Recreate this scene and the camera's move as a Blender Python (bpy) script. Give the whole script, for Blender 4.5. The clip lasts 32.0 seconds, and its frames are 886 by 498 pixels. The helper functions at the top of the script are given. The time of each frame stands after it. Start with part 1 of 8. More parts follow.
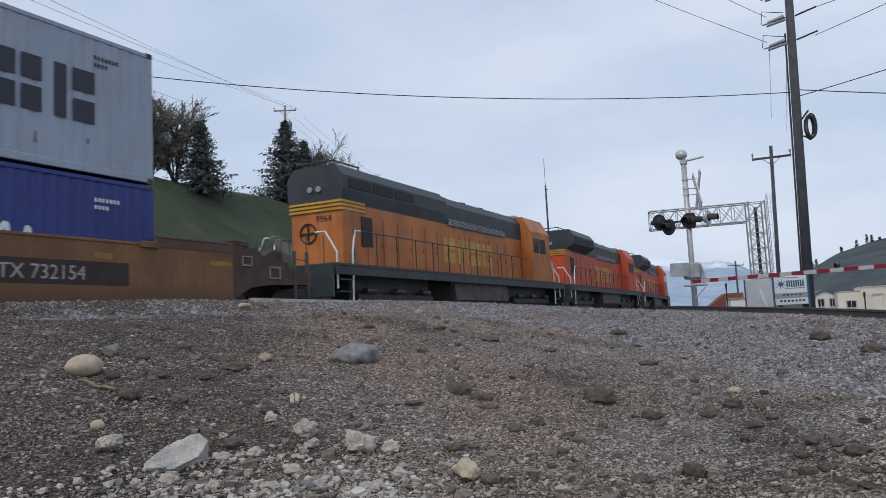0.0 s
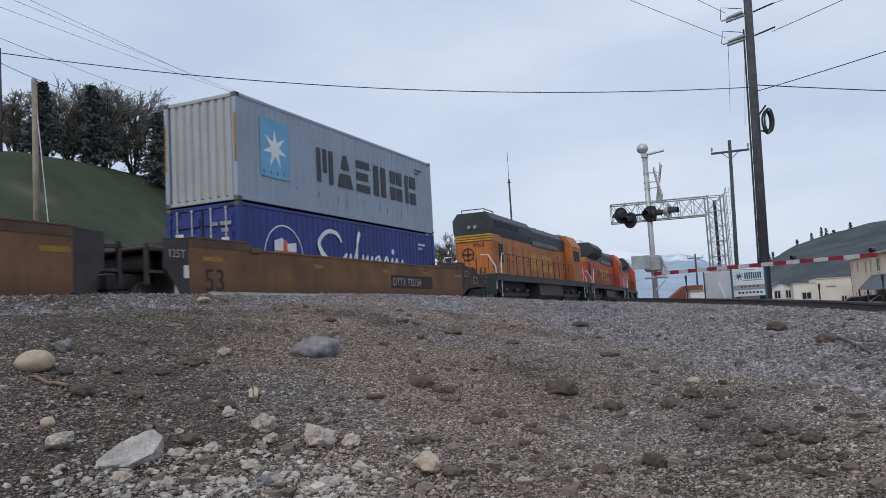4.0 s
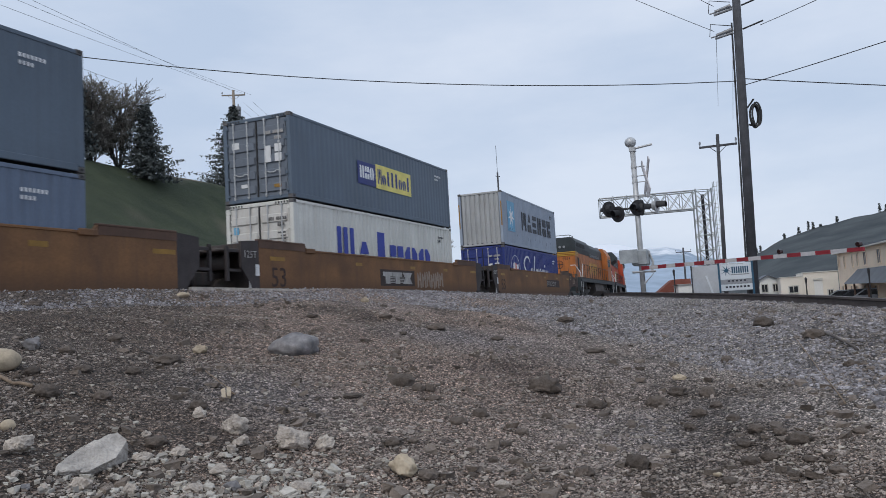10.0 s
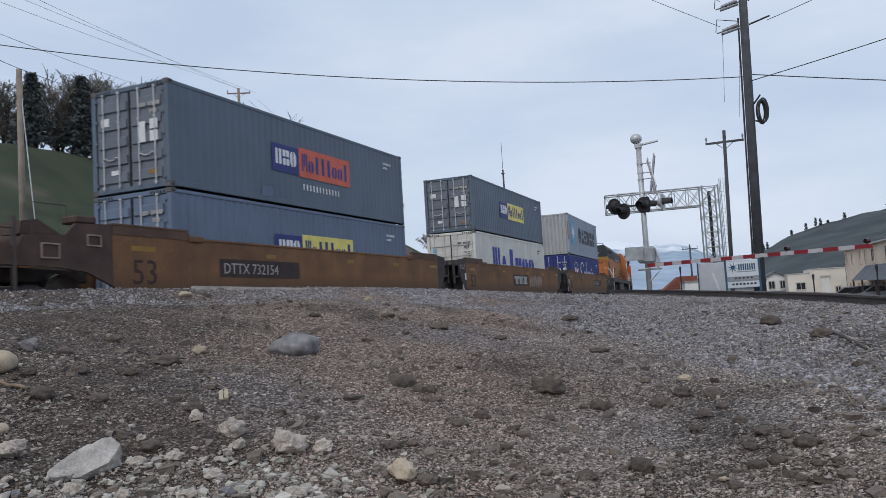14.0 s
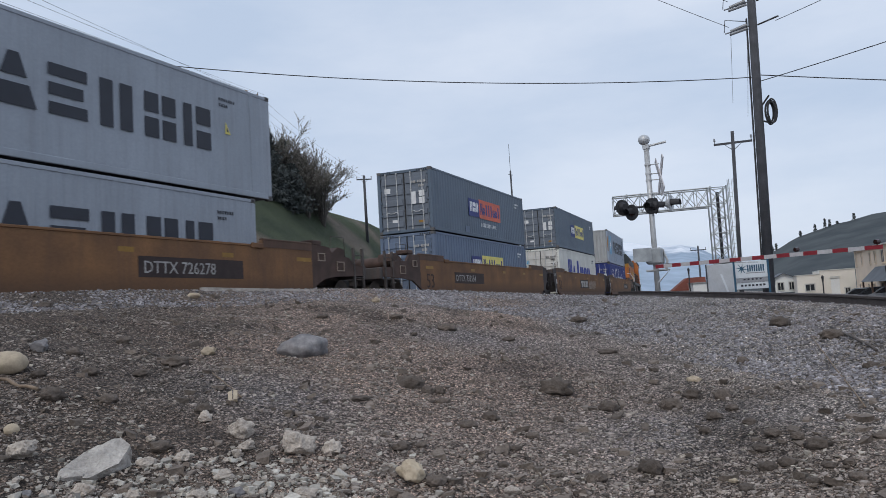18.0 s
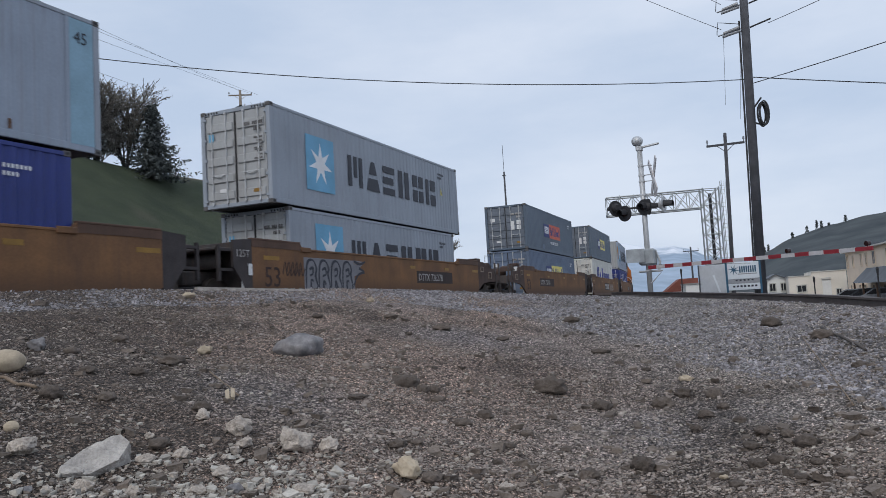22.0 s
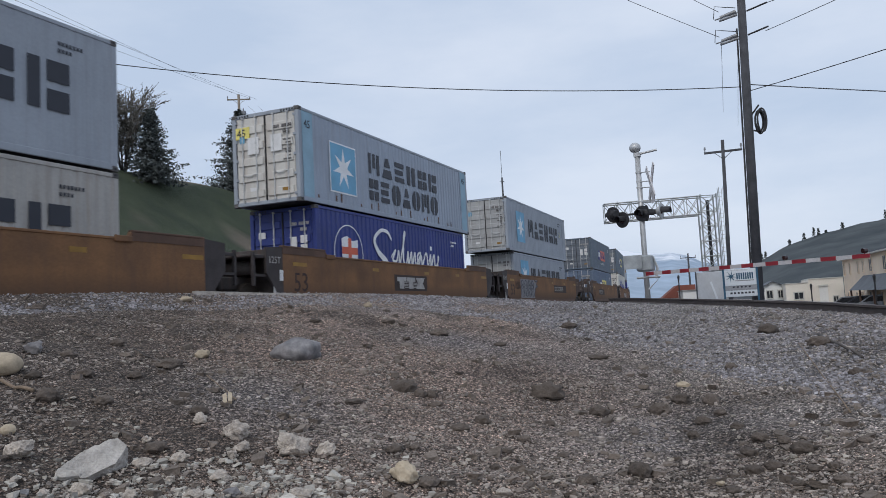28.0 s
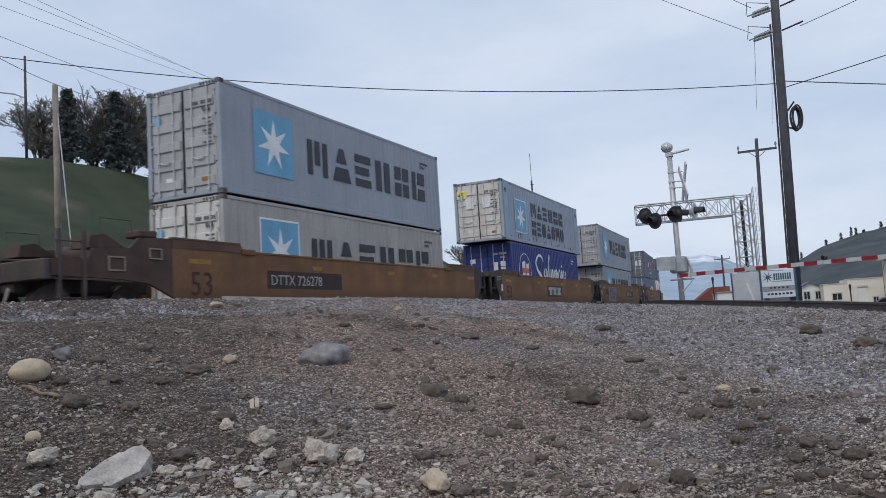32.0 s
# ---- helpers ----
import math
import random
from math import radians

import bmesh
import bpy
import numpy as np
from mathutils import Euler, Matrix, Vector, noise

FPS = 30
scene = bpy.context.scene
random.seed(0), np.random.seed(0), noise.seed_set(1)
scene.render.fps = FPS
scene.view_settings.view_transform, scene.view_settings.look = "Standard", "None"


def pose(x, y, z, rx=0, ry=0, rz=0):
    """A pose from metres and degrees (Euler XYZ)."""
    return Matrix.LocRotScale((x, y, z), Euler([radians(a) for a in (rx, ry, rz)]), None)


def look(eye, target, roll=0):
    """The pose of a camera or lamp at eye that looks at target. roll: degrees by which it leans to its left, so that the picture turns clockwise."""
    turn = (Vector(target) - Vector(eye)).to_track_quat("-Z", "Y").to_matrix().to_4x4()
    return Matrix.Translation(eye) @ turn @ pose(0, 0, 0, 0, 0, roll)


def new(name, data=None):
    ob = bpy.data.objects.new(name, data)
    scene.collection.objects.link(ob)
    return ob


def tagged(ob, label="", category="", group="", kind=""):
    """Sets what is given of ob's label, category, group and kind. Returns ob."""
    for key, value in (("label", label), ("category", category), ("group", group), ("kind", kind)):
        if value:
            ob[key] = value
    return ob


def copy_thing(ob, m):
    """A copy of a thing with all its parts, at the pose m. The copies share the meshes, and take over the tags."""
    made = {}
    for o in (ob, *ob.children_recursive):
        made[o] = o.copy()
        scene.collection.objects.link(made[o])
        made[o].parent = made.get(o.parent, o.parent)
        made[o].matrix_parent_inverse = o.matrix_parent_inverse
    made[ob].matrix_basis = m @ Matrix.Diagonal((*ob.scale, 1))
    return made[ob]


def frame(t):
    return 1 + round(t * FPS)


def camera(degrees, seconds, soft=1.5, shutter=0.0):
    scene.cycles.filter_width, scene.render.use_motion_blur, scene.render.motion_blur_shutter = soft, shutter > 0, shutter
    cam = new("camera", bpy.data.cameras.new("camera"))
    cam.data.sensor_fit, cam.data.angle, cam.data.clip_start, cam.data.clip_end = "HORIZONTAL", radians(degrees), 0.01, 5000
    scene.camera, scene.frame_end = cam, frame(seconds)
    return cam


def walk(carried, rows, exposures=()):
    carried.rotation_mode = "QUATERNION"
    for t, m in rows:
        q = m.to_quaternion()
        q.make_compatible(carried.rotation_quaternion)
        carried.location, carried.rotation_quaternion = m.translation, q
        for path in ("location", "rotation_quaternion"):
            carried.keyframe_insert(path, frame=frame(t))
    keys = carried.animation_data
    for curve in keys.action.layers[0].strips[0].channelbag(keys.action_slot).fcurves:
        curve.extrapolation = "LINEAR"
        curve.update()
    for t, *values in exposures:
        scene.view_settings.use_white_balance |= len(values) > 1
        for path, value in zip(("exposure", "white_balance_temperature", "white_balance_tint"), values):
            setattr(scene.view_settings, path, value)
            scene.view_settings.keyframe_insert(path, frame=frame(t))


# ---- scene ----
import itertools
from collections import namedtuple

# World: +X runs along the railway in the train's direction, +Y away from the camera, Z up, eye about 1.6 m over the ground.


def view(x, y, z, yaw, pitch, roll):
    """Camera pose from an eye and its turn: yaw from +X to the left, pitch up, roll (degrees)."""
    a, b = radians(yaw), radians(pitch)
    way = Vector((math.cos(a) * math.cos(b), math.sin(a) * math.cos(b), math.sin(b)))
    return look(Vector((x, y, z)), Vector((x, y, z)) + way * 10, roll)


cam = camera(59.08, 32.0, soft=0.8, shutter=0.5)
walk(cam, [
    (0, view(-0.312, -0.002, 1.576, 27.30, 5.19, -3.11)),
    (0.5, view(-0.288, 0.004, 1.569, 26.72, 5.12, -3.16)),
    (1, view(-0.263, 0.002, 1.575, 26.37, 5.04, -3.26)),
    (1.5, view(-0.228, 0.014, 1.571, 26.15, 5.03, -3.40)),
    (2, view(-0.215, 0.017, 1.570, 25.88, 4.95, -3.44)),
    (2.5, view(-0.229, 0.011, 1.562, 25.49, 4.85, -3.51)),
    (3, view(-0.247, 0.013, 1.559, 25.11, 4.74, -3.39)),
    (3.5, view(-0.258, 0.009, 1.563, 24.85, 4.63, -3.38)),
    (5.5, view(-0.216, -0.002, 1.571, 24.47, 4.50, -3.42)),
    (6, view(-0.183, 0.001, 1.574, 24.44, 4.48, -3.36)),
    (6.5, view(-0.147, -0.001, 1.576, 24.44, 4.48, -3.46)),
    (7, view(-0.104, 0.011, 1.584, 24.37, 4.41, -3.41)),
    (7.5, view(-0.067, 0.017, 1.587, 24.34, 4.37, -3.41)),
    (8, view(-0.052, 0.012, 1.587, 24.27, 4.31, -3.45)),
    (8.5, view(-0.051, 0.015, 1.585, 24.09, 4.21, -3.48)),
    (9, view(-0.067, 0.009, 1.589, 23.97, 4.13, -3.47)),
    (9.5, view(-0.078, 0.004, 1.593, 23.92, 4.05, -3.44)),
    (10, view(-0.068, 0.004, 1.587, 23.93, 4.06, -3.48)),
    (10.5, view(-0.068, -0.000, 1.590, 23.98, 4.05, -3.39)),
    (11, view(-0.061, -0.003, 1.593, 24.09, 4.05, -3.36)),
    (11.5, view(-0.044, 0.000, 1.594, 24.18, 4.04, -3.39)),
    (12, view(-0.025, -0.001, 1.593, 24.31, 4.05, -3.48)),
    (12.5, view(-0.006, 0.003, 1.594, 24.39, 4.04, -3.51)),
    (13, view(0.013, 0.002, 1.601, 24.48, 3.99, -3.49)),
    (13.5, view(0.041, 0.009, 1.602, 24.48, 3.95, -3.57)),
    (14, view(0.038, 0.004, 1.606, 24.38, 3.89, -3.60)),
    (14.5, view(0.033, 0.015, 1.603, 24.33, 3.87, -3.64)),
    (16.5, view(0.002, 0.002, 1.600, 24.83, 3.99, -3.60)),
    (17, view(0.009, 0.009, 1.601, 24.89, 4.02, -3.59)),
    (17.5, view(0.029, 0.015, 1.599, 24.94, 4.06, -3.62)),
    (18, view(0.035, 0.011, 1.605, 24.92, 4.03, -3.61)),
    (18.5, view(0.046, 0.012, 1.604, 24.83, 4.00, -3.64)),
    (19, view(0.058, 0.017, 1.608, 24.68, 3.93, -3.61)),
    (19.5, view(0.072, 0.014, 1.610, 24.58, 3.87, -3.59)),
    (20, view(0.070, 0.006, 1.610, 24.40, 3.78, -3.60)),
    (20.5, view(0.042, 0.004, 1.610, 24.36, 3.77, -3.53)),
    (21, view(0.019, 0.010, 1.605, 24.36, 3.86, -3.52)),
    (21.5, view(-0.017, 0.004, 1.603, 24.38, 3.94, -3.49)),
    (22, view(-0.034, -0.002, 1.597, 24.43, 4.04, -3.51)),
    (22.5, view(-0.037, 0.002, 1.597, 24.46, 4.05, -3.45)),
    (23, view(-0.053, -0.006, 1.597, 24.47, 4.05, -3.42)),
    (23.5, view(-0.045, -0.001, 1.598, 24.44, 4.05, -3.38)),
    (24, view(-0.024, 0.003, 1.592, 24.42, 4.07, -3.46)),
    (24.5, view(-0.003, 0.008, 1.595, 24.37, 4.06, -3.44)),
    (25, view(0.020, 0.003, 1.601, 24.38, 4.02, -3.44)),
    (25.5, view(0.052, 0.012, 1.606, 24.33, 4.00, -3.39)),
    (27.5, view(-0.021, -0.000, 1.605, 24.19, 4.28, -3.23)),
    (28, view(-0.044, -0.001, 1.595, 24.23, 4.42, -3.23)),
    (28.5, view(-0.061, -0.009, 1.598, 24.32, 4.45, -3.21)),
    (29, view(-0.064, -0.009, 1.593, 24.43, 4.53, -3.23)),
    (29.5, view(-0.050, 0.005, 1.592, 24.61, 4.56, -3.21)),
    (30, view(-0.020, 0.019, 1.585, 24.84, 4.66, -3.34)),
    (30.5, view(0.009, 0.036, 1.582, 25.16, 4.73, -3.38)),
    (31, view(0.051, 0.057, 1.574, 25.53, 4.83, -3.50)),
    (31.5, view(0.088, 0.069, 1.578, 25.97, 4.87, -3.58)),
    (32, view(0.110, 0.070, 1.577, 26.41, 4.88, -3.70)),
])

# ---- light ----
SUN_EL, SUN_AZ = 48, 178
world = bpy.data.worlds.new("overcast_sky")
scene.world = world
world.use_nodes = True
wn, wl = world.node_tree.nodes, world.node_tree.links
wn.clear()
w_out = wn.new("ShaderNodeOutputWorld")
w_bg = wn.new("ShaderNodeBackground")
w_sky = wn.new("ShaderNodeTexSky")
w_sky.sky_type, w_sky.sun_disc = "NISHITA", False
w_sky.sun_elevation, w_sky.sun_rotation = radians(SUN_EL), radians(90 - SUN_AZ)
w_sky.air_density, w_sky.dust_density = 1.0, 2.0
w_dim = wn.new("ShaderNodeVectorMath")
w_dim.operation = "SCALE"
w_dim.inputs["Scale"].default_value = 0.10
wl.new(w_sky.outputs[0], w_dim.inputs[0])
w_co = wn.new("ShaderNodeTexCoord")
w_map = wn.new("ShaderNodeMapping")
w_map.inputs["Scale"].default_value = (1.0, 1.0, 3.2)
w_noise = wn.new("ShaderNodeTexNoise")
w_noise.inputs["Scale"].default_value, w_noise.inputs["Detail"].default_value = 2.2, 7
w_noise.inputs["Roughness"].default_value = 0.55
wl.new(w_co.outputs["Generated"], w_map.inputs[0])
wl.new(w_map.outputs[0], w_noise.inputs["Vector"])
w_ramp = wn.new("ShaderNodeValToRGB")
w_ramp.color_ramp.elements[0].position, w_ramp.color_ramp.elements[0].color = 0.33, (0.50, 0.60, 0.765, 1)
w_ramp.color_ramp.elements[1].position, w_ramp.color_ramp.elements[1].color = 0.66, (0.665, 0.738, 0.868, 1)
wl.new(w_noise.outputs["Fac"], w_ramp.inputs[0])
w_mix = wn.new("ShaderNodeMix")
w_mix.data_type = "RGBA"
w_mix.inputs["Factor"].default_value = 0.91
wl.new(w_dim.outputs[0], w_mix.inputs["A"])
wl.new(w_ramp.outputs[0], w_mix.inputs["B"])
wl.new(w_mix.outputs["Result"], w_bg.inputs[0])
w_bg.inputs[1].default_value = 1.07
wl.new(w_bg.outputs[0], w_out.inputs[0])

sun_data = bpy.data.lights.new("sun", "SUN")
sun_data.energy, sun_data.angle, sun_data.color = 1.05, radians(25), (1.0, 0.935, 0.84)
sun = new("sun", sun_data)
sun.matrix_world = look((60 * math.cos(radians(SUN_AZ)), 60 * math.sin(radians(SUN_AZ)), 60), (0, 0, 0))

# ---- materials ----


def mat(name, col, rough=0.6, metal=0.0, var=0.15, scale=2.0, grain=30.0, gvar=0.1, bump=0.0, col2=None, streak=0.0,
        rust=(0.16, 0.07, 0.035), spec=0.4, rnd=0.0, island=0.0, foot=None):
    """A surface with variation at two scales; streak adds runs of rust and dirt down the face; rnd varies it piece by piece."""
    m = bpy.data.materials.new(name)
    m.use_nodes = True
    n, k = m.node_tree.nodes, m.node_tree.links
    b = n["Principled BSDF"]
    b.inputs["Roughness"].default_value, b.inputs["Metallic"].default_value = rough, metal
    b.inputs["Specular IOR Level"].default_value = spec
    co = n.new("ShaderNodeTexCoord")
    big, fine = n.new("ShaderNodeTexNoise"), n.new("ShaderNodeTexNoise")
    big.inputs["Scale"].default_value, big.inputs["Detail"].default_value = scale, 5
    fine.inputs["Scale"].default_value, fine.inputs["Detail"].default_value = grain, 3
    k.new(co.outputs["Object"], big.inputs["Vector"])
    k.new(co.outputs["Object"], fine.inputs["Vector"])
    c2 = col2 or tuple(c * (1 - var) for c in col)
    mix = n.new("ShaderNodeMix")
    mix.data_type = "RGBA"
    mix.inputs["A"].default_value, mix.inputs["B"].default_value = (*c2, 1), (*[c * (1 + var * 0.5) for c in col], 1)
    rng = n.new("ShaderNodeMapRange")
    rng.inputs["From Min"].default_value, rng.inputs["From Max"].default_value = 0.32, 0.68
    k.new(big.outputs["Fac"], rng.inputs["Value"])
    k.new(rng.outputs[0], mix.inputs["Factor"])
    last = mix.outputs["Result"]
    hsv = n.new("ShaderNodeHueSaturation")
    r2 = n.new("ShaderNodeMapRange")
    r2.inputs["From Min"].default_value, r2.inputs["From Max"].default_value = 0.25, 0.75
    r2.inputs["To Min"].default_value, r2.inputs["To Max"].default_value = 1 - gvar, 1 + gvar
    k.new(fine.outputs["Fac"], r2.inputs["Value"])
    value = r2.outputs[0]
    if rnd or island:
        src = n.new("ShaderNodeObjectInfo").outputs["Random"] if rnd else n.new("ShaderNodeNewGeometry").outputs["Random Per Island"]
        amount = rnd or island
        r3 = n.new("ShaderNodeMapRange")
        r3.inputs["To Min"].default_value, r3.inputs["To Max"].default_value = 1 - amount, 1 + amount
        k.new(src, r3.inputs["Value"])
        mul = n.new("ShaderNodeMath")
        mul.operation = "MULTIPLY"
        k.new(value, mul.inputs[0])
        k.new(r3.outputs[0], mul.inputs[1])
        value = mul.outputs[0]
    k.new(last, hsv.inputs["Color"])
    k.new(value, hsv.inputs["Value"])
    last = hsv.outputs[0]
    if streak:
        mp = n.new("ShaderNodeMapping")
        mp.inputs["Scale"].default_value = (5.0, 5.0, 0.35)
        sn = n.new("ShaderNodeTexNoise")
        sn.inputs["Scale"].default_value, sn.inputs["Detail"].default_value = 1.3, 6
        k.new(co.outputs["Object"], mp.inputs[0])
        k.new(mp.outputs[0], sn.inputs["Vector"])
        sr = n.new("ShaderNodeMapRange")
        sr.inputs["From Min"].default_value, sr.inputs["From Max"].default_value = 0.5, 0.78
        sr.inputs["To Max"].default_value = streak
        k.new(sn.outputs["Fac"], sr.inputs["Value"])
        sm = n.new("ShaderNodeMix")
        sm.data_type = "RGBA"
        sm.inputs["B"].default_value = (*rust, 1)
        k.new(sr.outputs[0], sm.inputs["Factor"])
        k.new(last, sm.inputs["A"])
        last = sm.outputs["Result"]
    if foot:
        # splashed grime that thins out upwards in ragged tongues
        sep = n.new("ShaderNodeSeparateXYZ")
        k.new(co.outputs["Object"], sep.inputs[0])
        fm = n.new("ShaderNodeMath")
        fm.operation = "MULTIPLY_ADD"
        k.new(big.outputs["Fac"], fm.inputs[0])
        fm.inputs[1].default_value = -0.7
        k.new(sep.outputs["Z"], fm.inputs[2])
        fr = n.new("ShaderNodeMapRange")
        fr.inputs["From Min"].default_value, fr.inputs["From Max"].default_value = foot[0] - 0.35, foot[1] - 0.35
        fr.inputs["To Min"].default_value, fr.inputs["To Max"].default_value = 0.8, 0.0
        k.new(fm.outputs[0], fr.inputs["Value"])
        fx = n.new("ShaderNodeMix")
        fx.data_type = "RGBA"
        fx.inputs["B"].default_value = (0.066, 0.044, 0.034, 1)
        k.new(fr.outputs[0], fx.inputs["Factor"])
        k.new(last, fx.inputs["A"])
        last = fx.outputs["Result"]
    k.new(last, b.inputs["Base Color"])
    if bump:
        bp = n.new("ShaderNodeBump")
        bp.inputs["Strength"].default_value, bp.inputs["Distance"].default_value = min(1, bump * 10), 0.02
        k.new(fine.outputs["Fac"], bp.inputs["Height"])
        k.new(bp.outputs[0], b.inputs["Normal"])
    rr = n.new("ShaderNodeMapRange")
    rr.inputs["To Min"].default_value, rr.inputs["To Max"].default_value = max(0.02, rough - 0.1), min(1, rough + 0.1)
    k.new(fine.outputs["Fac"], rr.inputs["Value"])
    k.new(rr.outputs[0], b.inputs["Roughness"])
    return m


M = {}
M["steel_dark"] = mat("weathered_dark_steel", (0.092, 0.08, 0.076), 0.75, 0.2, 0.3, 2, 30, 0.2, 0.02, streak=0.4)
M["truck"] = mat("greasy_cast_steel", (0.062, 0.058, 0.058), 0.7, 0.3, 0.35, 3, 25, 0.2, 0.02)
M["wheel"] = mat("worn_wheel_steel", (0.09, 0.075, 0.065), 0.5, 0.6, 0.3, 4, 30, 0.2)
M["rail"] = mat("rusty_rail_steel", (0.10, 0.085, 0.082), 0.7, 0.1, 0.3, 4, 40, 0.2, 0.01)
M["well_yellow"] = mat("faded_ochre_paint", (0.215, 0.11, 0.0512), 0.7, 0, 0.3, 0.9, 22, 0.15, 0.01, col2=(0.143, 0.079, 0.046), streak=0.5, rust=(0.12, 0.073, 0.053), spec=0.25, foot=(0.35, 0.95))
M["well_brown"] = mat("grimy_brown_paint", (0.12, 0.0676, 0.0468), 0.7, 0, 0.3, 1.2, 22, 0.15, 0.01, streak=0.6, rust=(0.07, 0.045, 0.03))
M["end_brown"] = mat("greasy_brown_end_paint", (0.082, 0.05, 0.04), 0.75, 0, 0.35, 2, 25, 0.2, 0.02, streak=0.5, rust=(0.05, 0.035, 0.03))
M["well_plate"] = mat("dark_stencil_panel", (0.045, 0.03, 0.028), 0.7, 0, 0.25, 3, 30, 0.2)
M["stencil_white"] = mat("chalky_white_stencil", (0.40, 0.385, 0.37), 0.7, 0, 0.25, 4, 40, 0.15)
M["stencil_dark"] = mat("brown_stencil", (0.05, 0.028, 0.024), 0.7, 0, 0.2, 4, 40, 0.15)
M["spray_beige"] = mat("faded_beige_spray_paint", (0.30, 0.235, 0.19), 0.65, 0, 0.25, 3, 30, 0.15)
M["spray_grey"] = mat("pale_grey_spray_paint", (0.21, 0.208, 0.225), 0.6, 0, 0.2, 2, 30, 0.1)
M["reflector"] = mat("yellow_reflective_tape", (0.30, 0.165, 0.03), 0.5, 0, 0.2, 4, 40, 0.1)
M["c_grey"] = mat("grey_container_paint", (0.318, 0.368, 0.448), 0.5, 0, 0.1, 0.7, 18, 0.06, 0.004, streak=0.3, rust=(0.19, 0.165, 0.15))
M["c_greyold"] = mat("stained_pale_container_paint", (0.403, 0.39, 0.37), 0.55, 0, 0.14, 0.7, 18, 0.08, 0.004, streak=0.45, rust=(0.22, 0.16, 0.11))
# the grey boxes' own paint, lightened on the ends for the light they catch
M["c_grey_lit"] = mat("lit_grey_end_paint", (0.4, 0.407, 0.411), 0.5, 0, 0.12, 1, 18, 0.08, 0.004, streak=0.25, rust=(0.24, 0.19, 0.15))
M["c_slate"] = mat("slate_blue_container_paint", (0.108, 0.144, 0.191), 0.5, 0, 0.14, 0.6, 18, 0.06, 0.004, streak=0.15, rust=(0.07, 0.06, 0.06))
M["c_blue2"] = mat("steel_blue_container_paint", (0.14, 0.185, 0.267), 0.5, 0, 0.14, 0.6, 18, 0.06, 0.004, streak=0.25, rust=(0.09, 0.08, 0.08))
M["c_blue"] = mat("royal_blue_container_paint", (0.0286, 0.0468, 0.221), 0.45, 0, 0.2, 0.7, 18, 0.08, 0.004, streak=0.18, rust=(0.03, 0.03, 0.07))
M["c_white"] = mat("offwhite_container_paint", (0.683, 0.677, 0.634), 0.5, 0, 0.1, 0.8, 18, 0.06, 0.004, streak=0.25, rust=(0.32, 0.24, 0.17))
M["c_grey_dull"] = mat("dull_grey_container_paint", (0.32, 0.355, 0.406), 0.55, 0, 0.1, 0.7, 18, 0.06, 0.004, streak=0.2, rust=(0.13, 0.115, 0.11))
M["c_slate_door"] = mat("slate_blue_door_paint", (0.147, 0.17, 0.205), 0.5, 0, 0.14, 1, 18, 0.08, 0.004, streak=0.2, rust=(0.08, 0.07, 0.07))
M["c_door_white"] = mat("rust_spotted_white_door_paint", (0.612, 0.595, 0.561), 0.5, 0, 0.1, 1, 18, 0.06, 0.004, streak=0.35, rust=(0.32, 0.20, 0.12))
M["band_blue"] = mat("faded_blue_end_band", (0.26, 0.416, 0.52), 0.5, 0, 0.15, 1.5, 25, 0.08)
M["end_black"] = mat("grimy_black_end_steel", (0.055, 0.047, 0.048), 0.75, 0, 0.3, 2, 30, 0.2, 0.02, streak=0.4, rust=(0.06, 0.04, 0.032))
M["rust_dab"] = mat("brown_rust_spots", (0.15, 0.085, 0.055), 0.8, 0, 0.3, 8, 40, 0.2)
M["castings"] = mat("scuffed_corner_castings", (0.13, 0.125, 0.125), 0.7, 0.2, 0.3, 5, 40, 0.2)
M["rod"] = mat("galvanised_lock_rods", (0.518, 0.526, 0.533), 0.5, 0.15, 0.15, 5, 50, 0.1)
M["seal"] = mat("black_door_seal", (0.034, 0.034, 0.037), 0.8)
M["underframe"] = mat("dark_container_underframe", (0.075, 0.075, 0.08), 0.8, 0, 0.3, 3, 30, 0.2)
M["ink"] = mat("navy_black_lettering", (0.026, 0.030, 0.044), 0.5, 0, 0.12, 2, 30, 0.08)
M["sky_blue"] = mat("light_blue_logo_paint", (0.15, 0.39, 0.585), 0.5, 0, 0.15, 1.5, 25, 0.08)
M["logo_white"] = mat("white_logo_paint", (0.805, 0.817, 0.83), 0.5, 0, 0.12, 2, 25, 0.08)
M["logo_navy"] = mat("navy_logo_paint", (0.0234, 0.039, 0.195), 0.5, 0, 0.15, 2, 25, 0.08)
M["logo_yellow"] = mat("yellow_logo_paint", (0.806, 0.702, 0.195), 0.5, 0, 0.15, 2, 25, 0.1)
M["logo_red"] = mat("orange_red_logo_paint", (0.65, 0.13, 0.0715), 0.5, 0, 0.15, 2, 25, 0.1)
M["deep_blue"] = mat("deep_blue_lettering", (0.0286, 0.052, 0.338), 0.5, 0, 0.12, 2, 25, 0.08)
M["sticker"] = mat("white_sticker", (0.7, 0.7, 0.7), 0.5, 0, 0.1, 5, 50, 0.05)
M["loco_orange"] = mat("sooty_orange_loco_paint", (0.466, 0.149, 0.0357), 0.5, 0, 0.3, 0.9, 20, 0.1, 0.003, streak=0.55, rust=(0.16, 0.07, 0.035))
M["loco_red"] = mat("fresher_red_orange_loco_paint", (0.507, 0.0761, 0.0304), 0.5, 0, 0.2, 0.9, 20, 0.1, 0.003, streak=0.3, rust=(0.16, 0.05, 0.03))
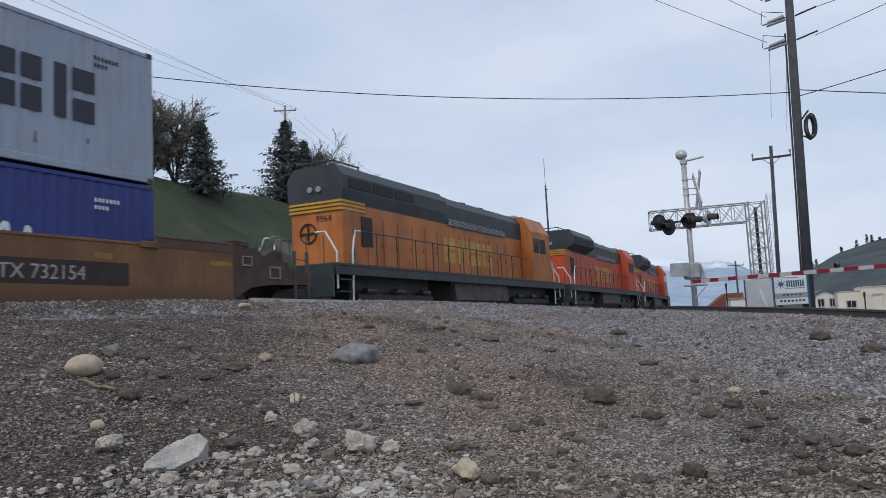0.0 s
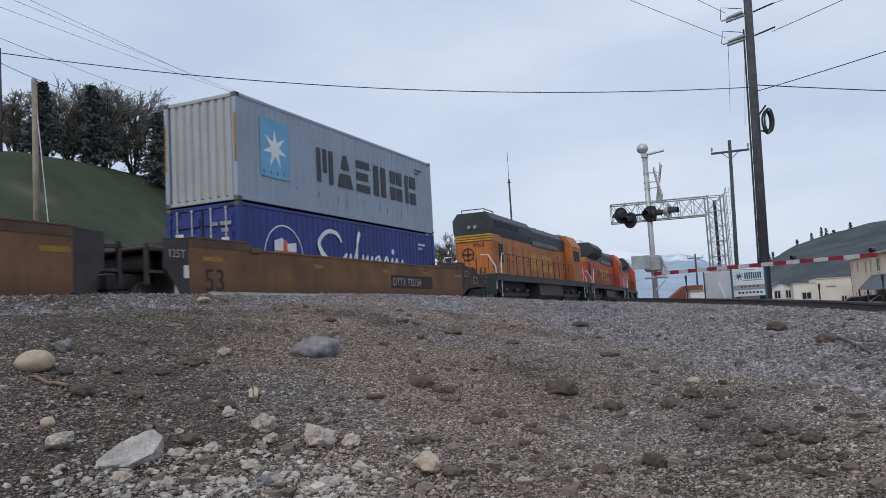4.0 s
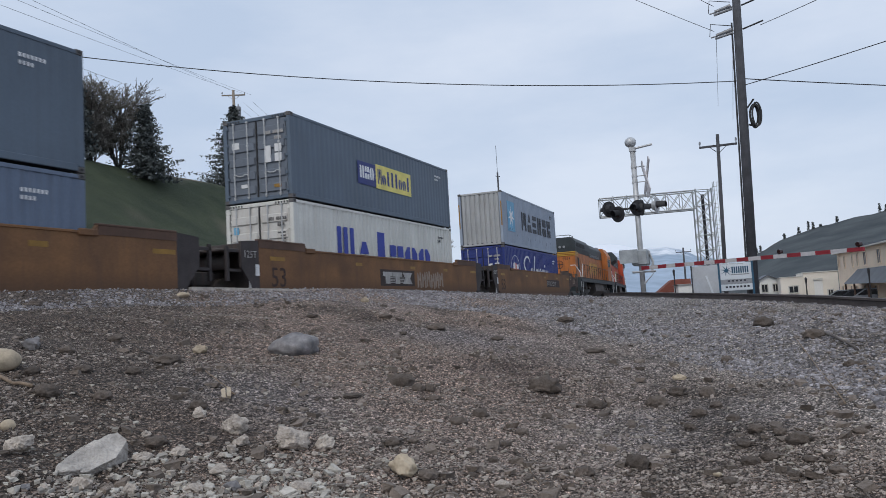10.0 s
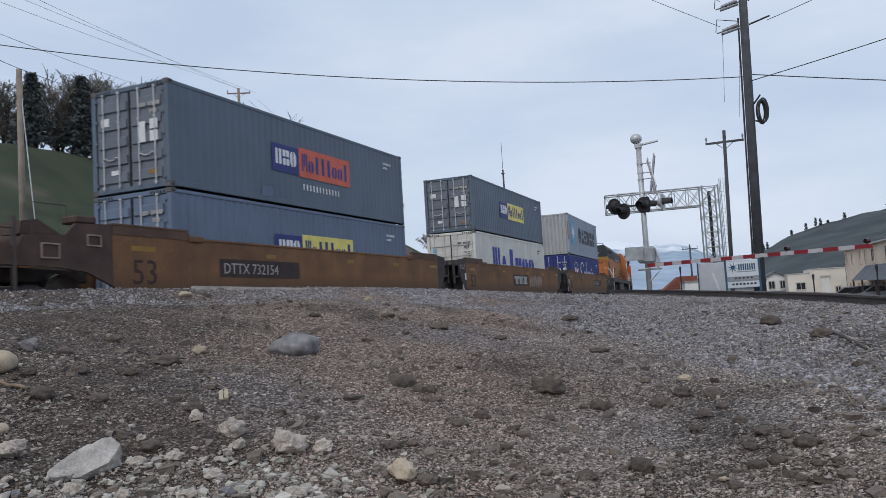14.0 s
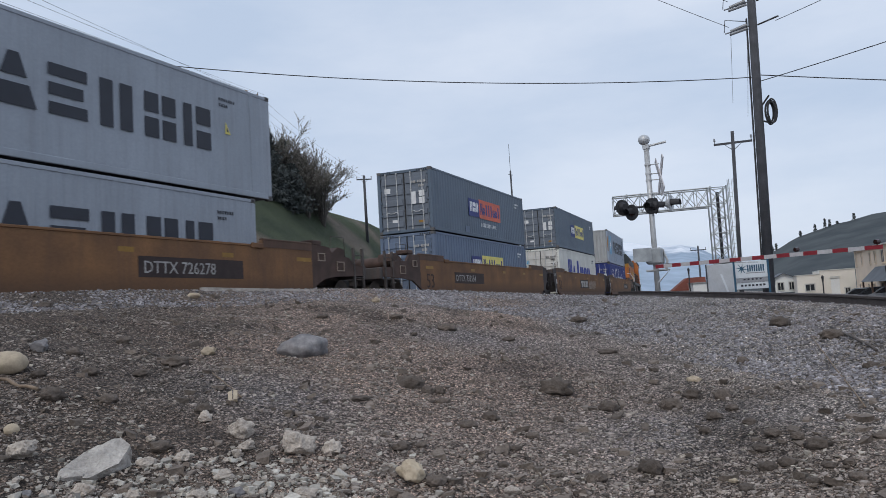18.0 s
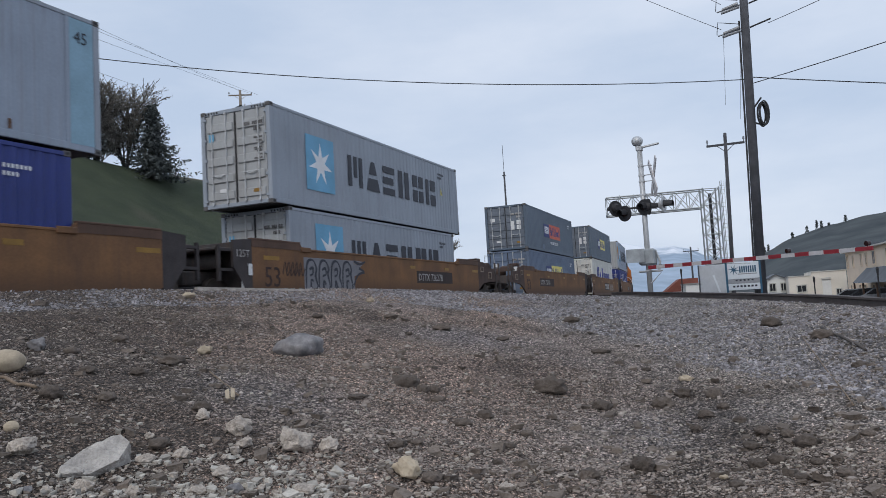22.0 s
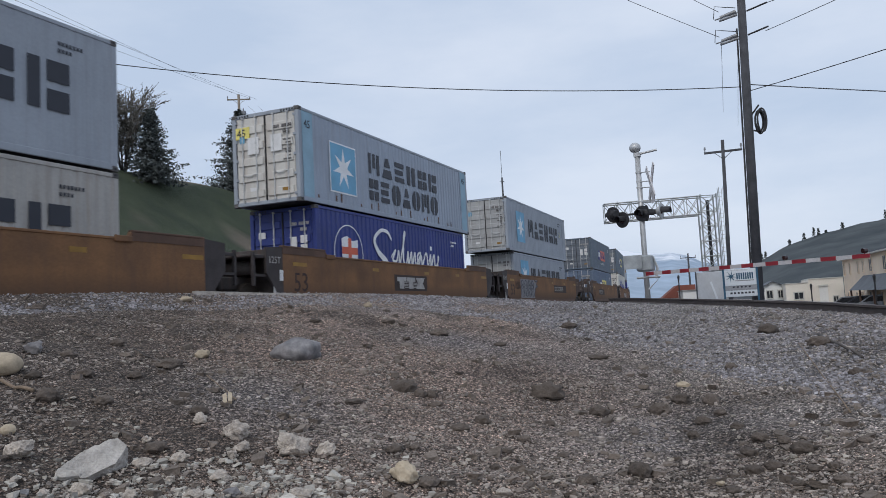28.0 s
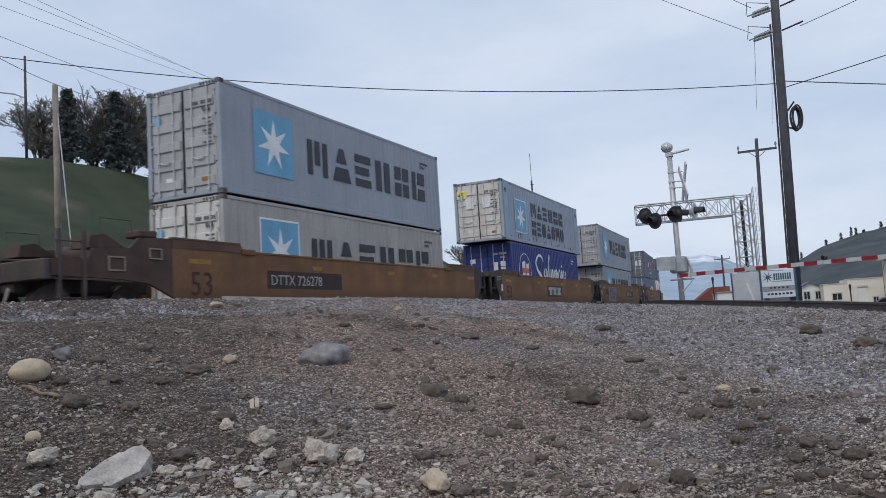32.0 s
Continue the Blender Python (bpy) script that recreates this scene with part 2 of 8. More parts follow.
M["loco_black"] = mat("soot_black_loco_paint", (0.040, 0.050, 0.056), 0.55, 0, 0.3, 1.2, 20, 0.15, 0.003)
M["loco_yellow"] = mat("yellow_stripe_paint", (0.52, 0.29, 0.045), 0.5, 0, 0.2, 1.5, 20, 0.1)
M["loco_grey"] = mat("grey_radiator_mesh", (0.30, 0.31, 0.33), 0.6, 0.2, 0.2, 2, 30, 0.15)
M["glass_dark"] = mat("dark_cab_glass", (0.01, 0.012, 0.015), 0.08, 0, 0.1, spec=0.6)
M["galv"] = mat("galvanised_steel", (0.40, 0.42, 0.43), 0.45, 0.7, 0.2, 3, 30, 0.12)
M["alum"] = mat("silver_painted_steel", (0.50, 0.51, 0.52), 0.45, 0.35, 0.15, 3, 30, 0.1)
M["black_paint"] = mat("matt_black_signal_paint", (0.032, 0.032, 0.036), 0.6, 0, 0.2)
M["lens"] = mat("dark_red_signal_lens", (0.03, 0.010, 0.010), 0.2, 0, 0.2, spec=0.6)
M["gate_red"] = mat("red_reflective_sheeting", (0.30, 0.03, 0.042), 0.5, 0, 0.15, 3, 30, 0.1)
M["gate_white"] = mat("white_reflective_sheeting", (0.58, 0.56, 0.57), 0.5, 0, 0.12, 3, 30, 0.1)
M["pole_wood"] = mat("creosoted_pole_wood", (0.076, 0.078, 0.088), 0.85, 0, 0.3, 3, 30, 0.2, 0.03)
M["pole_grey"] = mat("sun_bleached_pole_wood", (0.26, 0.22, 0.18), 0.85, 0, 0.25, 3, 30, 0.2, 0.03)
M["cable"] = mat("black_cable_sheath", (0.035, 0.036, 0.04), 0.6)
M["insulator"] = mat("grey_porcelain", (0.23, 0.24, 0.26), 0.3, 0, 0.1, spec=0.5)
M["ballast"] = mat("grey_ballast", (0.297, 0.282, 0.293), 0.9, 0, 0.3, 3, 60, 0.25, 0.05, island=0.55)
M["chips"] = mat("pale_limestone_chips", (0.40, 0.36, 0.31), 0.9, 0, 0.2, 6, 60, 0.15, 0.05, island=0.35)
M["white_chips"] = mat("white_limestone_chips", (0.45, 0.42, 0.375), 0.9, 0, 0.2, 6, 60, 0.15, 0.05, island=0.3)
M["pebble"] = mat("brown_grey_gravel", (0.302, 0.26, 0.23), 0.9, 0, 0.3, 5, 60, 0.2, 0.04, island=0.6)
M["clod"] = mat("dark_earth_clod", (0.132, 0.108, 0.092), 0.95, 0, 0.3, 8, 60, 0.25, 0.06, rnd=0.25)
M["clod_small"] = mat("small_earth_clods", (0.179, 0.147, 0.124), 0.95, 0, 0.3, 8, 60, 0.25, 0.06, island=0.35)
M["stone_white"] = mat("chalky_white_limestone", (0.53, 0.465, 0.407), 0.9, 0, 0.3, 14, 70, 0.22, 0.09, rnd=0.12)
M["stone_tan"] = mat("smooth_tan_cobble", (0.46, 0.38, 0.28), 0.75, 0, 0.2, 9, 60, 0.12, 0.02, rnd=0.1)
M["stone_grey"] = mat("blue_grey_boulder", (0.25, 0.235, 0.235), 0.7, 0, 0.3, 9, 50, 0.15, 0.03, col2=(0.13, 0.128, 0.135))
M["stone_slab"] = mat("flat_pale_grey_slab", (0.42, 0.39, 0.36), 0.85, 0, 0.3, 11, 60, 0.2, 0.08)
M["stick"] = mat("weathered_stick", (0.24, 0.18, 0.13), 0.85, 0, 0.25, 12, 60, 0.2, 0.03)
M["bark"] = mat("dark_bark", (0.11, 0.097, 0.09), 0.9, 0, 0.3, 5, 40, 0.2, 0.04)
M["twig"] = mat("pale_budding_twigs", (0.20, 0.185, 0.165), 0.9, 0, 0.3, 2, 40, 0.2, island=0.3)
M["needles"] = mat("dark_fir_needles", (0.112, 0.126, 0.126), 0.9, 0, 0.35, 0.6, 10, 0.2, spec=0.1, island=0.28)
M["stucco"] = mat("cream_stucco", (0.877, 0.72, 0.561), 0.85, 0, 0.1, 0.5, 12, 0.06)
M["stucco_pale"] = mat("pale_beige_stucco", (0.76, 0.71, 0.63), 0.85, 0, 0.12, 0.4, 12, 0.06)
M["white_wall"] = mat("white_clapboard", (0.76, 0.76, 0.74), 0.8, 0, 0.1, 0.5, 12, 0.06)
M["pale_blue"] = mat("pale_blue_siding", (0.42, 0.50, 0.58), 0.8, 0, 0.1, 0.5, 12, 0.06)
M["brick_roof"] = mat("terracotta_roof", (0.22, 0.075, 0.055), 0.85, 0, 0.2, 0.8, 15, 0.15)
M["slate_roof"] = mat("dark_green_grey_roof", (0.125, 0.14, 0.16), 0.8, 0, 0.2, 0.8, 15, 0.1)
M["dark_window"] = mat("dark_window_glass", (0.02, 0.024, 0.03), 0.35, 0, 0.2, spec=0.25)
M["trim"] = mat("pale_window_trim", (0.55, 0.54, 0.5), 0.7, 0, 0.1)
M["brown_trim"] = mat("dark_brown_timber_trim", (0.09, 0.055, 0.04), 0.8, 0, 0.2)
M["sign_white"] = mat("white_sign_face", (0.66, 0.70, 0.74), 0.5, 0, 0.06, 1, 20, 0.04)
M["sign_blue"] = mat("teal_blue_sign_ink", (0.03, 0.10, 0.17), 0.5, 0, 0.1)
M["panel_grey"] = mat("milky_panel_sheet", (0.50, 0.52, 0.55), 0.5, 0, 0.12, 2, 20, 0.06)
M["car_silver"] = mat("silver_car_paint", (0.30, 0.31, 0.33), 0.3, 0.5, 0.1)
M["car_dark"] = mat("dark_car_paint", (0.03, 0.032, 0.04), 0.3, 0.2, 0.1)
M["asphalt"] = mat("worn_asphalt", (0.055, 0.055, 0.058), 0.9, 0, 0.2, 0.4, 30, 0.2, 0.02)
M["tie"] = mat("creosoted_timber_tie", (0.06, 0.048, 0.04), 0.9, 0, 0.3, 3, 30, 0.2, 0.03)
M["peak"] = mat("blue_hazed_mountain", (0.20, 0.27, 0.38), 0.95, 0, 0.2, 0.002, 0.02, 0.1, col2=(0.30, 0.36, 0.45))
M["concrete"] = mat("grey_concrete", (0.33, 0.32, 0.31), 0.9, 0, 0.2, 2, 30, 0.12, 0.02)

# ---- mesh helpers ----


def part(name, bm, material, parent=None, label="", smooth=False):
    """Links a bmesh as one mesh object, under a thing or a part where given."""
    me = bpy.data.meshes.new(name)
    bm.to_mesh(me)
    bm.free()
    if smooth:
        for p in me.polygons:
            p.use_smooth = True
    me.materials.append(material)
    ob = new(name, me)
    if parent is not None:
        ob.parent = parent
    if label:
        ob["label"] = label
    return ob


def thing(name, label, category, m=None, group="", kind=""):
    ob = new(name)
    ob.empty_display_size = 0.2
    if m is not None:
        ob.matrix_world = m
    return tagged(ob, label, category, group, kind)


def box(bm, x0, x1, y0, y1, z0, z1, bevel=0.0):
    v = [bm.verts.new(p) for p in itertools.product((x0, x1), (y0, y1), (z0, z1))]
    f = [bm.faces.new([v[i] for i in q]) for q in ((0, 1, 3, 2), (4, 6, 7, 5), (0, 4, 5, 1), (2, 3, 7, 6), (0, 2, 6, 4), (1, 5, 7, 3))]
    if bevel:
        bmesh.ops.bevel(bm, geom=list({e for g in f for e in g.edges}), offset=bevel, segments=1, affect="EDGES")
    return v


def boxed(name, material, parent, *dims, bevel=0.0, label=""):
    bm = bmesh.new()
    box(bm, *dims, bevel=bevel)
    return part(name, bm, material, parent, label)


def tube(bm, a, b, r, n=8, r2=None, cap=True):
    """A straight round bar from a to b."""
    a, b = Vector(a), Vector(b)
    w = (b - a).normalized()
    s = w.orthogonal().normalized()
    u = w.cross(s)
    r2 = r if r2 is None else r2
    rings = []
    for p, q in ((a, r), (b, r2)):
        rings.append([bm.verts.new(p + (s * math.cos(6.2832 * i / n) + u * math.sin(6.2832 * i / n)) * q) for i in range(n)])
    for i in range(n):
        bm.faces.new((rings[0][i], rings[0][(i + 1) % n], rings[1][(i + 1) % n], rings[1][i]))
    if cap:
        bm.faces.new(rings[0][::-1])
        bm.faces.new(rings[1])


def bent(bm, pts, r, n=6):
    """A round bar swept through points, as one skin."""
    pts = [Vector(p) for p in pts]
    rings, s = [], None
    for i, p in enumerate(pts):
        w = (pts[min(i + 1, len(pts) - 1)] - pts[max(i - 1, 0)]).normalized()
        s = w.orthogonal().normalized() if s is None else (s - w * s.dot(w)).normalized()
        u = w.cross(s)
        rings.append([bm.verts.new(p + (s * math.cos(6.2832 * k / n) + u * math.sin(6.2832 * k / n)) * r) for k in range(n)])
    for a, b in zip(rings, rings[1:]):
        for k in range(n):
            bm.faces.new((a[k], a[(k + 1) % n], b[(k + 1) % n], b[k]))
    bm.faces.new(rings[0][::-1])
    bm.faces.new(rings[-1])


def prism(bm, outline, axis, a, b):
    """Pushes a flat outline of (s, t) pairs from a to b along an axis; the pairs fill the other two axes in order."""
    def at(p, d):
        s, t = p
        return {"x": (d, s, t), "y": (s, d, t), "z": (s, t, d)}[axis]
    lo, hi = [bm.verts.new(at(p, a)) for p in outline], [bm.verts.new(at(p, b)) for p in outline]
    n = len(outline)
    faces = [bm.faces.new(lo), bm.faces.new(hi[::-1])]
    for i in range(n):
        faces.append(bm.faces.new((lo[i], hi[i], hi[(i + 1) % n], lo[(i + 1) % n])))
    bmesh.ops.recalc_face_normals(bm, faces=faces)


def lump(bm, size, seed=0, rough=0.25, sub=2, squash=(1, 1, 1), freq=1.6):
    """An uneven stone about the origin."""
    made = bmesh.ops.create_icosphere(bm, subdivisions=sub, radius=1)
    off = Vector((seed * 3.7, seed * 1.3, seed * 2.1))
    for v in made["verts"]:
        k = 1 + rough * noise.noise(v.co * freq + off) + rough * 0.5 * noise.noise(v.co * freq * 2.7 + off)
        v.co = Vector((v.co.x * size[0], v.co.y * size[1], v.co.z * size[2])) * k


def polar(az, r, z=0.0):
    return Vector((r * math.cos(radians(az)), r * math.sin(radians(az)), z))


def ease(t):
    t = max(0.0, min(1.0, t))
    return t * t * (3 - 2 * t)


def table(x, xs, ys):
    return float(np.interp(x, xs, ys))


# ---- the railway's line ----
RAIL_Z, GRADE, TRACK_Y = 1.85, -0.0092, 14.286
Place = namedtuple("Place", "x y z turn")


def bend(u):
    """Curvature of the line at u metres past the point abreast of the camera."""
    return 0.000545 + 2 * 1.2e-5 * max(-20.0, min(u, 80.0))


LINE = {}
_x, _y, _a = 0.0, TRACK_Y, 0.0
for _i in range(0, 700):
    LINE[_i] = (_x, _y, _a)
    _a2 = _a + bend(_i * 0.5 + 0.25) * 0.5
    _x, _y, _a = _x + 0.5 * math.cos((_a + _a2) / 2), _y + 0.5 * math.sin((_a + _a2) / 2), _a2
_x, _y, _a = 0.0, TRACK_Y, 0.0
for _i in range(0, -400, -1):
    LINE[_i] = (_x, _y, _a)
    _a2 = _a - bend(_i * 0.5 - 0.25) * 0.5
    _x, _y, _a = _x - 0.5 * math.cos((_a + _a2) / 2), _y - 0.5 * math.sin((_a + _a2) / 2), _a2


def on_line(u):
    i = math.floor(u * 2)
    f = u * 2 - i
    p, q = LINE[i], LINE[i + 1]
    return Place(*[p[j] * (1 - f) + q[j] * f for j in (0, 1)], RAIL_Z + GRADE * u, p[2] * (1 - f) + q[2] * f)


def riding(u, half=7.0, z=0.0):
    """The pose of a vehicle whose trucks stand half a length before and behind u."""
    a, b, c = on_line(u + half), on_line(u - half), on_line(u)
    turn = math.atan2(a.y - b.y, a.x - b.x)
    mid = Vector(((a.x + b.x) / 2, (a.y + b.y) / 2, c.z))
    m = Matrix.Translation(mid) @ Matrix.Rotation(turn, 4, "Z") @ Matrix.Rotation(-math.atan(GRADE), 4, "Y")
    return m @ Matrix.Translation((0, 0, z))


def gone(t):
    """How far the train has run at t seconds."""
    return -0.561 + 4.2144 * t - 0.034158 * t * t + 0.00053726 * t ** 3


MOVING = []  # thing, place along the train, height over the rail, half the truck distance


def train_thing(ob, q, z=0.0, half=7.0):
    ob.matrix_world = riding(q, half, z)
    MOVING.append((ob, q, z, half))
    return ob


# ---- ground ----
CREST_AZ = (-40, -20, -12, -4.4, 0.8, 8, 15.8, 24, 32, 40, 47.5, 54, 62, 80)
CREST_SLOPE = (-0.09, -0.065, -0.048, -0.034, -0.022, -0.010, 0.002, 0.016, 0.028, 0.035, 0.041, 0.044, 0.045, 0.042)
CREST_R = (7, 8.5, 9.6, 11, 13, 16, 16.6, 15.6, 14.6, 13.8, 13, 12.2, 11.8, 11.5)
HILL_AZ = (10, 18, 22, 25, 28.1, 30.3, 33.6, 36.5, 40.6, 45.9, 49.5, 53.5, 62, 80)
HILL_SLOPE = (-0.01, 0.0, 0.02, 0.05, 0.080, 0.103, 0.123, 0.147, 0.164, 0.183, 0.197, 0.208, 0.21, 0.2)
HILL_R = (150, 140, 125, 112, 102, 94, 84, 76, 68, 60, 56, 53, 50, 48)
EYE = 1.6


def line_gap(x, y):
    """Signed distance from the track's middle, to its left, and how far along."""
    u = x
    for _ in range(3):
        p = on_line(max(-190, min(340, u)))
        u += (x - p.x) * math.cos(p.turn) + (y - p.y) * math.sin(p.turn)
        u = max(-190, min(340, u))
    p = on_line(u)
    return -(x - p.x) * math.sin(p.turn) + (y - p.y) * math.cos(p.turn), u


def ground_z(x, y):
    r, az = math.hypot(x, y), math.degrees(math.atan2(y, x))
    # the plain of the town and valley
    plain = 0.9 - 0.022 * min(r, 65)
    if az > 100 or az < -60:
        return 0.0 if r < 25 else plain * ease((r - 25) / 60)
    rc, sl = table(az, CREST_AZ, CREST_R), table(az, CREST_AZ, CREST_SLOPE)
    zc = EYE + sl * rc
    side = ease((az + 60) / 20) * ease((100 - az) / 20)
    s = r / rc
    if s <= 1:
        f = max(0.0, (s - 0.06) / 0.94)
        f = f + 0.05 * math.sin(math.pi * f) ** 2
        z = zc * min(1.0, f)
        lumpy = noise.noise(Vector((x * 0.55, y * 0.55, 3))) * 0.07 + noise.noise(Vector((x * 1.7, y * 1.7, 8))) * 0.045 + noise.noise(Vector((x * 5, y * 5, 2))) * 0.026 + noise.noise(Vector((x * 13, y * 13, 6))) * 0.013
        z += lumpy * min(1, 3 * (1 - s) + 0.25) * ease((r - 1.5) / 2)
        return z * side
    gap, u = line_gap(x, y)
    rail = RAIL_Z + GRADE * u
    bed = rail - 0.28
    back = plain
    near = -gap
    if gap > 0:  # the hill behind the railway
        hr, hz = table(az, HILL_AZ, HILL_R), EYE + table(az, HILL_AZ, HILL_SLOPE) * table(az, HILL_AZ, HILL_R)
        r0 = r - gap * 0.9 + 5
        f = (r - r0) / max(5.0, hr - r0)
        if gap > 6:
            rise = f if f < 1 else 1 + 0.15 * (1 - math.exp(-(f - 1) * 3))
            back = bed - 0.6 + (hz - bed + 0.6) * (rise ** 0.9 if rise < 1 else rise)
            back += 0.5 * noise.noise(Vector((x * 0.07, y * 0.07, 1))) * min(1, f) * (1 - math.exp(-abs(f - 1) * 6))
            fade = ease((r - hr * 1.8) / (hr * 2))
            back = back * (1 - fade) + (plain + 6) * fade
        else:
            back = bed - 0.6
    off = abs(gap)
    z = bed if off < 2.2 else bed + (back - bed) * ease((off - 2.2) / 2.5) if gap > 0 else bed + (back - bed) * ease((off - 2.2) / 9.0)
    blend = ease((r - rc) / 2.0)
    z = (zc - 0.03 * (r - rc)) * (1 - blend) + min(z, zc + 0.02 * (r - rc) if near > 0 else 1e9) * blend
    return z * side + plain * (1 - side)


def ground_material():
    m = mat("stony_earth", (0.51, 0.376, 0.304), 0.95, 0, 0.3, 0.6, 45, 0.25, 0.0, col2=(0.335, 0.25, 0.206))
    n, k = m.node_tree.nodes, m.node_tree.links
    b = n["Principled BSDF"]
    base = b.inputs["Base Color"].links[0].from_socket
    co = n.new("ShaderNodeTexCoord")
    sep = n.new("ShaderNodeAttribute")
    sep.attribute_name = "cover"
    cs = n.new("ShaderNodeSeparateColor")
    k.new(sep.outputs["Color"], cs.inputs[0])

    def layer(below, dark, light, scale, fac):
        nz = n.new("ShaderNodeTexNoise")
        nz.inputs["Scale"].default_value, nz.inputs["Detail"].default_value = scale, 6
        k.new(co.outputs["Object"], nz.inputs["Vector"])
        rp = n.new("ShaderNodeMapRange")
        rp.inputs["From Min"].default_value, rp.inputs["From Max"].default_value = 0.35, 0.65
        k.new(nz.outputs["Fac"], rp.inputs["Value"])
        cm = n.new("ShaderNodeMix")
        cm.data_type = "RGBA"
        cm.inputs["A"].default_value, cm.inputs["B"].default_value = (*dark, 1), (*light, 1)
        k.new(rp.outputs[0], cm.inputs["Factor"])
        top = n.new("ShaderNodeMix")
        top.data_type = "RGBA"
        k.new(below, top.inputs["A"])
        k.new(cm.outputs["Result"], top.inputs["B"])
        k.new(fac, top.inputs["Factor"])
        return top.outputs["Result"]

    out = layer(base, (0.27, 0.257, 0.27), (0.50, 0.48, 0.495), 14, cs.outputs[0])     # grey gravel
    out = layer(out, (0.034, 0.048, 0.027), (0.058, 0.074, 0.040), 0.35, cs.outputs[1])  # spring grass
    out = layer(out, (0.47, 0.42, 0.38), (0.64, 0.575, 0.525), 5, cs.outputs[2])     # pale sand
    out = layer(out, (0.11, 0.084, 0.068), (0.17, 0.132, 0.105), 3, sep.outputs["Alpha"])     # dark brown soil
    # pebbles: cells of two sizes vary the tone and stand proud; shade painted between them
    height = None
    for scale, lo, hi in ((82.0, 0.22, 1.78), (33.0, 0.55, 1.45)):
        vo = n.new("ShaderNodeTexVoronoi")
        vo.inputs["Scale"].default_value = scale
        k.new(co.outputs["Object"], vo.inputs["Vector"])
        sc = n.new("ShaderNodeSeparateColor")
        k.new(vo.outputs["Color"], sc.inputs[0])
        rg = n.new("ShaderNodeMapRange")
        rg.inputs["To Min"].default_value, rg.inputs["To Max"].default_value = lo, hi
        k.new(sc.outputs[0], rg.inputs["Value"])
        # darkens the colour towards cell edges, as contact shade between pebbles
        gap_shade = n.new("ShaderNodeMapRange")
        gap_shade.inputs["From Min"].default_value, gap_shade.inputs["From Max"].default_value = 0.3, 0.62
        gap_shade.inputs["To Min"].default_value, gap_shade.inputs["To Max"].default_value = 1.14, 0.45
        k.new(vo.outputs["Distance"], gap_shade.inputs["Value"])
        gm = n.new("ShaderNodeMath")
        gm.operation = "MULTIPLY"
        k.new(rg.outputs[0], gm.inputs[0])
        k.new(gap_shade.outputs[0], gm.inputs[1])
        # grass is not pebbled
        fl = n.new("ShaderNodeMix")
        fl.inputs["B"].default_value = 1.0
        k.new(gm.outputs[0], fl.inputs["A"])
        k.new(cs.outputs[1], fl.inputs["Factor"])
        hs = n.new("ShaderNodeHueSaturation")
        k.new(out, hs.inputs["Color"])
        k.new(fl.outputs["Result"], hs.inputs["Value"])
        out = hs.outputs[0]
        bp = n.new("ShaderNodeBump")
        bp.invert = True
        bp.inputs["Strength"].default_value, bp.inputs["Distance"].default_value = 1.0, 0.9 / scale
        k.new(vo.outputs["Distance"], bp.inputs["Height"])
        if height is not None:
            k.new(height, bp.inputs["Normal"])
        height = bp.outputs[0]
    k.new(height, b.inputs["Normal"])
    k.new(out, b.inputs["Base Color"])
    return m


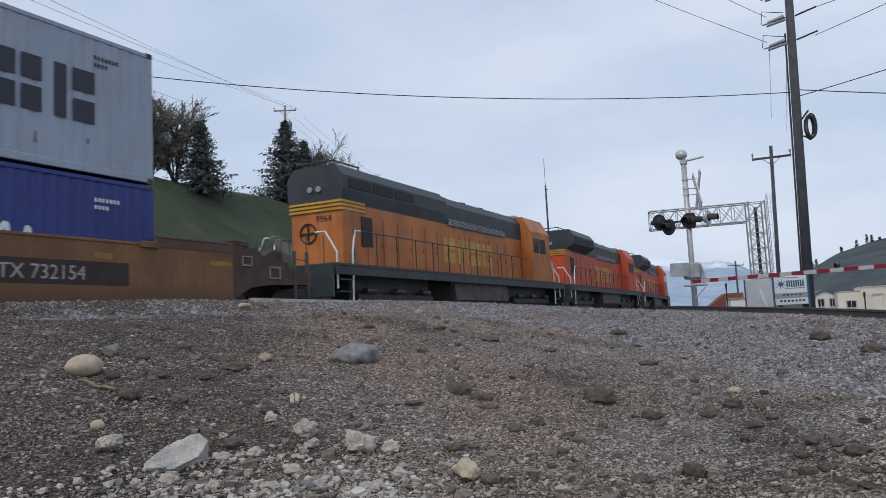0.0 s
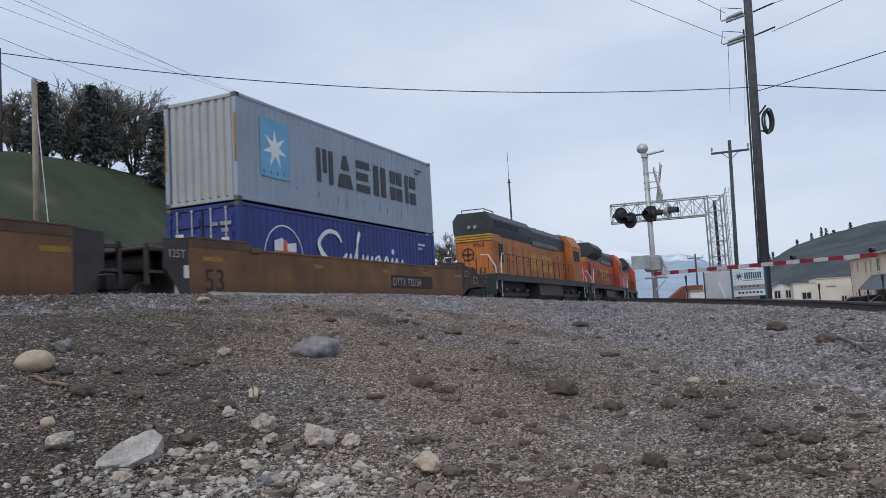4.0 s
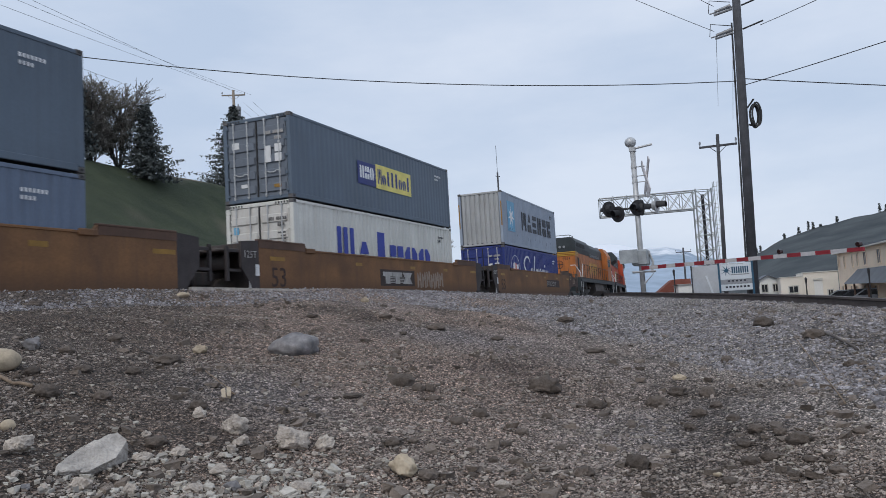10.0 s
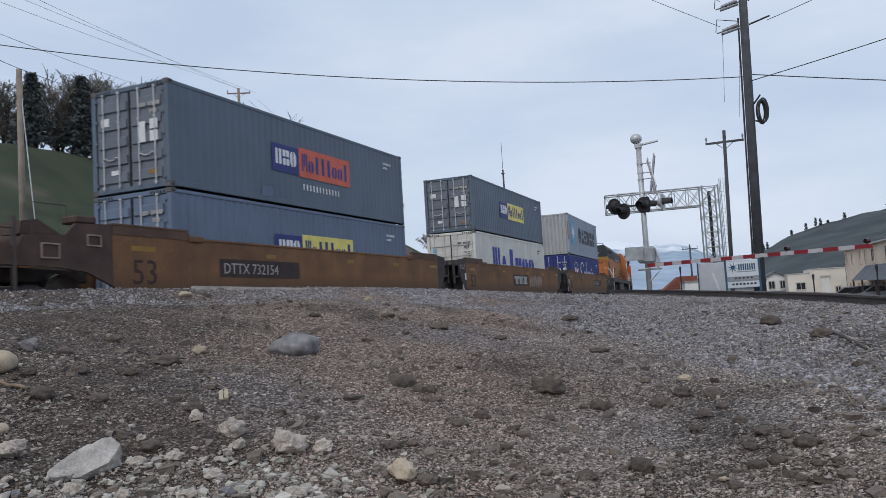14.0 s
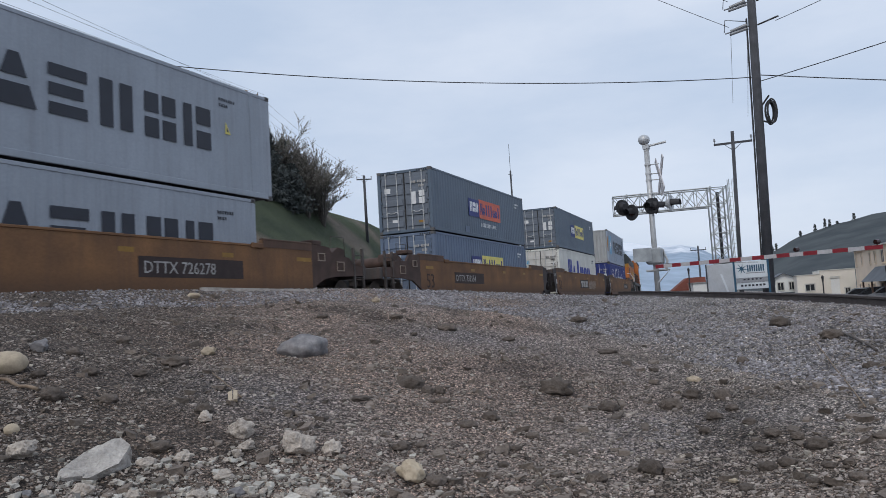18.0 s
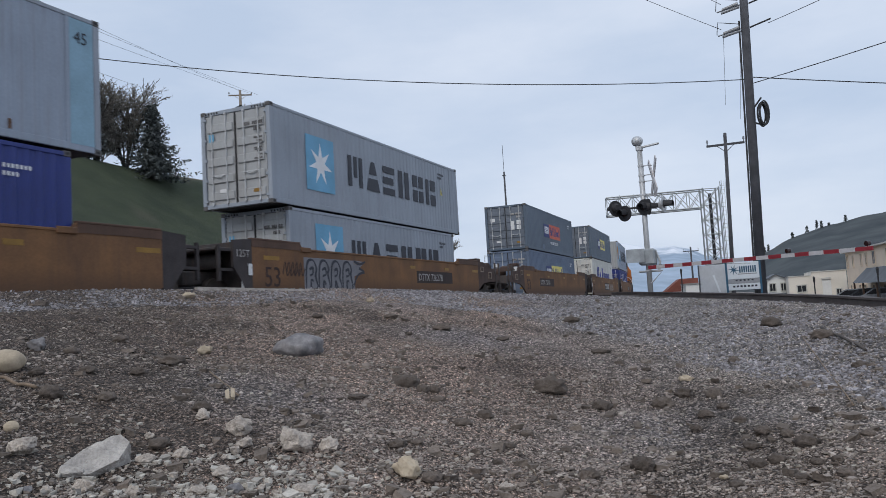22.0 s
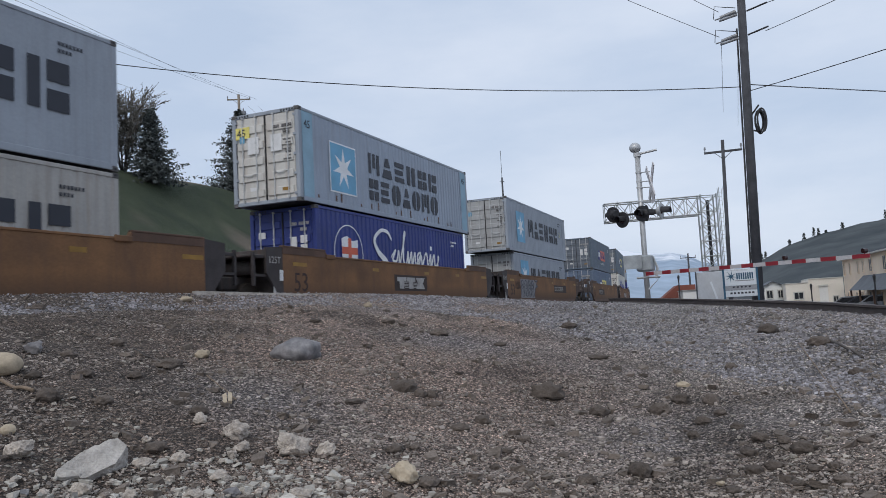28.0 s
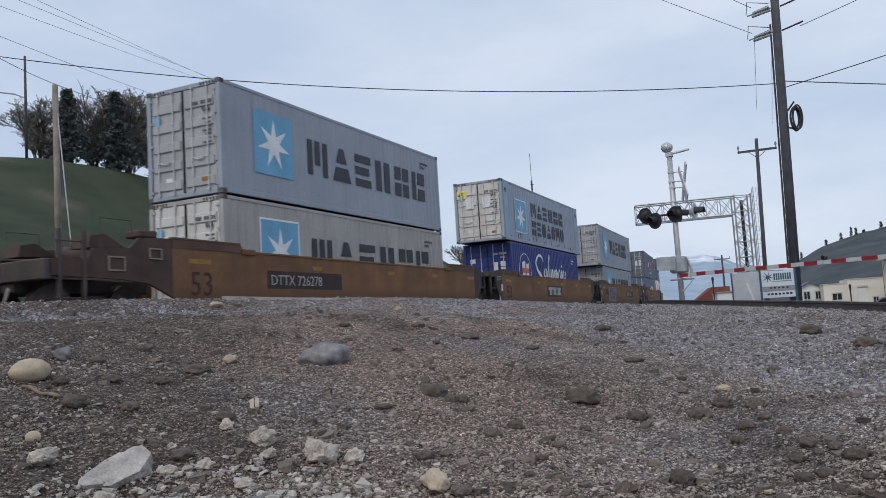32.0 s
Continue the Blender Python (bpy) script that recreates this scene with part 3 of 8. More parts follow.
def build_ground():
    azs = np.concatenate([np.arange(-180, -40, 4.0), np.arange(-40, -9, 1.0), np.arange(-9, 60, 0.28), np.arange(60, 90, 1.0), np.arange(90, 180, 5.0)])
    rs = np.concatenate([[0.6, 1.2, 2.0, 2.8], np.geomspace(3.2, 19, 150), np.geomspace(19.5, 170, 70), np.geomspace(180, 4500, 16)])
    verts, cover, faces = [(0, 0, 0)], [(0, 0, 0, 0)], []
    for r in rs:
        for az in azs:
            x, y = r * math.cos(radians(az)), r * math.sin(radians(az))
            z = ground_z(x, y)
            verts.append((x, y, z))
            rc = table(az, CREST_AZ, CREST_R)
            s = r / rc
            grey = ease((s - table(az, (12, 28), (0.5, 0.85))) / 0.25) * table(az, (22, 34), (0.75, 0.4)) + 0.35 * ease((24 - az) / 20)
            blot = noise.noise(Vector((x * 0.5, y * 0.5, 5)))
            grey = max(0, min(1, grey + 0.9 * blot * (0.2 < s < 1.05)))
            gap, u = line_gap(x, y) if r > 10 else (-9, 0)
            grass = ease((gap - 5) / 3) if gap > 0 else 0.0
            if gap < 0 and s > 1.2:
                grass = 0.3 * ease((r - 30) / 40)
            if r > 300:
                grass = 0.8
            sand = ease((20 - az) / 16) * ease((s - 0.34) / 0.25) * (0.75 + 0.5 * blot) * (s < 1.1) + 0.18 * max(0, noise.noise(Vector((x * 0.3, y * 0.3, 9))))
            dark_soil = 0.85 * ease((az - 32) / 18) * ease((1.12 - s) / 0.15) + 1.7 * max(0, noise.noise(Vector((x * 0.9, y * 0.9, 21))) - 0.12) * (s < 0.95) + 0.9 * max(0, noise.noise(Vector((x * 2.1, y * 2.1, 27))) - 0.15) * (s < 0.97)
            dark_soil += 0.22 * ease((0.48 - s) / 0.15) * ease((16 - az) / 10) + 0.5 * math.exp(-((s - 0.40) / 0.055) ** 2) * ease((11 - az) / 4)
            if grass > 0.5 and gap > 8 and r < 130:
                # low brown brush in drifts over the lower hill
                brush = ease((noise.noise(Vector((x * 0.16, y * 0.16, 33))) - 0.12) / 0.25) * ease((60 - gap) / 25)
                grass *= 1 - 0.4 * brush
                dark_soil = max(dark_soil, 0.7 * brush)
            cover.append((grey * (1 - grass), grass, max(0, min(0.95, sand)) * (1 - grass), max(0, min(0.85, dark_soil)) * (1 - grass)))
    n = len(azs)
    for j in range(n):
        faces.append((0, 1 + j, 1 + (j + 1) % n))
    for i in range(len(rs) - 1):
        o = 1 + i * n
        for j in range(n):
            faces.append((o + j, o + n + j, o + n + (j + 1) % n, o + (j + 1) % n))
    me = bpy.data.meshes.new("ground")
    me.from_pydata(verts, [], faces)
    col = me.color_attributes.new("cover", "FLOAT_COLOR", "POINT")
    col.data.foreach_set("color", np.array(cover, dtype=np.float32).ravel())
    for p in me.polygons:
        p.use_smooth = True
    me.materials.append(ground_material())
    tagged(new("ground", me), "stony brown earth bank with gravel rising to the railway and a grassy hill", "ground", kind="structure")


build_ground()

# ---- containers ----
SIDE = -1.219


def plate(name, material, parent, x0, x1, z0, z1, lift=0.004, label="", y=SIDE):
    """A thin painted panel on the near side of a vehicle."""
    return boxed(name, material, parent, x0, x1, y - lift, y + 0.004 - lift, z0, z1, label=label)


def bar(x0, x1, z0, z1):
    return [(x0, z0), (x1, z0), (x1, z1), (x0, z1)]


# plain open shapes: upright bars, level bars, a wedge, a notched block
BLOCKS = {
    "v": [bar(0, 0.24, 0, 1), bar(0.38, 0.62, 0.3, 1), bar(0.76, 1, 0, 1)],
    "a": [[(0, 0), (1, 0), (0.84, 0.42), (0.16, 0.42)], [(0.21, 0.56), (0.79, 0.56), (0.62, 1), (0.38, 1)]],
    "e": [bar(0, 0.95, 0, 0.24), bar(0, 0.85, 0.38, 0.62), bar(0, 0.95, 0.76, 1)],
    "r": [bar(0, 0.36, 0, 1), bar(0.56, 0.92, 0, 1)],
    "s": [bar(0, 0.44, 0, 0.44), bar(0.56, 1, 0, 0.44), bar(0, 0.44, 0.56, 1), bar(0.56, 1, 0.56, 1)],
    "k": [bar(0, 0.28, 0, 1), bar(0.44, 0.96, 0, 0.42), bar(0.44, 0.96, 0.58, 1)],
    "o": [[(0.22, 0), (0.42, 0), (0.42, 1), (0.22, 1), (0, 0.75), (0, 0.25)], [(0.58, 0), (0.78, 0), (1, 0.25), (1, 0.75), (0.78, 1), (0.58, 1)]],
    "i": [bar(0.25, 0.75, 0, 1)],
}


def word_blocks(name, material, parent, x0, x1, z0, z1, shapes, lift, label, gap=0.2, y=SIDE, low="", low_to=0.6):
    """A row of plain solid blocks, one a mark; those named in low stand only part of the height."""
    n = len(shapes)
    w = (x1 - x0) / (n + (n - 1) * gap)
    for i, s in enumerate(shapes):
        a = x0 + i * w * (1 + gap)
        h = (z1 - z0) * (low_to if low and low[i] == "1" else 1)
        bm = bmesh.new()
        for k, shape in enumerate(BLOCKS[s]):
            prism(bm, [(a + p * w, z0 + q * h) for p, q in shape], "y", y - lift - 0.0003 * k, y - lift + 0.004)
        part(name, bm, material, parent, label)


def star(name, material, parent, cx, cz, r, lift, y=SIDE):
    bm = bmesh.new()
    pts = []
    for i in range(14):
        a = math.pi / 2 + i * math.pi / 7
        q = r if i % 2 == 0 else r * 0.36
        pts.append((cx + q * math.cos(a), cz + q * math.sin(a)))
    prism(bm, pts, "y", y - lift, y - lift + 0.004)
    return part(name, bm, material, parent)


def ribbon(name, material, parent, pts, wide, lift, y=SIDE, label=""):
    """A painted stroke through (x, z, width factor) points."""
    bm = bmesh.new()
    for k in range(len(pts) - 1):
        (ax, az_, aw), (bx, bz, bw) = pts[k], pts[k + 1]
        d = Vector((bx - ax, bz - az_))
        if d.length < 1e-6:
            continue
        s = Vector((-d.y, d.x)).normalized() * wide / 2
        e = d.normalized() * wide * 0.12
        prism(bm, [(ax + s.x * aw - e.x, az_ + s.y * aw - e.y), (bx + s.x * bw + e.x, bz + s.y * bw + e.y),
                   (bx - s.x * bw + e.x, bz - s.y * bw + e.y), (ax - s.x * aw - e.x, az_ - s.y * aw - e.y)], "y",
              y - lift - 0.0003 * (k % 3), y - lift + 0.004)
    return part(name, bm, material, parent, label)


def curve_points(ctrl, n=8):
    """A smooth path through control points (Catmull-Rom)."""
    out = []
    c = [ctrl[0], *ctrl, ctrl[-1]]
    for i in range(1, len(c) - 2):
        for k in range(n):
            t = k / n
            out.append(tuple(0.5 * ((2 * c[i][j]) + (-c[i - 1][j] + c[i + 1][j]) * t + (2 * c[i - 1][j] - 5 * c[i][j] + 4 * c[i + 1][j] - c[i + 2][j]) * t * t
                                    + (-c[i - 1][j] + 3 * c[i][j] - 3 * c[i + 1][j] + c[i + 2][j]) * t ** 3) for j in range(3)))
    out.append(ctrl[-1])
    return out


def corrugated(length, z0, z1, y, out, depth, pitch=0.278):
    """One side wall: trapezoid ribs pressed inwards, as a sheet with thickness."""
    bm = bmesh.new()
    n = int(length / pitch)
    step = length / n
    xs, ds = [], []
    for i in range(n):
        a = -length / 2 + i * step
        for f, d in ((0.0, 0), (0.26, 0), (0.42, 1), (0.74, 1), (0.9, 0)):
            xs.append(a + f * step)
            ds.append(d)
    xs.append(length / 2)
    ds.append(0)
    for zz0, zz1 in ((z0, z1),):
        lo, hi = [], []
        for x, d in zip(xs, ds):
            yy = y - out * (d * depth)
            lo.append(bm.verts.new((x, yy, zz0)))
            hi.append(bm.verts.new((x, yy, zz1)))
        for i in range(len(xs) - 1):
            q = (lo[i], lo[i + 1], hi[i + 1], hi[i])
            bm.faces.new(q if out < 0 else q[::-1])
    back = [bm.verts.new((x, y - out * 0.06, z)) for x, z in ((-length / 2, z0), (length / 2, z0), (length / 2, z1), (-length / 2, z1))]
    bm.faces.new(back[::-1] if out < 0 else back)
    return bm



def container(label, length, height, wall, door_mat, post, depth=0.03, ribbed_end=False, over=0.0):
    """A steel box about its middle, base at z = 0, doors at the trailing end. over: length beyond the 40 ft posts at either end."""
    c = thing("shipping_container", label, "container", group="containers on the train")
    h, w, l2 = height, 1.219, length / 2
    p2 = l2 - over
    for s in (-1, 1):
        bm = corrugated(length - 0.3 if not over else length - 0.3, 0.17, h - 0.1, s * (w - 0.012), s, depth)
        part("side_wall", bm, M[wall], c)
        bm = bmesh.new()
        box(bm, -l2 + 0.16, l2 - 0.16, s * w - 0.03 * (s > 0) - 0.03 * (s < 0) * 0, s * w + 0.03 * (s < 0), h - 0.11, h - 0.02, 0.01)
        part("top_rail", bm, M[post], c)
        bm = bmesh.new()
        box(bm, -l2 + 0.16, l2 - 0.16, min(s * w, s * (w - 0.05)), max(s * w, s * (w - 0.05)), 0.03, 0.18, 0.012)
        part("bottom_rail", bm, M[wall], c)
        for e in (-1, 1):
            bm = bmesh.new()
            x0, x1 = sorted((e * l2, e * (l2 - 0.16)))
            y0, y1 = sorted((s * w, s * (w - 0.14)))
            box(bm, x0, x1, y0, y1, 0.12, h - 0.12, 0.012)
            part("corner_post", bm, M[post], c)
            for z0 in (0.0, h - 0.118):
                bm = bmesh.new()
                xc0, xc1 = sorted((e * (l2 + 0.003), e * (l2 - 0.178)))
                yc0, yc1 = sorted((s * (w + 0.003), s * (w - 0.162)))
                box(bm, xc0, xc1, yc0, yc1, z0, z0 + 0.118, 0.01)
                casting = part("corner_casting", bm, M["castings"], c)
                bm = bmesh.new()
                xo = e * (l2 - 0.09)
                prism(bm, [(xo + 0.045 * math.cos(a), z0 + 0.059 + 0.03 * math.sin(a)) for a in np.linspace(0, 6.28, 9)[:-1]], "y", s * (w + 0.001), s * (w + 0.006))
                part("lifting_hole", bm, M["seal"], casting)
            if over:
                bm = bmesh.new()
                x0, x1 = sorted((e * (p2 - 0.08), e * (p2 + 0.02)))
                y0, y1 = sorted((s * (w - 0.03), s * (w - 0.002)))
                box(bm, x0, x1, y0, y1, 0.14, h - 0.1, 0.006)
                part("inner_post", bm, M[wall], c)
    bm = bmesh.new()
    box(bm, -l2 + 0.05, l2 - 0.05, -w + 0.03, w - 0.03, h - 0.06, h - 0.03)
    part("roof", bm, M[wall], c)
    bm = bmesh.new()
    box(bm, -l2 + 0.05, l2 - 0.05, -w + 0.06, w - 0.06, 0.05, 0.16)
    part("underframe", bm, M["underframe"], c)
    bm = bmesh.new()
    box(bm, l2 - 0.1, l2 - 0.04, -w + 0.1, w - 0.1, 0.1, h - 0.08)
    part("front_wall", bm, M[wall], c)
    e = -l2
    if ribbed_end:
        bm = bmesh.new()
        n = 8
        step = (2 * w - 0.28) / n
        line = []
        for i in range(n):
            y = -w + 0.14 + i * step
            line += [(e + 0.09, y + step * 0.02), (e + 0.03, y + step * 0.2), (e + 0.03, y + step * 0.72), (e + 0.09, y + step * 0.9)]
        prism(bm, line + [(e + 0.14, w - 0.14), (e + 0.14, -w + 0.14)], "z", 0.12, h - 0.1)
        part("ribbed_end_wall", bm, M[door_mat], c)
        for zz in (0.02, h - 0.12):
            boxed("end_rail", M[door_mat], c, e + 0.01, e + 0.12, -w + 0.15, w - 0.15, zz, zz + 0.1, bevel=0.01)
        for s in (-1, 1):
            y0, y1 = sorted((s * (w - 0.005), s * (w - 0.07)))
            boxed("warning_stripe", M["reflector"], c, e - 0.004, e + 0.02, y0, y1, h * 0.35, h * 0.8)
        return c
    # doors
    for s in (-1, 1):
        y0, y1 = sorted((s * 0.02, s * (w - 0.165)))
        bm = bmesh.new()
        box(bm, e + 0.03, e + 0.07, y0, y1, 0.13, h - 0.14, 0.006)
        door = part("door", bm, M[door_mat], c)
        for k in range(5):
            z = 0.2 + k * (h - 0.4) / 5
            boxed("pressed_rib", M[door_mat], door, e - 0.012, e + 0.029, y0 + 0.06, y1 - 0.06, z + 0.05, z + 0.30, bevel=0.018)
        for f in (0.28, 0.74):
            y = s * (0.012 + f * (w - 0.13))
            bm = bmesh.new()
            tube(bm, (e - 0.02, y, 0.1), (e - 0.02, y, h - 0.1), 0.02, 8)
            rod = part("lock_rod", bm, M["rod"], door)
            for z in (0.14, h * 0.31, h * 0.66, h - 0.16):
                boxed("rod_bracket", M["rod"], door, e - 0.042, e + 0.03, y - 0.03, y + 0.03, z, z + 0.045)
            bm = bmesh.new()
            hy = -s * 0.3 if f > 0.5 else s * 0.3
            bent(bm, [(e - 0.045, y, h * 0.33), (e - 0.055, y + hy * 0.3, h * 0.335), (e - 0.05, y + hy * 0.6, h * 0.315), (e - 0.05, y + hy, h * 0.318)], 0.016, 6)
            part("door_handle", bm, M["rod"], door)
        for k in range(5):
            z = 0.25 + k * (h - 0.5) / 4
            bm = bmesh.new()
            y0, y1 = sorted((s * (w - 0.10), s * (w - 0.2)))
            box(bm, e - 0.01, e + 0.03, y0, y1, z - 0.04, z + 0.04, 0.006)
            part("hinge", bm, M[post], c)
    boxed("door_seal", M["seal"], c, e + 0.05, e + 0.065, -w + 0.13, w - 0.13, 0.12, h - 0.12)
    boxed("centre_seal", M["seal"], c, e - 0.006, e + 0.045, -0.019, 0.019, 0.13, h - 0.14)
    for zz in (0.02, h - 0.13):
        boxed("door_header" if zz > 1 else "door_sill", M[post], c, e + 0.005, e + 0.14, -w + 0.15, w - 0.15, zz, zz + 0.115, bevel=0.01)
    # stencilled marks on the right-hand door: rows of small bars, and white data panels on the dark boxes
    dark = wall in ("c_slate", "c_blue2", "c_blue")
    ink = M["stencil_white" if dark else "castings"]
    for y0, n, z in ((0.10 - w, 0, 0), (-0.30, 4, h - 0.60), (-0.62, 6, h - 0.60), (-0.66, 4, h - 0.78)):
        for k in range(n):
            boxed("stencil_mark", ink, c, e - 0.022, e - 0.013, y0 - k * 0.062 - 0.045, y0 - k * 0.062, z, z + 0.1)
    if dark:
        for y0, y1, z0, z1 in ((-0.52, -0.33, h - 1.45, h - 0.95), (-0.90, -0.66, h - 1.16, h - 0.92), (-0.90, -0.66, h - 1.45, h - 1.2), (0.62, 0.88, h - 0.92, h - 0.72)):
            boxed("data_panel", M["sticker"], c, e - 0.023, e - 0.013, y0, y1, z0, z1)
    else:
        for k in range(7):
            boxed("data_mark", ink, c, e - 0.022, e - 0.013, -0.94, -0.66 - 0.1 * (k % 3), h - 1.0 - 0.1 * k, h - 0.955 - 0.1 * k)
        boxed("door_badge", M["sky_blue"], c, e - 0.023, e - 0.013, 0.74, 0.92, h - 0.92, h - 0.70)
    for s in (-1, 1):
        for k in range(5):
            y = s * (w - 0.2 - 0.1 * k)
            boxed("header_stripe", M["seal"], c, e - 0.003, e + 0.004, y - 0.025, y + 0.025, h - 0.11, h - 0.045)
    boxed("decal", M["sticker"], c, e - 0.023, e - 0.013, 0.35, 0.58, 0.45, 0.56)
    boxed("tape_mark", M["reflector"], c, e - 0.023, e - 0.013, -0.85, -0.6, 0.36, 0.46)
    return c


def side_codes(c, l2, h, material):
    """Small unreadable code rows near the leading end."""
    for k, n in enumerate((7, 4)):
        for j in range(n):
            plate("code_mark", M[material], c, l2 - 1.5 + j * 0.09, l2 - 1.5 + j * 0.09 + 0.05, h - 0.52 - k * 0.15, h - 0.44 - k * 0.15, 0.005)


def grey_logo(c, h, x0, x1, n, z_top, z_bot, lift=0.006, rows=1, square=(-5.0, -3.4), sq_z=(0.55, 2.35), border=False):
    if border:
        plate("logo_border", M["logo_white"], c, square[0] - 0.05, square[1] + 0.05, max(0.05, h - sq_z[1] - 0.05), h - sq_z[0] + 0.05, 0.004)
    plate("logo_square", M["sky_blue"], c, square[0], square[1], max(0.06, h - sq_z[1]), h - sq_z[0], 0.007)
    star("logo_star", M["logo_white"], c, sum(square) / 2, h - sum(sq_z) / 2, (square[1] - square[0]) * 0.42, 0.010)
    dz = (z_bot - z_top) / rows
    for k in range(rows):
        top = z_top + k * dz + (0.08 if k else 0)
        word_blocks("painted_lettering", M["ink"], c, x0, x1, h - (z_top + (k + 1) * dz - (0.1 if rows > 1 and k == 0 else 0)), h - top, ("vaersk", "seoaovo")[k], lift, "dark painted lettering", gap=0.28)


def warning_triangle(c, x, z):
    bm = bmesh.new()
    prism(bm, [(x, z), (x + 0.2, z), (x + 0.02, z + 0.3)], "y", SIDE - 0.009, SIDE - 0.004)
    part("warning_triangle", bm, M["logo_yellow"], c, "yellow warning triangle")
    bm = bmesh.new()
    prism(bm, [(x + 0.05, z + 0.05), (x + 0.13, z + 0.05), (x + 0.055, z + 0.18)], "y", SIDE - 0.011, SIDE - 0.008)
    part("triangle_ink", bm, M["ink"], c)


def script_logo(c, h):
    """White ring with a flag and a flowing script stroke on the blue boxes."""
    ring = [( -4.15 + 0.92 * math.cos(a), h - 1.42 + 0.92 * math.sin(a), 1) for a in np.linspace(0, 6.2832, 40)]
    ribbon("logo_ring", M["logo_white"], c, ring, 0.035, 0.006)
    flag = [(-4.6, h - 0.95), (-4.25, h - 0.85), (-3.95, h - 1.0), (-3.55, h - 0.95), (-3.6, h - 1.75), (-3.95, h - 1.8), (-4.25, h - 1.65), (-4.6, h - 1.75)]
    bm = bmesh.new()
    prism(bm, flag, "y", SIDE - 0.006, SIDE - 0.002)
    part("logo_flag", bm, M["logo_white"], c)
    bm = bmesh.new()
    box(bm, -4.6, -3.58, SIDE - 0.010, SIDE - 0.006, h - 1.45, h - 1.22)
    box(bm, -4.2, -4.0, SIDE - 0.0102, SIDE - 0.006, h - 1.75, h - 0.92)
    part("flag_cross", bm, M["logo_red"], c)
    s = [(-1.05, -0.75, 0.7), (-1.35, -0.5, 1), (-1.9, -0.5, 1), (-2.35, -0.85, 1.2), (-2.1, -1.25, 1.6), (-1.5, -1.6, 1.8), (-1.3, -2.0, 1.5), (-1.75, -2.25, 1), (-2.2, -2.1, 0.7)]
    ribbon("script_stroke", M["logo_white"], c, curve_points([(x, h + z, w) for x, z, w in s]), 0.13, 0.006)
    low, mid, tall = -1.72, -1.22, -0.55
    s2 = [(-1.15, -1.5, 0.5), (-0.75, mid, 0.8), (-1.0, low + 0.15, 1.1), (-0.7, low + 0.1, 0.9), (-0.5, mid, 0.8), (-0.45, low, 1.1), (-0.2, -1.2, 0.7), (0.12, tall, 0.8), (0.0, tall - 0.05, 1.0),
          (-0.12, -1.5, 1.2), (0.1, low, 0.8), (0.3, mid, 1.0), (0.32, low, 1.2), (0.6, mid, 0.8), (0.64, low, 1.2), (0.92, mid, 0.8), (0.98, low, 1.1), (1.45, mid, 0.7), (1.15, mid - 0.1, 1.0), (1.2, low, 0.9),
          (1.5, mid - 0.1, 0.9), (1.55, low, 1.1), (1.9, mid, 0.9), (2.05, mid - 0.1, 1.1), (2.1, low, 0.9), (2.4, mid, 0.8), (2.4, low, 1.2), (2.75, mid, 0.9), (2.82, low, 1.1), (3.2, -1.4, 0.7), (3.15, mid - 0.05, 0.7), (3.05, low, 0.8)]
    ribbon("script_stroke", M["logo_white"], c, curve_points([(x, h + z + 0.1, w) for x, z, w in s2], 6), 0.1, 0.006)
    dot = bmesh.new()
    prism(dot, [(2.45 + 0.1 * math.cos(a), h - 0.88 + 0.1 * math.sin(a)) for a in np.linspace(0, 6.2832, 11)[:-1]], "y", SIDE - 0.008, SIDE - 0.002)
    part("script_dot", dot, M["logo_white"], c)


def duo_logo(c, h, second, ink, lift=0.006):
    plate("logo_panel", M["logo_navy"], c, -2.08, -0.76, h - 1.64, h - 0.84, lift)
    plate("logo_panel", M[second], c, -0.75, 2.18, h - 1.66, h - 0.78, lift)
    word_blocks("painted_lettering", M["logo_white"], c, -1.92, -0.9, h - 1.42, h - 0.98, "rso", lift + 0.004, "", gap=0.15)
    word_blocks("painted_lettering", M[ink], c, -0.6, 2.05, h - 1.48, h - 0.94, "voiiiooi", lift + 0.004, "", gap=0.15, low="01000110", low_to=0.68)


H8, H9 = 2.591, 2.896
BASE = 0.40  # the well's floor over the rail
stacks = []

# first stack
lo = container("royal blue steel container with a flowing white script mark", 12.192, H8, "c_blue", "c_blue", "c_blue", 0.025)
script_logo(lo, H8)
side_codes(lo, 6.1, H8, "logo_white")
hi = container("grey container with a light blue star square and ribbed end", 12.192, H9, "c_grey", "c_grey_lit", "c_grey", 0.016, ribbed_end=True)
grey_logo(hi, H9, -2.3, 4.65, 6, 0.82, 1.88, square=(-5.1, -3.75), sq_z=(0.45, 2.1))
side_codes(hi, 6.1, H9, "ink")
for k in range(4):
    plate("rust_scuff", M["castings"], hi, -4.98 + k * 0.31, -4.94 + k * 0.31, H9 - 2.02, H9 - 1.9, 0.012)
for k in range(9):
    plate("rust_scuff", M["castings"], hi, -3.4 + k * 0.93 + 0.2 * (k % 3), -3.37 + k * 0.93 + 0.2 * (k % 3), H9 - 2.3 - 0.06 * (k % 4), H9 - 2.18 - 0.03 * (k % 4), 0.006)
stacks.append((6.096, lo, H8, hi, 0.06))
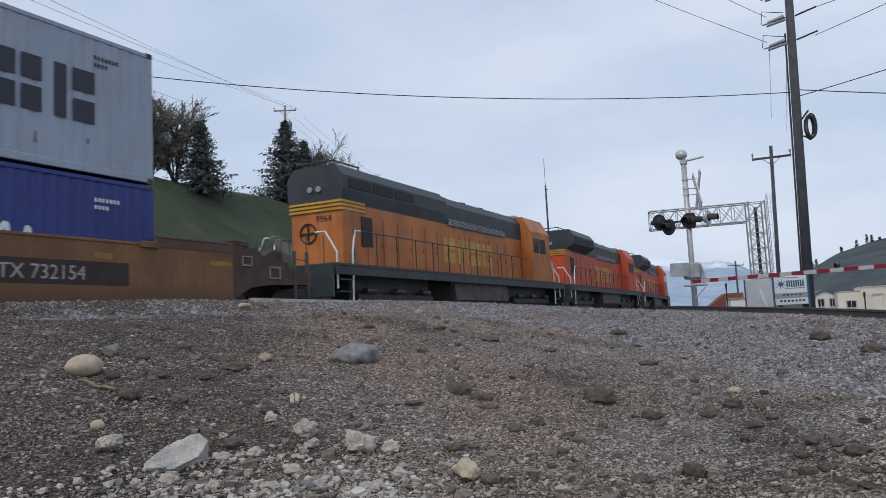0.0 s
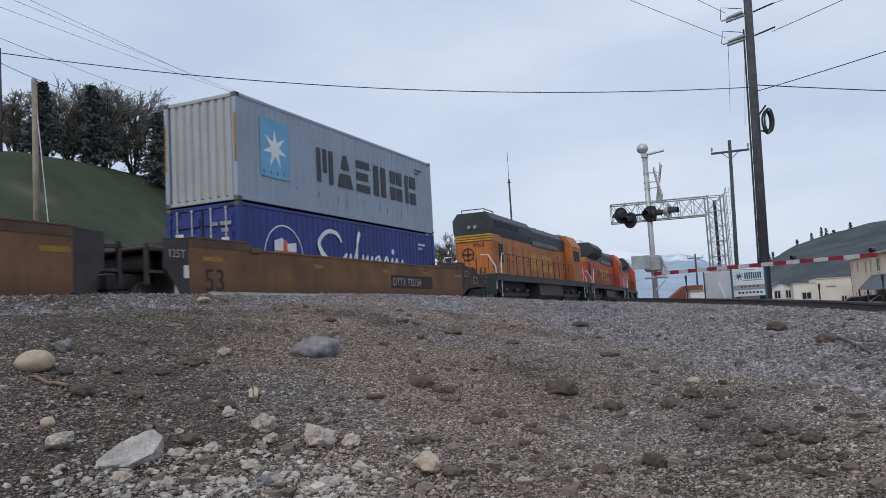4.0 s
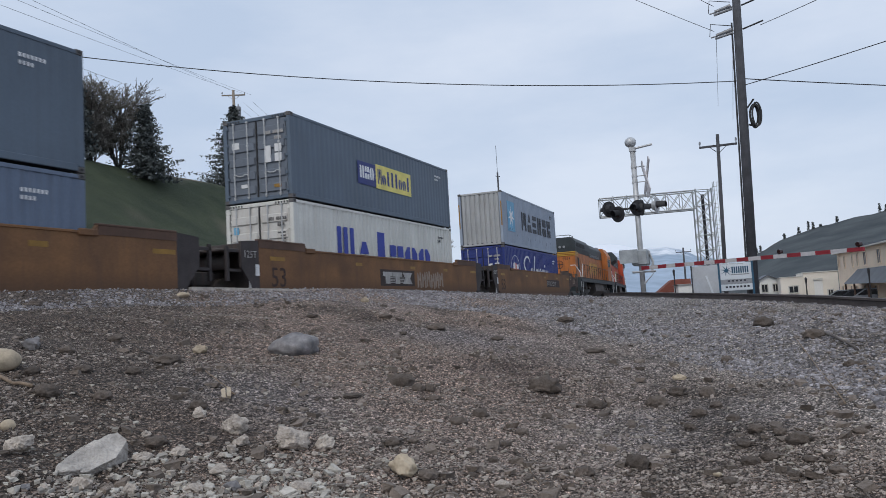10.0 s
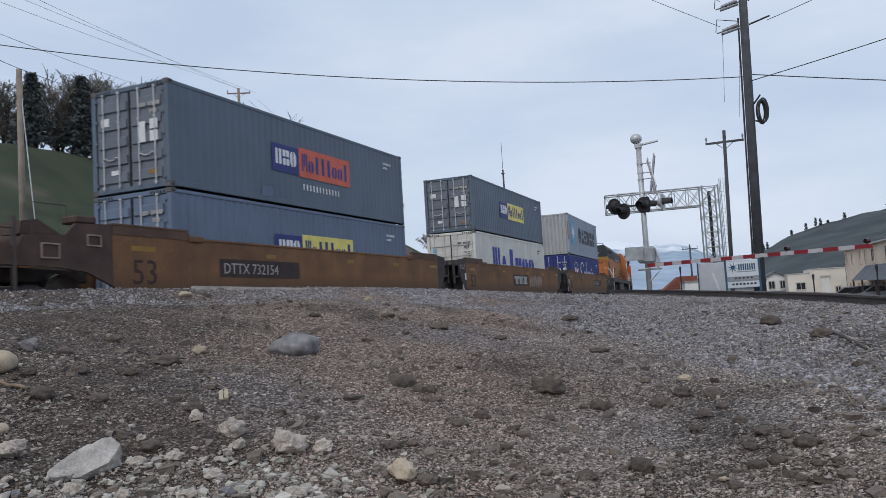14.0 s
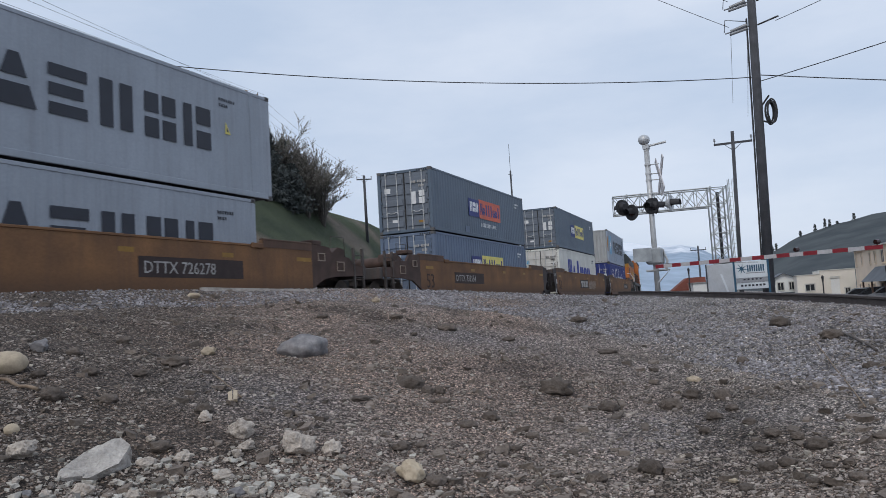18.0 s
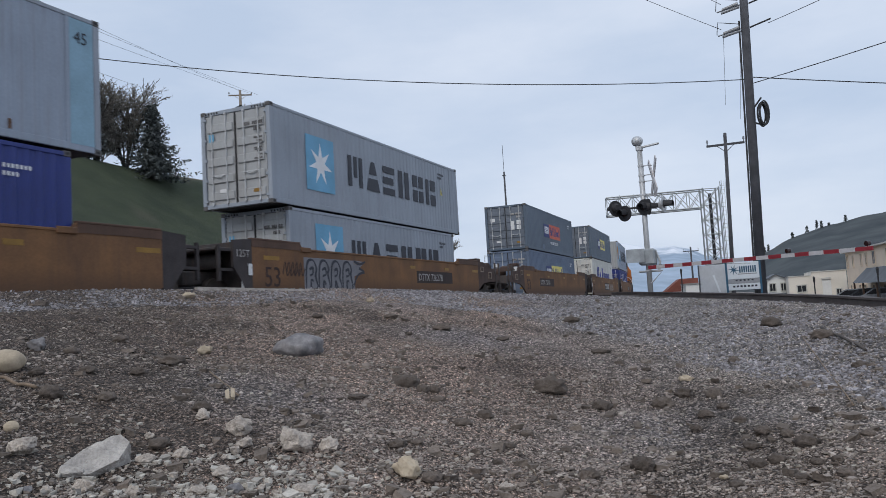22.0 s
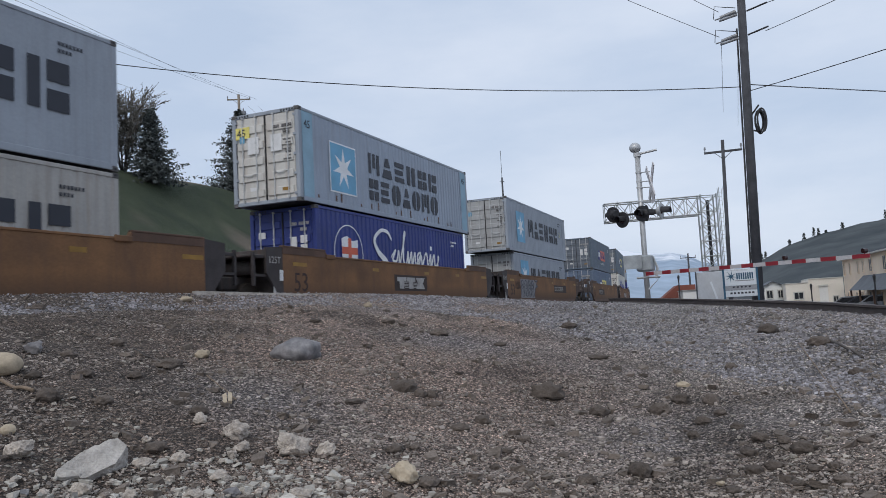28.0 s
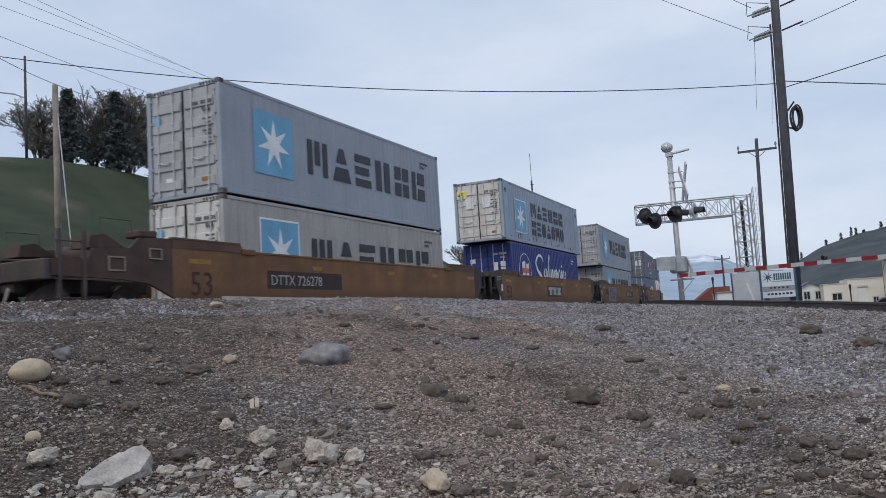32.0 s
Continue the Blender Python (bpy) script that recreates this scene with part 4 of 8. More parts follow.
# second
lo = container("off-white corrugated container with deep blue lettering blocks", 12.192, H9, "c_white", "c_door_white", "c_white", 0.036)
word_blocks("painted_lettering", M["deep_blue"], lo, -3.65, 3.68, H9 - 2.0, H9 - 0.64, "vaisoo", 0.006, "deep blue painted lettering", gap=0.14, low="010111", low_to=0.7)
side_codes(lo, 6.1, H9, "ink")
hi = container("slate blue container with a navy and yellow name panel", 12.192, H8, "c_slate", "c_slate_door", "c_slate", 0.008)
duo_logo(hi, H8, "logo_yellow", "logo_navy")
side_codes(hi, 6.1, H8, "logo_white")
stacks.append((-19.734 + 6.096, lo, H9, hi, 0.01))
# third
lo = container("steel blue container with a navy and yellow name panel", 12.192, H8, "c_blue2", "c_blue2", "c_blue2", 0.02)
duo_logo(lo, H8, "logo_yellow", "logo_navy")
side_codes(lo, 6.1, H8, "logo_white")
hi = container("slate blue container with a navy and orange-red name panel", 12.192, H8, "c_slate", "c_slate_door", "c_slate", 0.008)
duo_logo(hi, H8, "logo_red", "logo_navy")
word_blocks("painted_lettering", M["logo_white"], hi, -0.6, 1.5, H8 - 2.04, H8 - 1.86, "iiiiiiiiiiii", 0.006, "", gap=0.35)
plate("repair_patch", M["c_blue2"], hi, -2.6, -2.1, H8 - 2.42, H8 - 2.14, 0.004)
side_codes(hi, 6.1, H8, "logo_white")
stacks.append((-39.375 + 6.096, lo, H8, hi, -0.03))
# fourth
lo = container("grey container with a light blue star square", 12.192, H8, "c_grey_dull", "c_grey_lit", "c_grey_dull", 0.012)
grey_logo(lo, H8, -2.6, 4.45, 6, 0.78, 1.8, square=(-4.75, -3.15), sq_z=(0.4, 2.1))
side_codes(lo, 6.1, H8, "ink")
hi = container("long grey container with a light blue star square", 13.716, H9, "c_grey_dull", "c_grey_lit", "c_grey_dull", 0.009, over=0.76)
grey_logo(hi, H9, -2.6, 4.5, 6, 0.85, 1.88, square=(-5.1, -3.5), sq_z=(0.6, 2.3))
warning_triangle(hi, 5.0, H9 - 1.35)
warning_triangle(lo, 5.3, H8 - 1.7)
side_codes(hi, 6.3, H9, "ink")
stacks.append((-63.663 + 6.858, lo, H8, hi, 0.02))
# fifth
lo = container("royal blue steel container with a flowing white script mark", 12.192, H9, "c_blue", "c_blue", "c_blue", 0.025)
script_logo(lo, H9)
side_codes(lo, 6.1, H9, "logo_white")
hi = container("long weathered grey container with two lettering rows and blue ends", 13.716, H9, "c_grey", "c_door_white", "c_grey_dull", 0.010, over=0.76)
grey_logo(hi, H9, -2.55, 3.4, 6, 0.7, 2.36, rows=2, square=(-5.1, -3.5), sq_z=(0.8, 2.35), border=True)
FORTY_FIVE = []
for e in (-1, 1):
    a, b = sorted((e * 6.1, e * 6.68))
    plate("end_band", M["band_blue"], hi, a, b, 0.16, H9 - 0.12, 0.004)
    FORTY_FIVE.append((hi, a + 0.1))
for k in range(14):
    plate("rust_scuff", M["rust_dab"], hi, -5.9 + k * 0.84 + 0.3 * math.sin(k * 2.3), -5.83 + k * 0.84 + 0.3 * math.sin(k * 2.3), 0.2, 0.3 + 0.09 * (k % 3), 0.006)
stacks.append((-83.274 + 6.858, lo, H9, hi, 0.07))
# sixth
lo = container("rust-streaked pale grey container with a bordered blue star square", 12.192, H9, "c_greyold", "c_door_white", "c_greyold", 0.018)
grey_logo(lo, H9, -2.45, 4.9, 6, 0.85, 1.85, square=(-4.7, -3.1), sq_z=(0.5, 2.2), border=True)
side_codes(lo, 6.1, H9, "ink")
hi = container("grey container with a light blue star square", 12.192, H9, "c_grey_dull", "c_grey_lit", "c_grey_dull", 0.009)
grey_logo(hi, H9, -2.48, 4.9, 6, 0.88, 1.9, square=(-4.85, -3.2), sq_z=(0.5, 2.2))
side_codes(hi, 6.1, H9, "ink")
stacks.append((-102.366 + 6.096, lo, H9, hi, -0.12))

for q, lo, h_lo, hi, lift in stacks:
    train_thing(lo, q, BASE + lift)
    train_thing(hi, q, BASE + lift + h_lo + 0.02)

# ---- well cars ----


def wheelset(parent, x, r=0.457):
    e = new("wheelset")
    e.parent = parent
    e.matrix_local = pose(x, 0, r)
    e["label"] = "worn steel wheelset"
    bm = bmesh.new()
    tube(bm, (0, -0.95, 0), (0, 0.95, 0), 0.08, 10)
    part("axle", bm, M["truck"], e)
    for s in (-1, 1):
        bm = bmesh.new()
        tube(bm, (0, s * 0.68, 0), (0, s * 0.82, 0), r, 24)
        tube(bm, (0, s * 0.66, 0), (0, s * 0.69, 0), r + 0.025, 24)
        tube(bm, (0, s * 0.82, 0), (0, s * 0.85, 0), r * 0.82, 24, r * 0.4)
        part("wheel", bm, M["wheel"], e)
    return e


def truck(parent, x, axles=(-0.9, 0.9), name="truck"):
    t = new(name)
    t.parent = parent
    t.matrix_local = pose(x, 0, 0)
    a0, a1 = axles[0], axles[-1]
    for s in (-1, 1):
        bm = bmesh.new()
        y0, y1 = sorted((s * 0.92, s * 1.06))
        prism(bm, [(a0 - 0.25, 0.38), (a0 + 0.25, 0.36), (a0 + 0.45, 0.2), (a1 - 0.45, 0.2), (a1 - 0.25, 0.36), (a1 + 0.25, 0.38), (a1 + 0.22, 0.62), (a0 - 0.22, 0.62)], "y", y0, y1)
        box(bm, -0.3, 0.3, y0 - 0.03, y1 + 0.03, 0.25, 0.58, 0.02)
        for a in axles:
            tube(bm, (a, s * 0.9, 0.457), (a, s * 1.12, 0.457), 0.11, 10)
        for d in (-0.15, 0, 0.15):
            tube(bm, (d, s * 1.0, 0.22), (d, s * 1.0, 0.5), 0.055, 8)
        part("side_frame", bm, M["truck"], t)
    boxed("bolster", M["truck"], t, -0.2, 0.2, -1.0, 1.0, 0.45, 0.68, bevel=0.03)
    for a in axles:
        WHEELS.append(wheelset(t, a))
    return t


WHEELS = []


def text_mesh(body, size, depth=0.003):
    """Letters of the built-in font as a flat bmesh in x and z, starting at the origin."""
    cu = bpy.data.curves.new("lettering", "FONT")
    cu.body, cu.size, cu.extrude = body, size, depth
    cu.resolution_u = 2
    ob = bpy.data.objects.new("lettering", cu)
    scene.collection.objects.link(ob)
    bpy.context.view_layer.update()
    me = bpy.data.meshes.new_from_object(ob.evaluated_get(bpy.context.evaluated_depsgraph_get()))
    bpy.data.objects.remove(ob)
    bm = bmesh.new()
    bm.from_mesh(me)
    bpy.data.meshes.remove(me)
    for v in bm.verts:
        v.co = Vector((v.co.x, -v.co.z, v.co.y))
    return bm


def lettering(body, size, x, z, y, material, parent, squeeze=1.0, name="lettering"):
    bm = text_mesh(body, size)
    for v in bm.verts:
        v.co = Vector((x + v.co.x * squeeze, y + v.co.y, z + v.co.z))
    return part(name, bm, material, parent)


WY = 1.44  # half width of a well


def well_unit(label, coupler_front, coupler_rear, marks):
    """One well of an articulated car about its middle, z = 0 on the rail. Ends are couplers or joints."""
    c = thing("well_car", label, "rail car", group="well cars of the train")
    for s in (-1, 1):
        y0, y1 = sorted((s * WY, s * (WY - 0.1)))
        bm = bmesh.new()
        end = 8.25
        prism(bm, [(-end, 0.62), (-7.6, 0.30), (7.6, 0.30), (end, 0.62), (end, 1.90), (6.0, 1.90), (5.85, 1.72), (-5.85, 1.72), (-6.0, 1.90), (-end, 1.90)], "y", y0, y1)
        side = part("side_sill", bm, M["well_yellow"], c, "faded ochre well side, grimy along its foot")
        # rolled top chord, bottom sill and guides
        yy0, yy1 = sorted((s * (WY + 0.02), s * (WY - 0.12)))
        for n_, x0, x1, z0, z1 in (("top_chord", -5.85, 5.85, 1.70, 1.76), ("raised_chord", -8.25, -6.0, 1.885, 1.94), ("raised_chord", 6.0, 8.25, 1.885, 1.94), ("bottom_sill", -7.6, 7.6, 0.28, 0.46)):
            boxed(n_, M["well_brown" if n_ != "top_chord" else "well_yellow"], c, x0, x1, yy0, yy1, z0, z1, bevel=0.012)
        yb0, yb1 = sorted((s * (WY + 0.004), s * (WY + 0.05)))
        for e in (-1, 1):
            a, b = sorted((e * 6.0, e * 8.25))
            boxed("raised_plate", M["well_brown"], c, a, b, *sorted((s * (WY + 0.003), s * (WY + 0.012))), 1.70, 1.885)
            a, b = sorted((e * 5.5, e * 5.98))
            boxed("container_guide", M["well_yellow"], c, a, b, yb0, yb1, 1.66, 1.80, bevel=0.015)
    boxed("well_floor", M["steel_dark"], c, -8.0, 8.0, -1.3, 1.3, 0.28, 0.36)
    for s, cp in ((1, coupler_front), (-1, coupler_rear)):
        if cp:
            # deck over the truck, end sill, ladder, rails and coupler
            bm = bmesh.new()
            a, b = sorted((s * 8.0, s * 11.3))
            box(bm, a, b, -0.45, 0.45, 0.75, 1.05, 0.03)
            part("centre_sill", bm, M["steel_dark"], c)
            for k in (-1, 1):
                bm = bmesh.new()
                y0, y1 = sorted((k * WY, k * (WY - 0.08)))
                prism(bm, [(s * 8.25, 0.62), (s * 8.25, 1.90), (s * 9.15, 1.86), (s * 9.4, 1.62), (s * 10.3, 1.58), (s * 10.42, 1.36), (s * 11.2, 1.34), (s * 11.2, 1.02), (s * 9.6, 0.98), (s * 8.9, 0.9)], "y", y0, y1)
                part("end_bracket", bm, M["end_brown"], c, "grimy brown side plate over the truck")
                for x0, w, z0, h in ((9.55, 0.42, 1.14, 0.3), (8.55, 0.36, 1.42, 0.24)):
                    bm = bmesh.new()
                    xa, xb = sorted((s * x0, s * (x0 + w)))
                    ya, yb = sorted((k * (WY + 0.004), k * (WY + 0.03)))
                    box(bm, xa, xb, ya, yb, z0, z0 + 0.03)
                    box(bm, xa, xb, ya, yb, z0 + h - 0.03, z0 + h)
                    box(bm, xa, xa + 0.03, ya, yb, z0 + 0.03, z0 + h - 0.03)
                    box(bm, xb - 0.03, xb, ya, yb, z0 + 0.03, z0 + h - 0.03)
                    part("placard_frame", bm, M["spray_beige"], c, "pale empty placard frame")
                bm = bmesh.new()
                prism(bm, [(s * 9.4, 1.64), (s * 9.9, 1.9), (s * 10.25, 1.84), (s * 10.3, 1.6)], "y", *sorted((k * 0.75, k * 1.3)))
                part("valve_cover", bm, M["end_brown"], c)
                bm = bmesh.new()
                for x in (s * 10.55, s * 11.1):
                    box(bm, min(x, x + 0.07), max(x, x + 0.07), min(k * 1.38, k * 1.46), max(k * 1.38, k * 1.46), 0.5, 1.9)
                for z in np.arange(0.6, 1.9, 0.36):
                    tube(bm, (s * 10.55, k * 1.42, z), (s * 11.15, k * 1.42, z), 0.014, 6)
                part("ladder", bm, M["steel_dark"], c)
                bm = bmesh.new()
                bent(bm, [(s * 9.3, k * 1.4, 1.9), (s * 9.35, k * 1.4, 2.2), (s * 10.1, k * 1.4, 2.2), (s * 10.1, k * 1.4, 1.5)], 0.013)
                part("handrail", bm, M["wheel"], c)
            boxed("end_platform", M["steel_dark"], c, *sorted((s * 9.2, s * 11.3)), -1.35, 1.35, 1.28, 1.34, bevel=0.01)
            boxed("end_sill", M["steel_dark"], c, *sorted((s * 11.2, s * 11.36)), -1.4, 1.4, 0.95, 1.34, bevel=0.02)
            bm = bmesh.new()
            tube(bm, (s * 9.3, -0.7, 1.62), (s * 9.3, 0.6, 1.62), 0.22, 14)
            part("air_tank", bm, M["end_brown"], c, smooth=True)
            boxed("brake_box", M["end_brown"], c, *sorted((s * 8.5, s * 9.0)), -1.3, -0.85, 1.9, 2.06, bevel=0.03)
            bm = bmesh.new()
            tube(bm, (s * 11.0, 0.6, 1.5), (s * 11.06, 0.6, 1.5), 0.26, 18)
            part("brake_wheel", bm, M["steel_dark"], c)
            bm = bmesh.new()
            box(bm, *sorted((s * 11.2, s * 11.75)), -0.13, 0.13, 0.74, 1.0, 0.03)
            box(bm, *sorted((s * 11.55, s * 11.78)), -0.2, 0.2, 0.7, 1.02, 0.05)
            part("coupler", bm, M["truck"], c)
            bm = bmesh.new()
            bent(bm, curve_hose((s * 11.3, -0.35, 0.85), (s * 11.7, -0.3, 0.35)), 0.03)
            part("air_hose", bm, M["stencil_white"], c)
            truck(c, s * 9.85)
        else:
            bm = bmesh.new()
            a, b = sorted((s * 8.0, s * 9.75))
            box(bm, a, b, -0.5, 0.5, 0.72, 1.1, 0.04)
            part("articulation_beam", bm, M["steel_dark"], c)
            for k in (-1, 1):
                bm = bmesh.new()
                y0, y1 = sorted((k * WY, k * (WY - 0.08)))
                prism(bm, [(s * 8.25, 0.62), (s * 8.25, 1.90), (s * 9.0, 1.84), (s * 9.0, 1.15), (s * 8.7, 0.8), (s * 8.4, 0.45)], "y", y0, y1)
                part("end_panel", bm, M["end_black"], c, "black end panel")
                bm = bmesh.new()
                box(bm, *sorted((s * 8.95, s * 9.5)), min(k * 1.3, k * 1.38), max(k * 1.3, k * 1.38), 1.05, 1.12)
                box(bm, *sorted((s * 8.95, s * 9.5)), min(k * 1.3, k * 1.38), max(k * 1.3, k * 1.38), 1.55, 1.62)
                box(bm, *sorted((s * 9.42, s * 9.5)), min(k * 1.3, k * 1.38), max(k * 1.3, k * 1.38), 0.8, 1.7)
                part("step_rail", bm, M["end_black"], c)
            boxed("bulkhead", M["steel_dark"], c, *sorted((s * 8.3, s * 8.42)), -WY + 0.1, WY - 0.1, 0.5, 1.86, bevel=0.01)
            boxed("end_deck", M["steel_dark"], c, *sorted((s * 8.4, s * 9.45)), -1.25, 1.25, 1.58, 1.66, bevel=0.02)
            bm = bmesh.new()
            tube(bm, (s * 8.95, -0.9, 1.34), (s * 8.95, 0.9, 1.34), 0.2, 14)
            part("air_tank", bm, M["steel_dark"], c, smooth=True)
            if s < 0:
                truck(c, s * 9.8)
                lettering("125T", 0.27, -8.92, 1.42, -WY - 0.006, M["stencil_white"], c)
                boxed("placard", M["sticker"], c, -8.42, -8.26, -WY - 0.012, -WY - 0.004, 0.95, 1.25)
                bm = bmesh.new()
                prism(bm, [(-8.75, 0.42), (-8.72, 0.8), (-8.45, 0.42)], "y", -WY - 0.01, -WY - 0.004)
                part("white_flag_mark", bm, M["stencil_white"], c)
    for x in (-7.75, -3.0, 1.2, 4.4, 7.5):
        plate("reflector", M["reflector"], c, x, x + (0.7 if abs(x) > 7 else 0.42), 1.38, 1.49, 0.004, y=-WY)
    lettering("53", 0.78, -7.75, 0.66, -WY - 0.006, M["stencil_dark"], c, 1.0)
    for kind, x in marks:
        if kind == "panel":
            plate("mark_panel", M["well_plate"], c, x - 1.72, x + 1.72, 0.85, 1.31, 0.004, y=-WY)
        elif kind == "logo":
            plate("mark_panel", M["well_plate"], c, x - 1.4, x + 1.4, 0.74, 1.32, 0.004, y=-WY)
            for j, (a, w0, w1) in enumerate(((-1.2, 0.74, 0.36), (-0.42, 0.74, 0.36), (0.38, 0.8, 0.8))):
                bm = bmesh.new()
                m_ = x + a + w0 / 2
                prism(bm, [(m_ - w0 / 2, 1.24), (m_ - w0 / 2, 1.08), (m_ - w1 / 2, 1.08), (m_ - w1 / 2, 0.82), (m_ + w1 / 2, 0.82), (m_ + w1 / 2, 1.08), (m_ + w0 / 2, 1.08), (m_ + w0 / 2, 1.24)] if j < 2 else
                      [(m_ - 0.4, 1.24), (m_ - 0.22, 1.03), (m_ - 0.4, 0.82), (m_ + 0.4, 0.82), (m_ + 0.22, 1.03), (m_ + 0.4, 1.24)], "y", -WY - 0.012, -WY - 0.004)
                part("painted_mark", bm, M["stencil_white"], c, "chalky white painted mark")
            for j in range(4):
                for a, b in ((-0.62, -0.26), (0.16, 0.52)):
                    plate("mark_line", M["stencil_white"], c, x + a, x + b, 0.86 + j * 0.055, 0.885 + j * 0.055, 0.008, y=-WY)
        elif kind == "tag":
            # pale spray-painted blocks with dark outlines
            rr = random.Random(7)
            plate("spray_paint", M["spray_grey"], c, x, x + 2.88, 0.5, 1.52, 0.004, "pale spray-painted tag with dark outlines", y=-WY)
            bm = bmesh.new()
            prism(bm, [(x + 2.87, 1.02), (x + 3.5, 1.18), (x + 3.2, 1.28), (x + 3.6, 1.50), (x + 2.87, 1.53)], "y", -WY - 0.004, -WY)
            part("spray_paint", bm, M["spray_grey"], c)
            strokes = []
            for k in range(4):
                a = 0.12 + 0.95 * k
                strokes.append([(a, 0.62), (a + 0.04, 1.15), (a + 0.2, 1.42), (a + 0.55, 1.44), (a + 0.78, 1.22), (a + 0.7, 0.98 + 0.08 * (k % 2)), (a + 0.84, 0.66), (a + 0.5, 0.58)])
                strokes.append([(a + 0.28, 1.18), (a + 0.5, 1.22), (a + 0.5 + 0.06 * (k % 2), 1.05), (a + 0.3, 1.0)])
                strokes.append([(a + 0.34, 0.6), (a + 0.36, 0.86), (a + 0.52, 0.84 - 0.1 * (k % 3))])
            strokes += [[(3.9, 0.7), (4.3, 1.05), (4.9, 1.16)], [(4.0, 1.5), (4.5, 1.42), (5.0, 1.5)], [(4.45, 1.28), (4.9, 1.18)]]
            for k, st in enumerate(strokes):
                ribbon("spray_outline", M["ink"], c, curve_points([(x + p * 0.72, q, 0.8 + 0.3 * ((k + j) % 3)) for j, (p, q) in enumerate(st)], 6), 0.065, 0.008, y=-WY)
            for j in range(5):
                a = x - 1.05 + j * 0.19
                ribbon("dark_scribble", M["stencil_dark"], c, curve_points([(a, 0.95 + 0.2 * rr.random(), 1), (a + 0.12, 1.35, 0.7), (a + 0.2, 0.98, 1), (a + 0.34, 1.1 + 0.2 * rr.random(), 0.7)], 5), 0.04, 0.006, y=-WY)
        elif kind == "scrawl":
            rr = random.Random(3)
            for k in range(6):
                a = x + k * 0.43
                h0, h1 = 0.66 + 0.1 * rr.random(), 1.34 - 0.12 * rr.random()
                bm = bmesh.new()
                prism(bm, [(a, h0), (a + 0.12, h0 + 0.03), (a + 0.16, h0 + 0.3), (a + 0.26, h0 + 0.28), (a + 0.27, h0), (a + 0.39, h0 - 0.02), (a + 0.36, h1), (a + 0.25, h1 + 0.03), (a + 0.2, h1 - 0.26), (a + 0.12, h1 - 0.05), (a + 0.02, h1)], "y", -WY - 0.008, -WY - 0.003)
                part("faded_scrawl", bm, M["spray_beige"], c, "faded beige spray-painted block")
    return c


def curve_hose(a, b):
    a, b = Vector(a), Vector(b)
    return [a.lerp(b, t) + Vector((0, 0, -0.25 * math.sin(math.pi * t))) for t in (0, 0.2, 0.4, 0.6, 0.8, 1)]



for box_, x_ in FORTY_FIVE:
    lettering("45", 0.36, x_, H9 - 0.62, SIDE - 0.012, M["ink"], box_, 0.95, "length_mark")
    bm = text_mesh("45", 0.34)
    for v in bm.verts:
        v.co = Vector((-6.858 - 0.026 + v.co.y, 1.02 - v.co.x, v.co.z + H9 - 0.72))
    if x_ < 0:
        boxed("length_panel", M["logo_yellow"], box_, -6.858 - 0.022, -6.858 - 0.013, 0.55, 1.06, H9 - 0.78, H9 - 0.42)
        part("length_mark", bm, M["ink"], box_)
        for y in (-0.42, 0.42):
            boxed("door_panel", M["sticker"], box_, -6.858 - 0.03, -6.858 - 0.013, y - 0.2, y + 0.2, H9 - 1.3, H9 - 0.78, label="clean white painted patch")


def number_panel(c, x, number):
    lettering("DTTX " + number, 0.385, x - 1.58, 0.945, -WY - 0.008, M["stencil_white"], c, 1.0, "car_number")


unit_q = [6.1, -13.55, -33.1, -56.75, -76.4, -96.05]
unit_spec = [("ochre well car end unit carrying two containers", True, False, [("panel", 3.5)], "732154"),
             ("ochre well car middle unit with a dark name plate", False, False, [("logo", 0.1), ("scrawl", 1.75)], None),
             ("ochre well car end unit carrying two blue containers", False, True, [("panel", -3.2)], "732154"),
             ("ochre well car end unit with a pale spray-painted tag", True, False, [("tag", -5.85), ("panel", 3.45)], "726278"),
             ("ochre well car middle unit carrying a blue container", False, False, [("logo", 0.0)], None),
             ("ochre well car end unit with rusty raised ends", False, True, [("panel", -3.3)], "726278"),
             ("grimy ochre well car following the train's end unit", True, False, [], None)]
unit_q.append(unit_q[5] - 23.5)
for q, (label, front, rear, marks, number) in zip(unit_q, unit_spec):
    u = well_unit(label, front, rear, marks)
    if number:
        number_panel(u, [x for k, x in marks if k == "panel"][0], number)
    train_thing(u, q)

# ---- locomotives ----


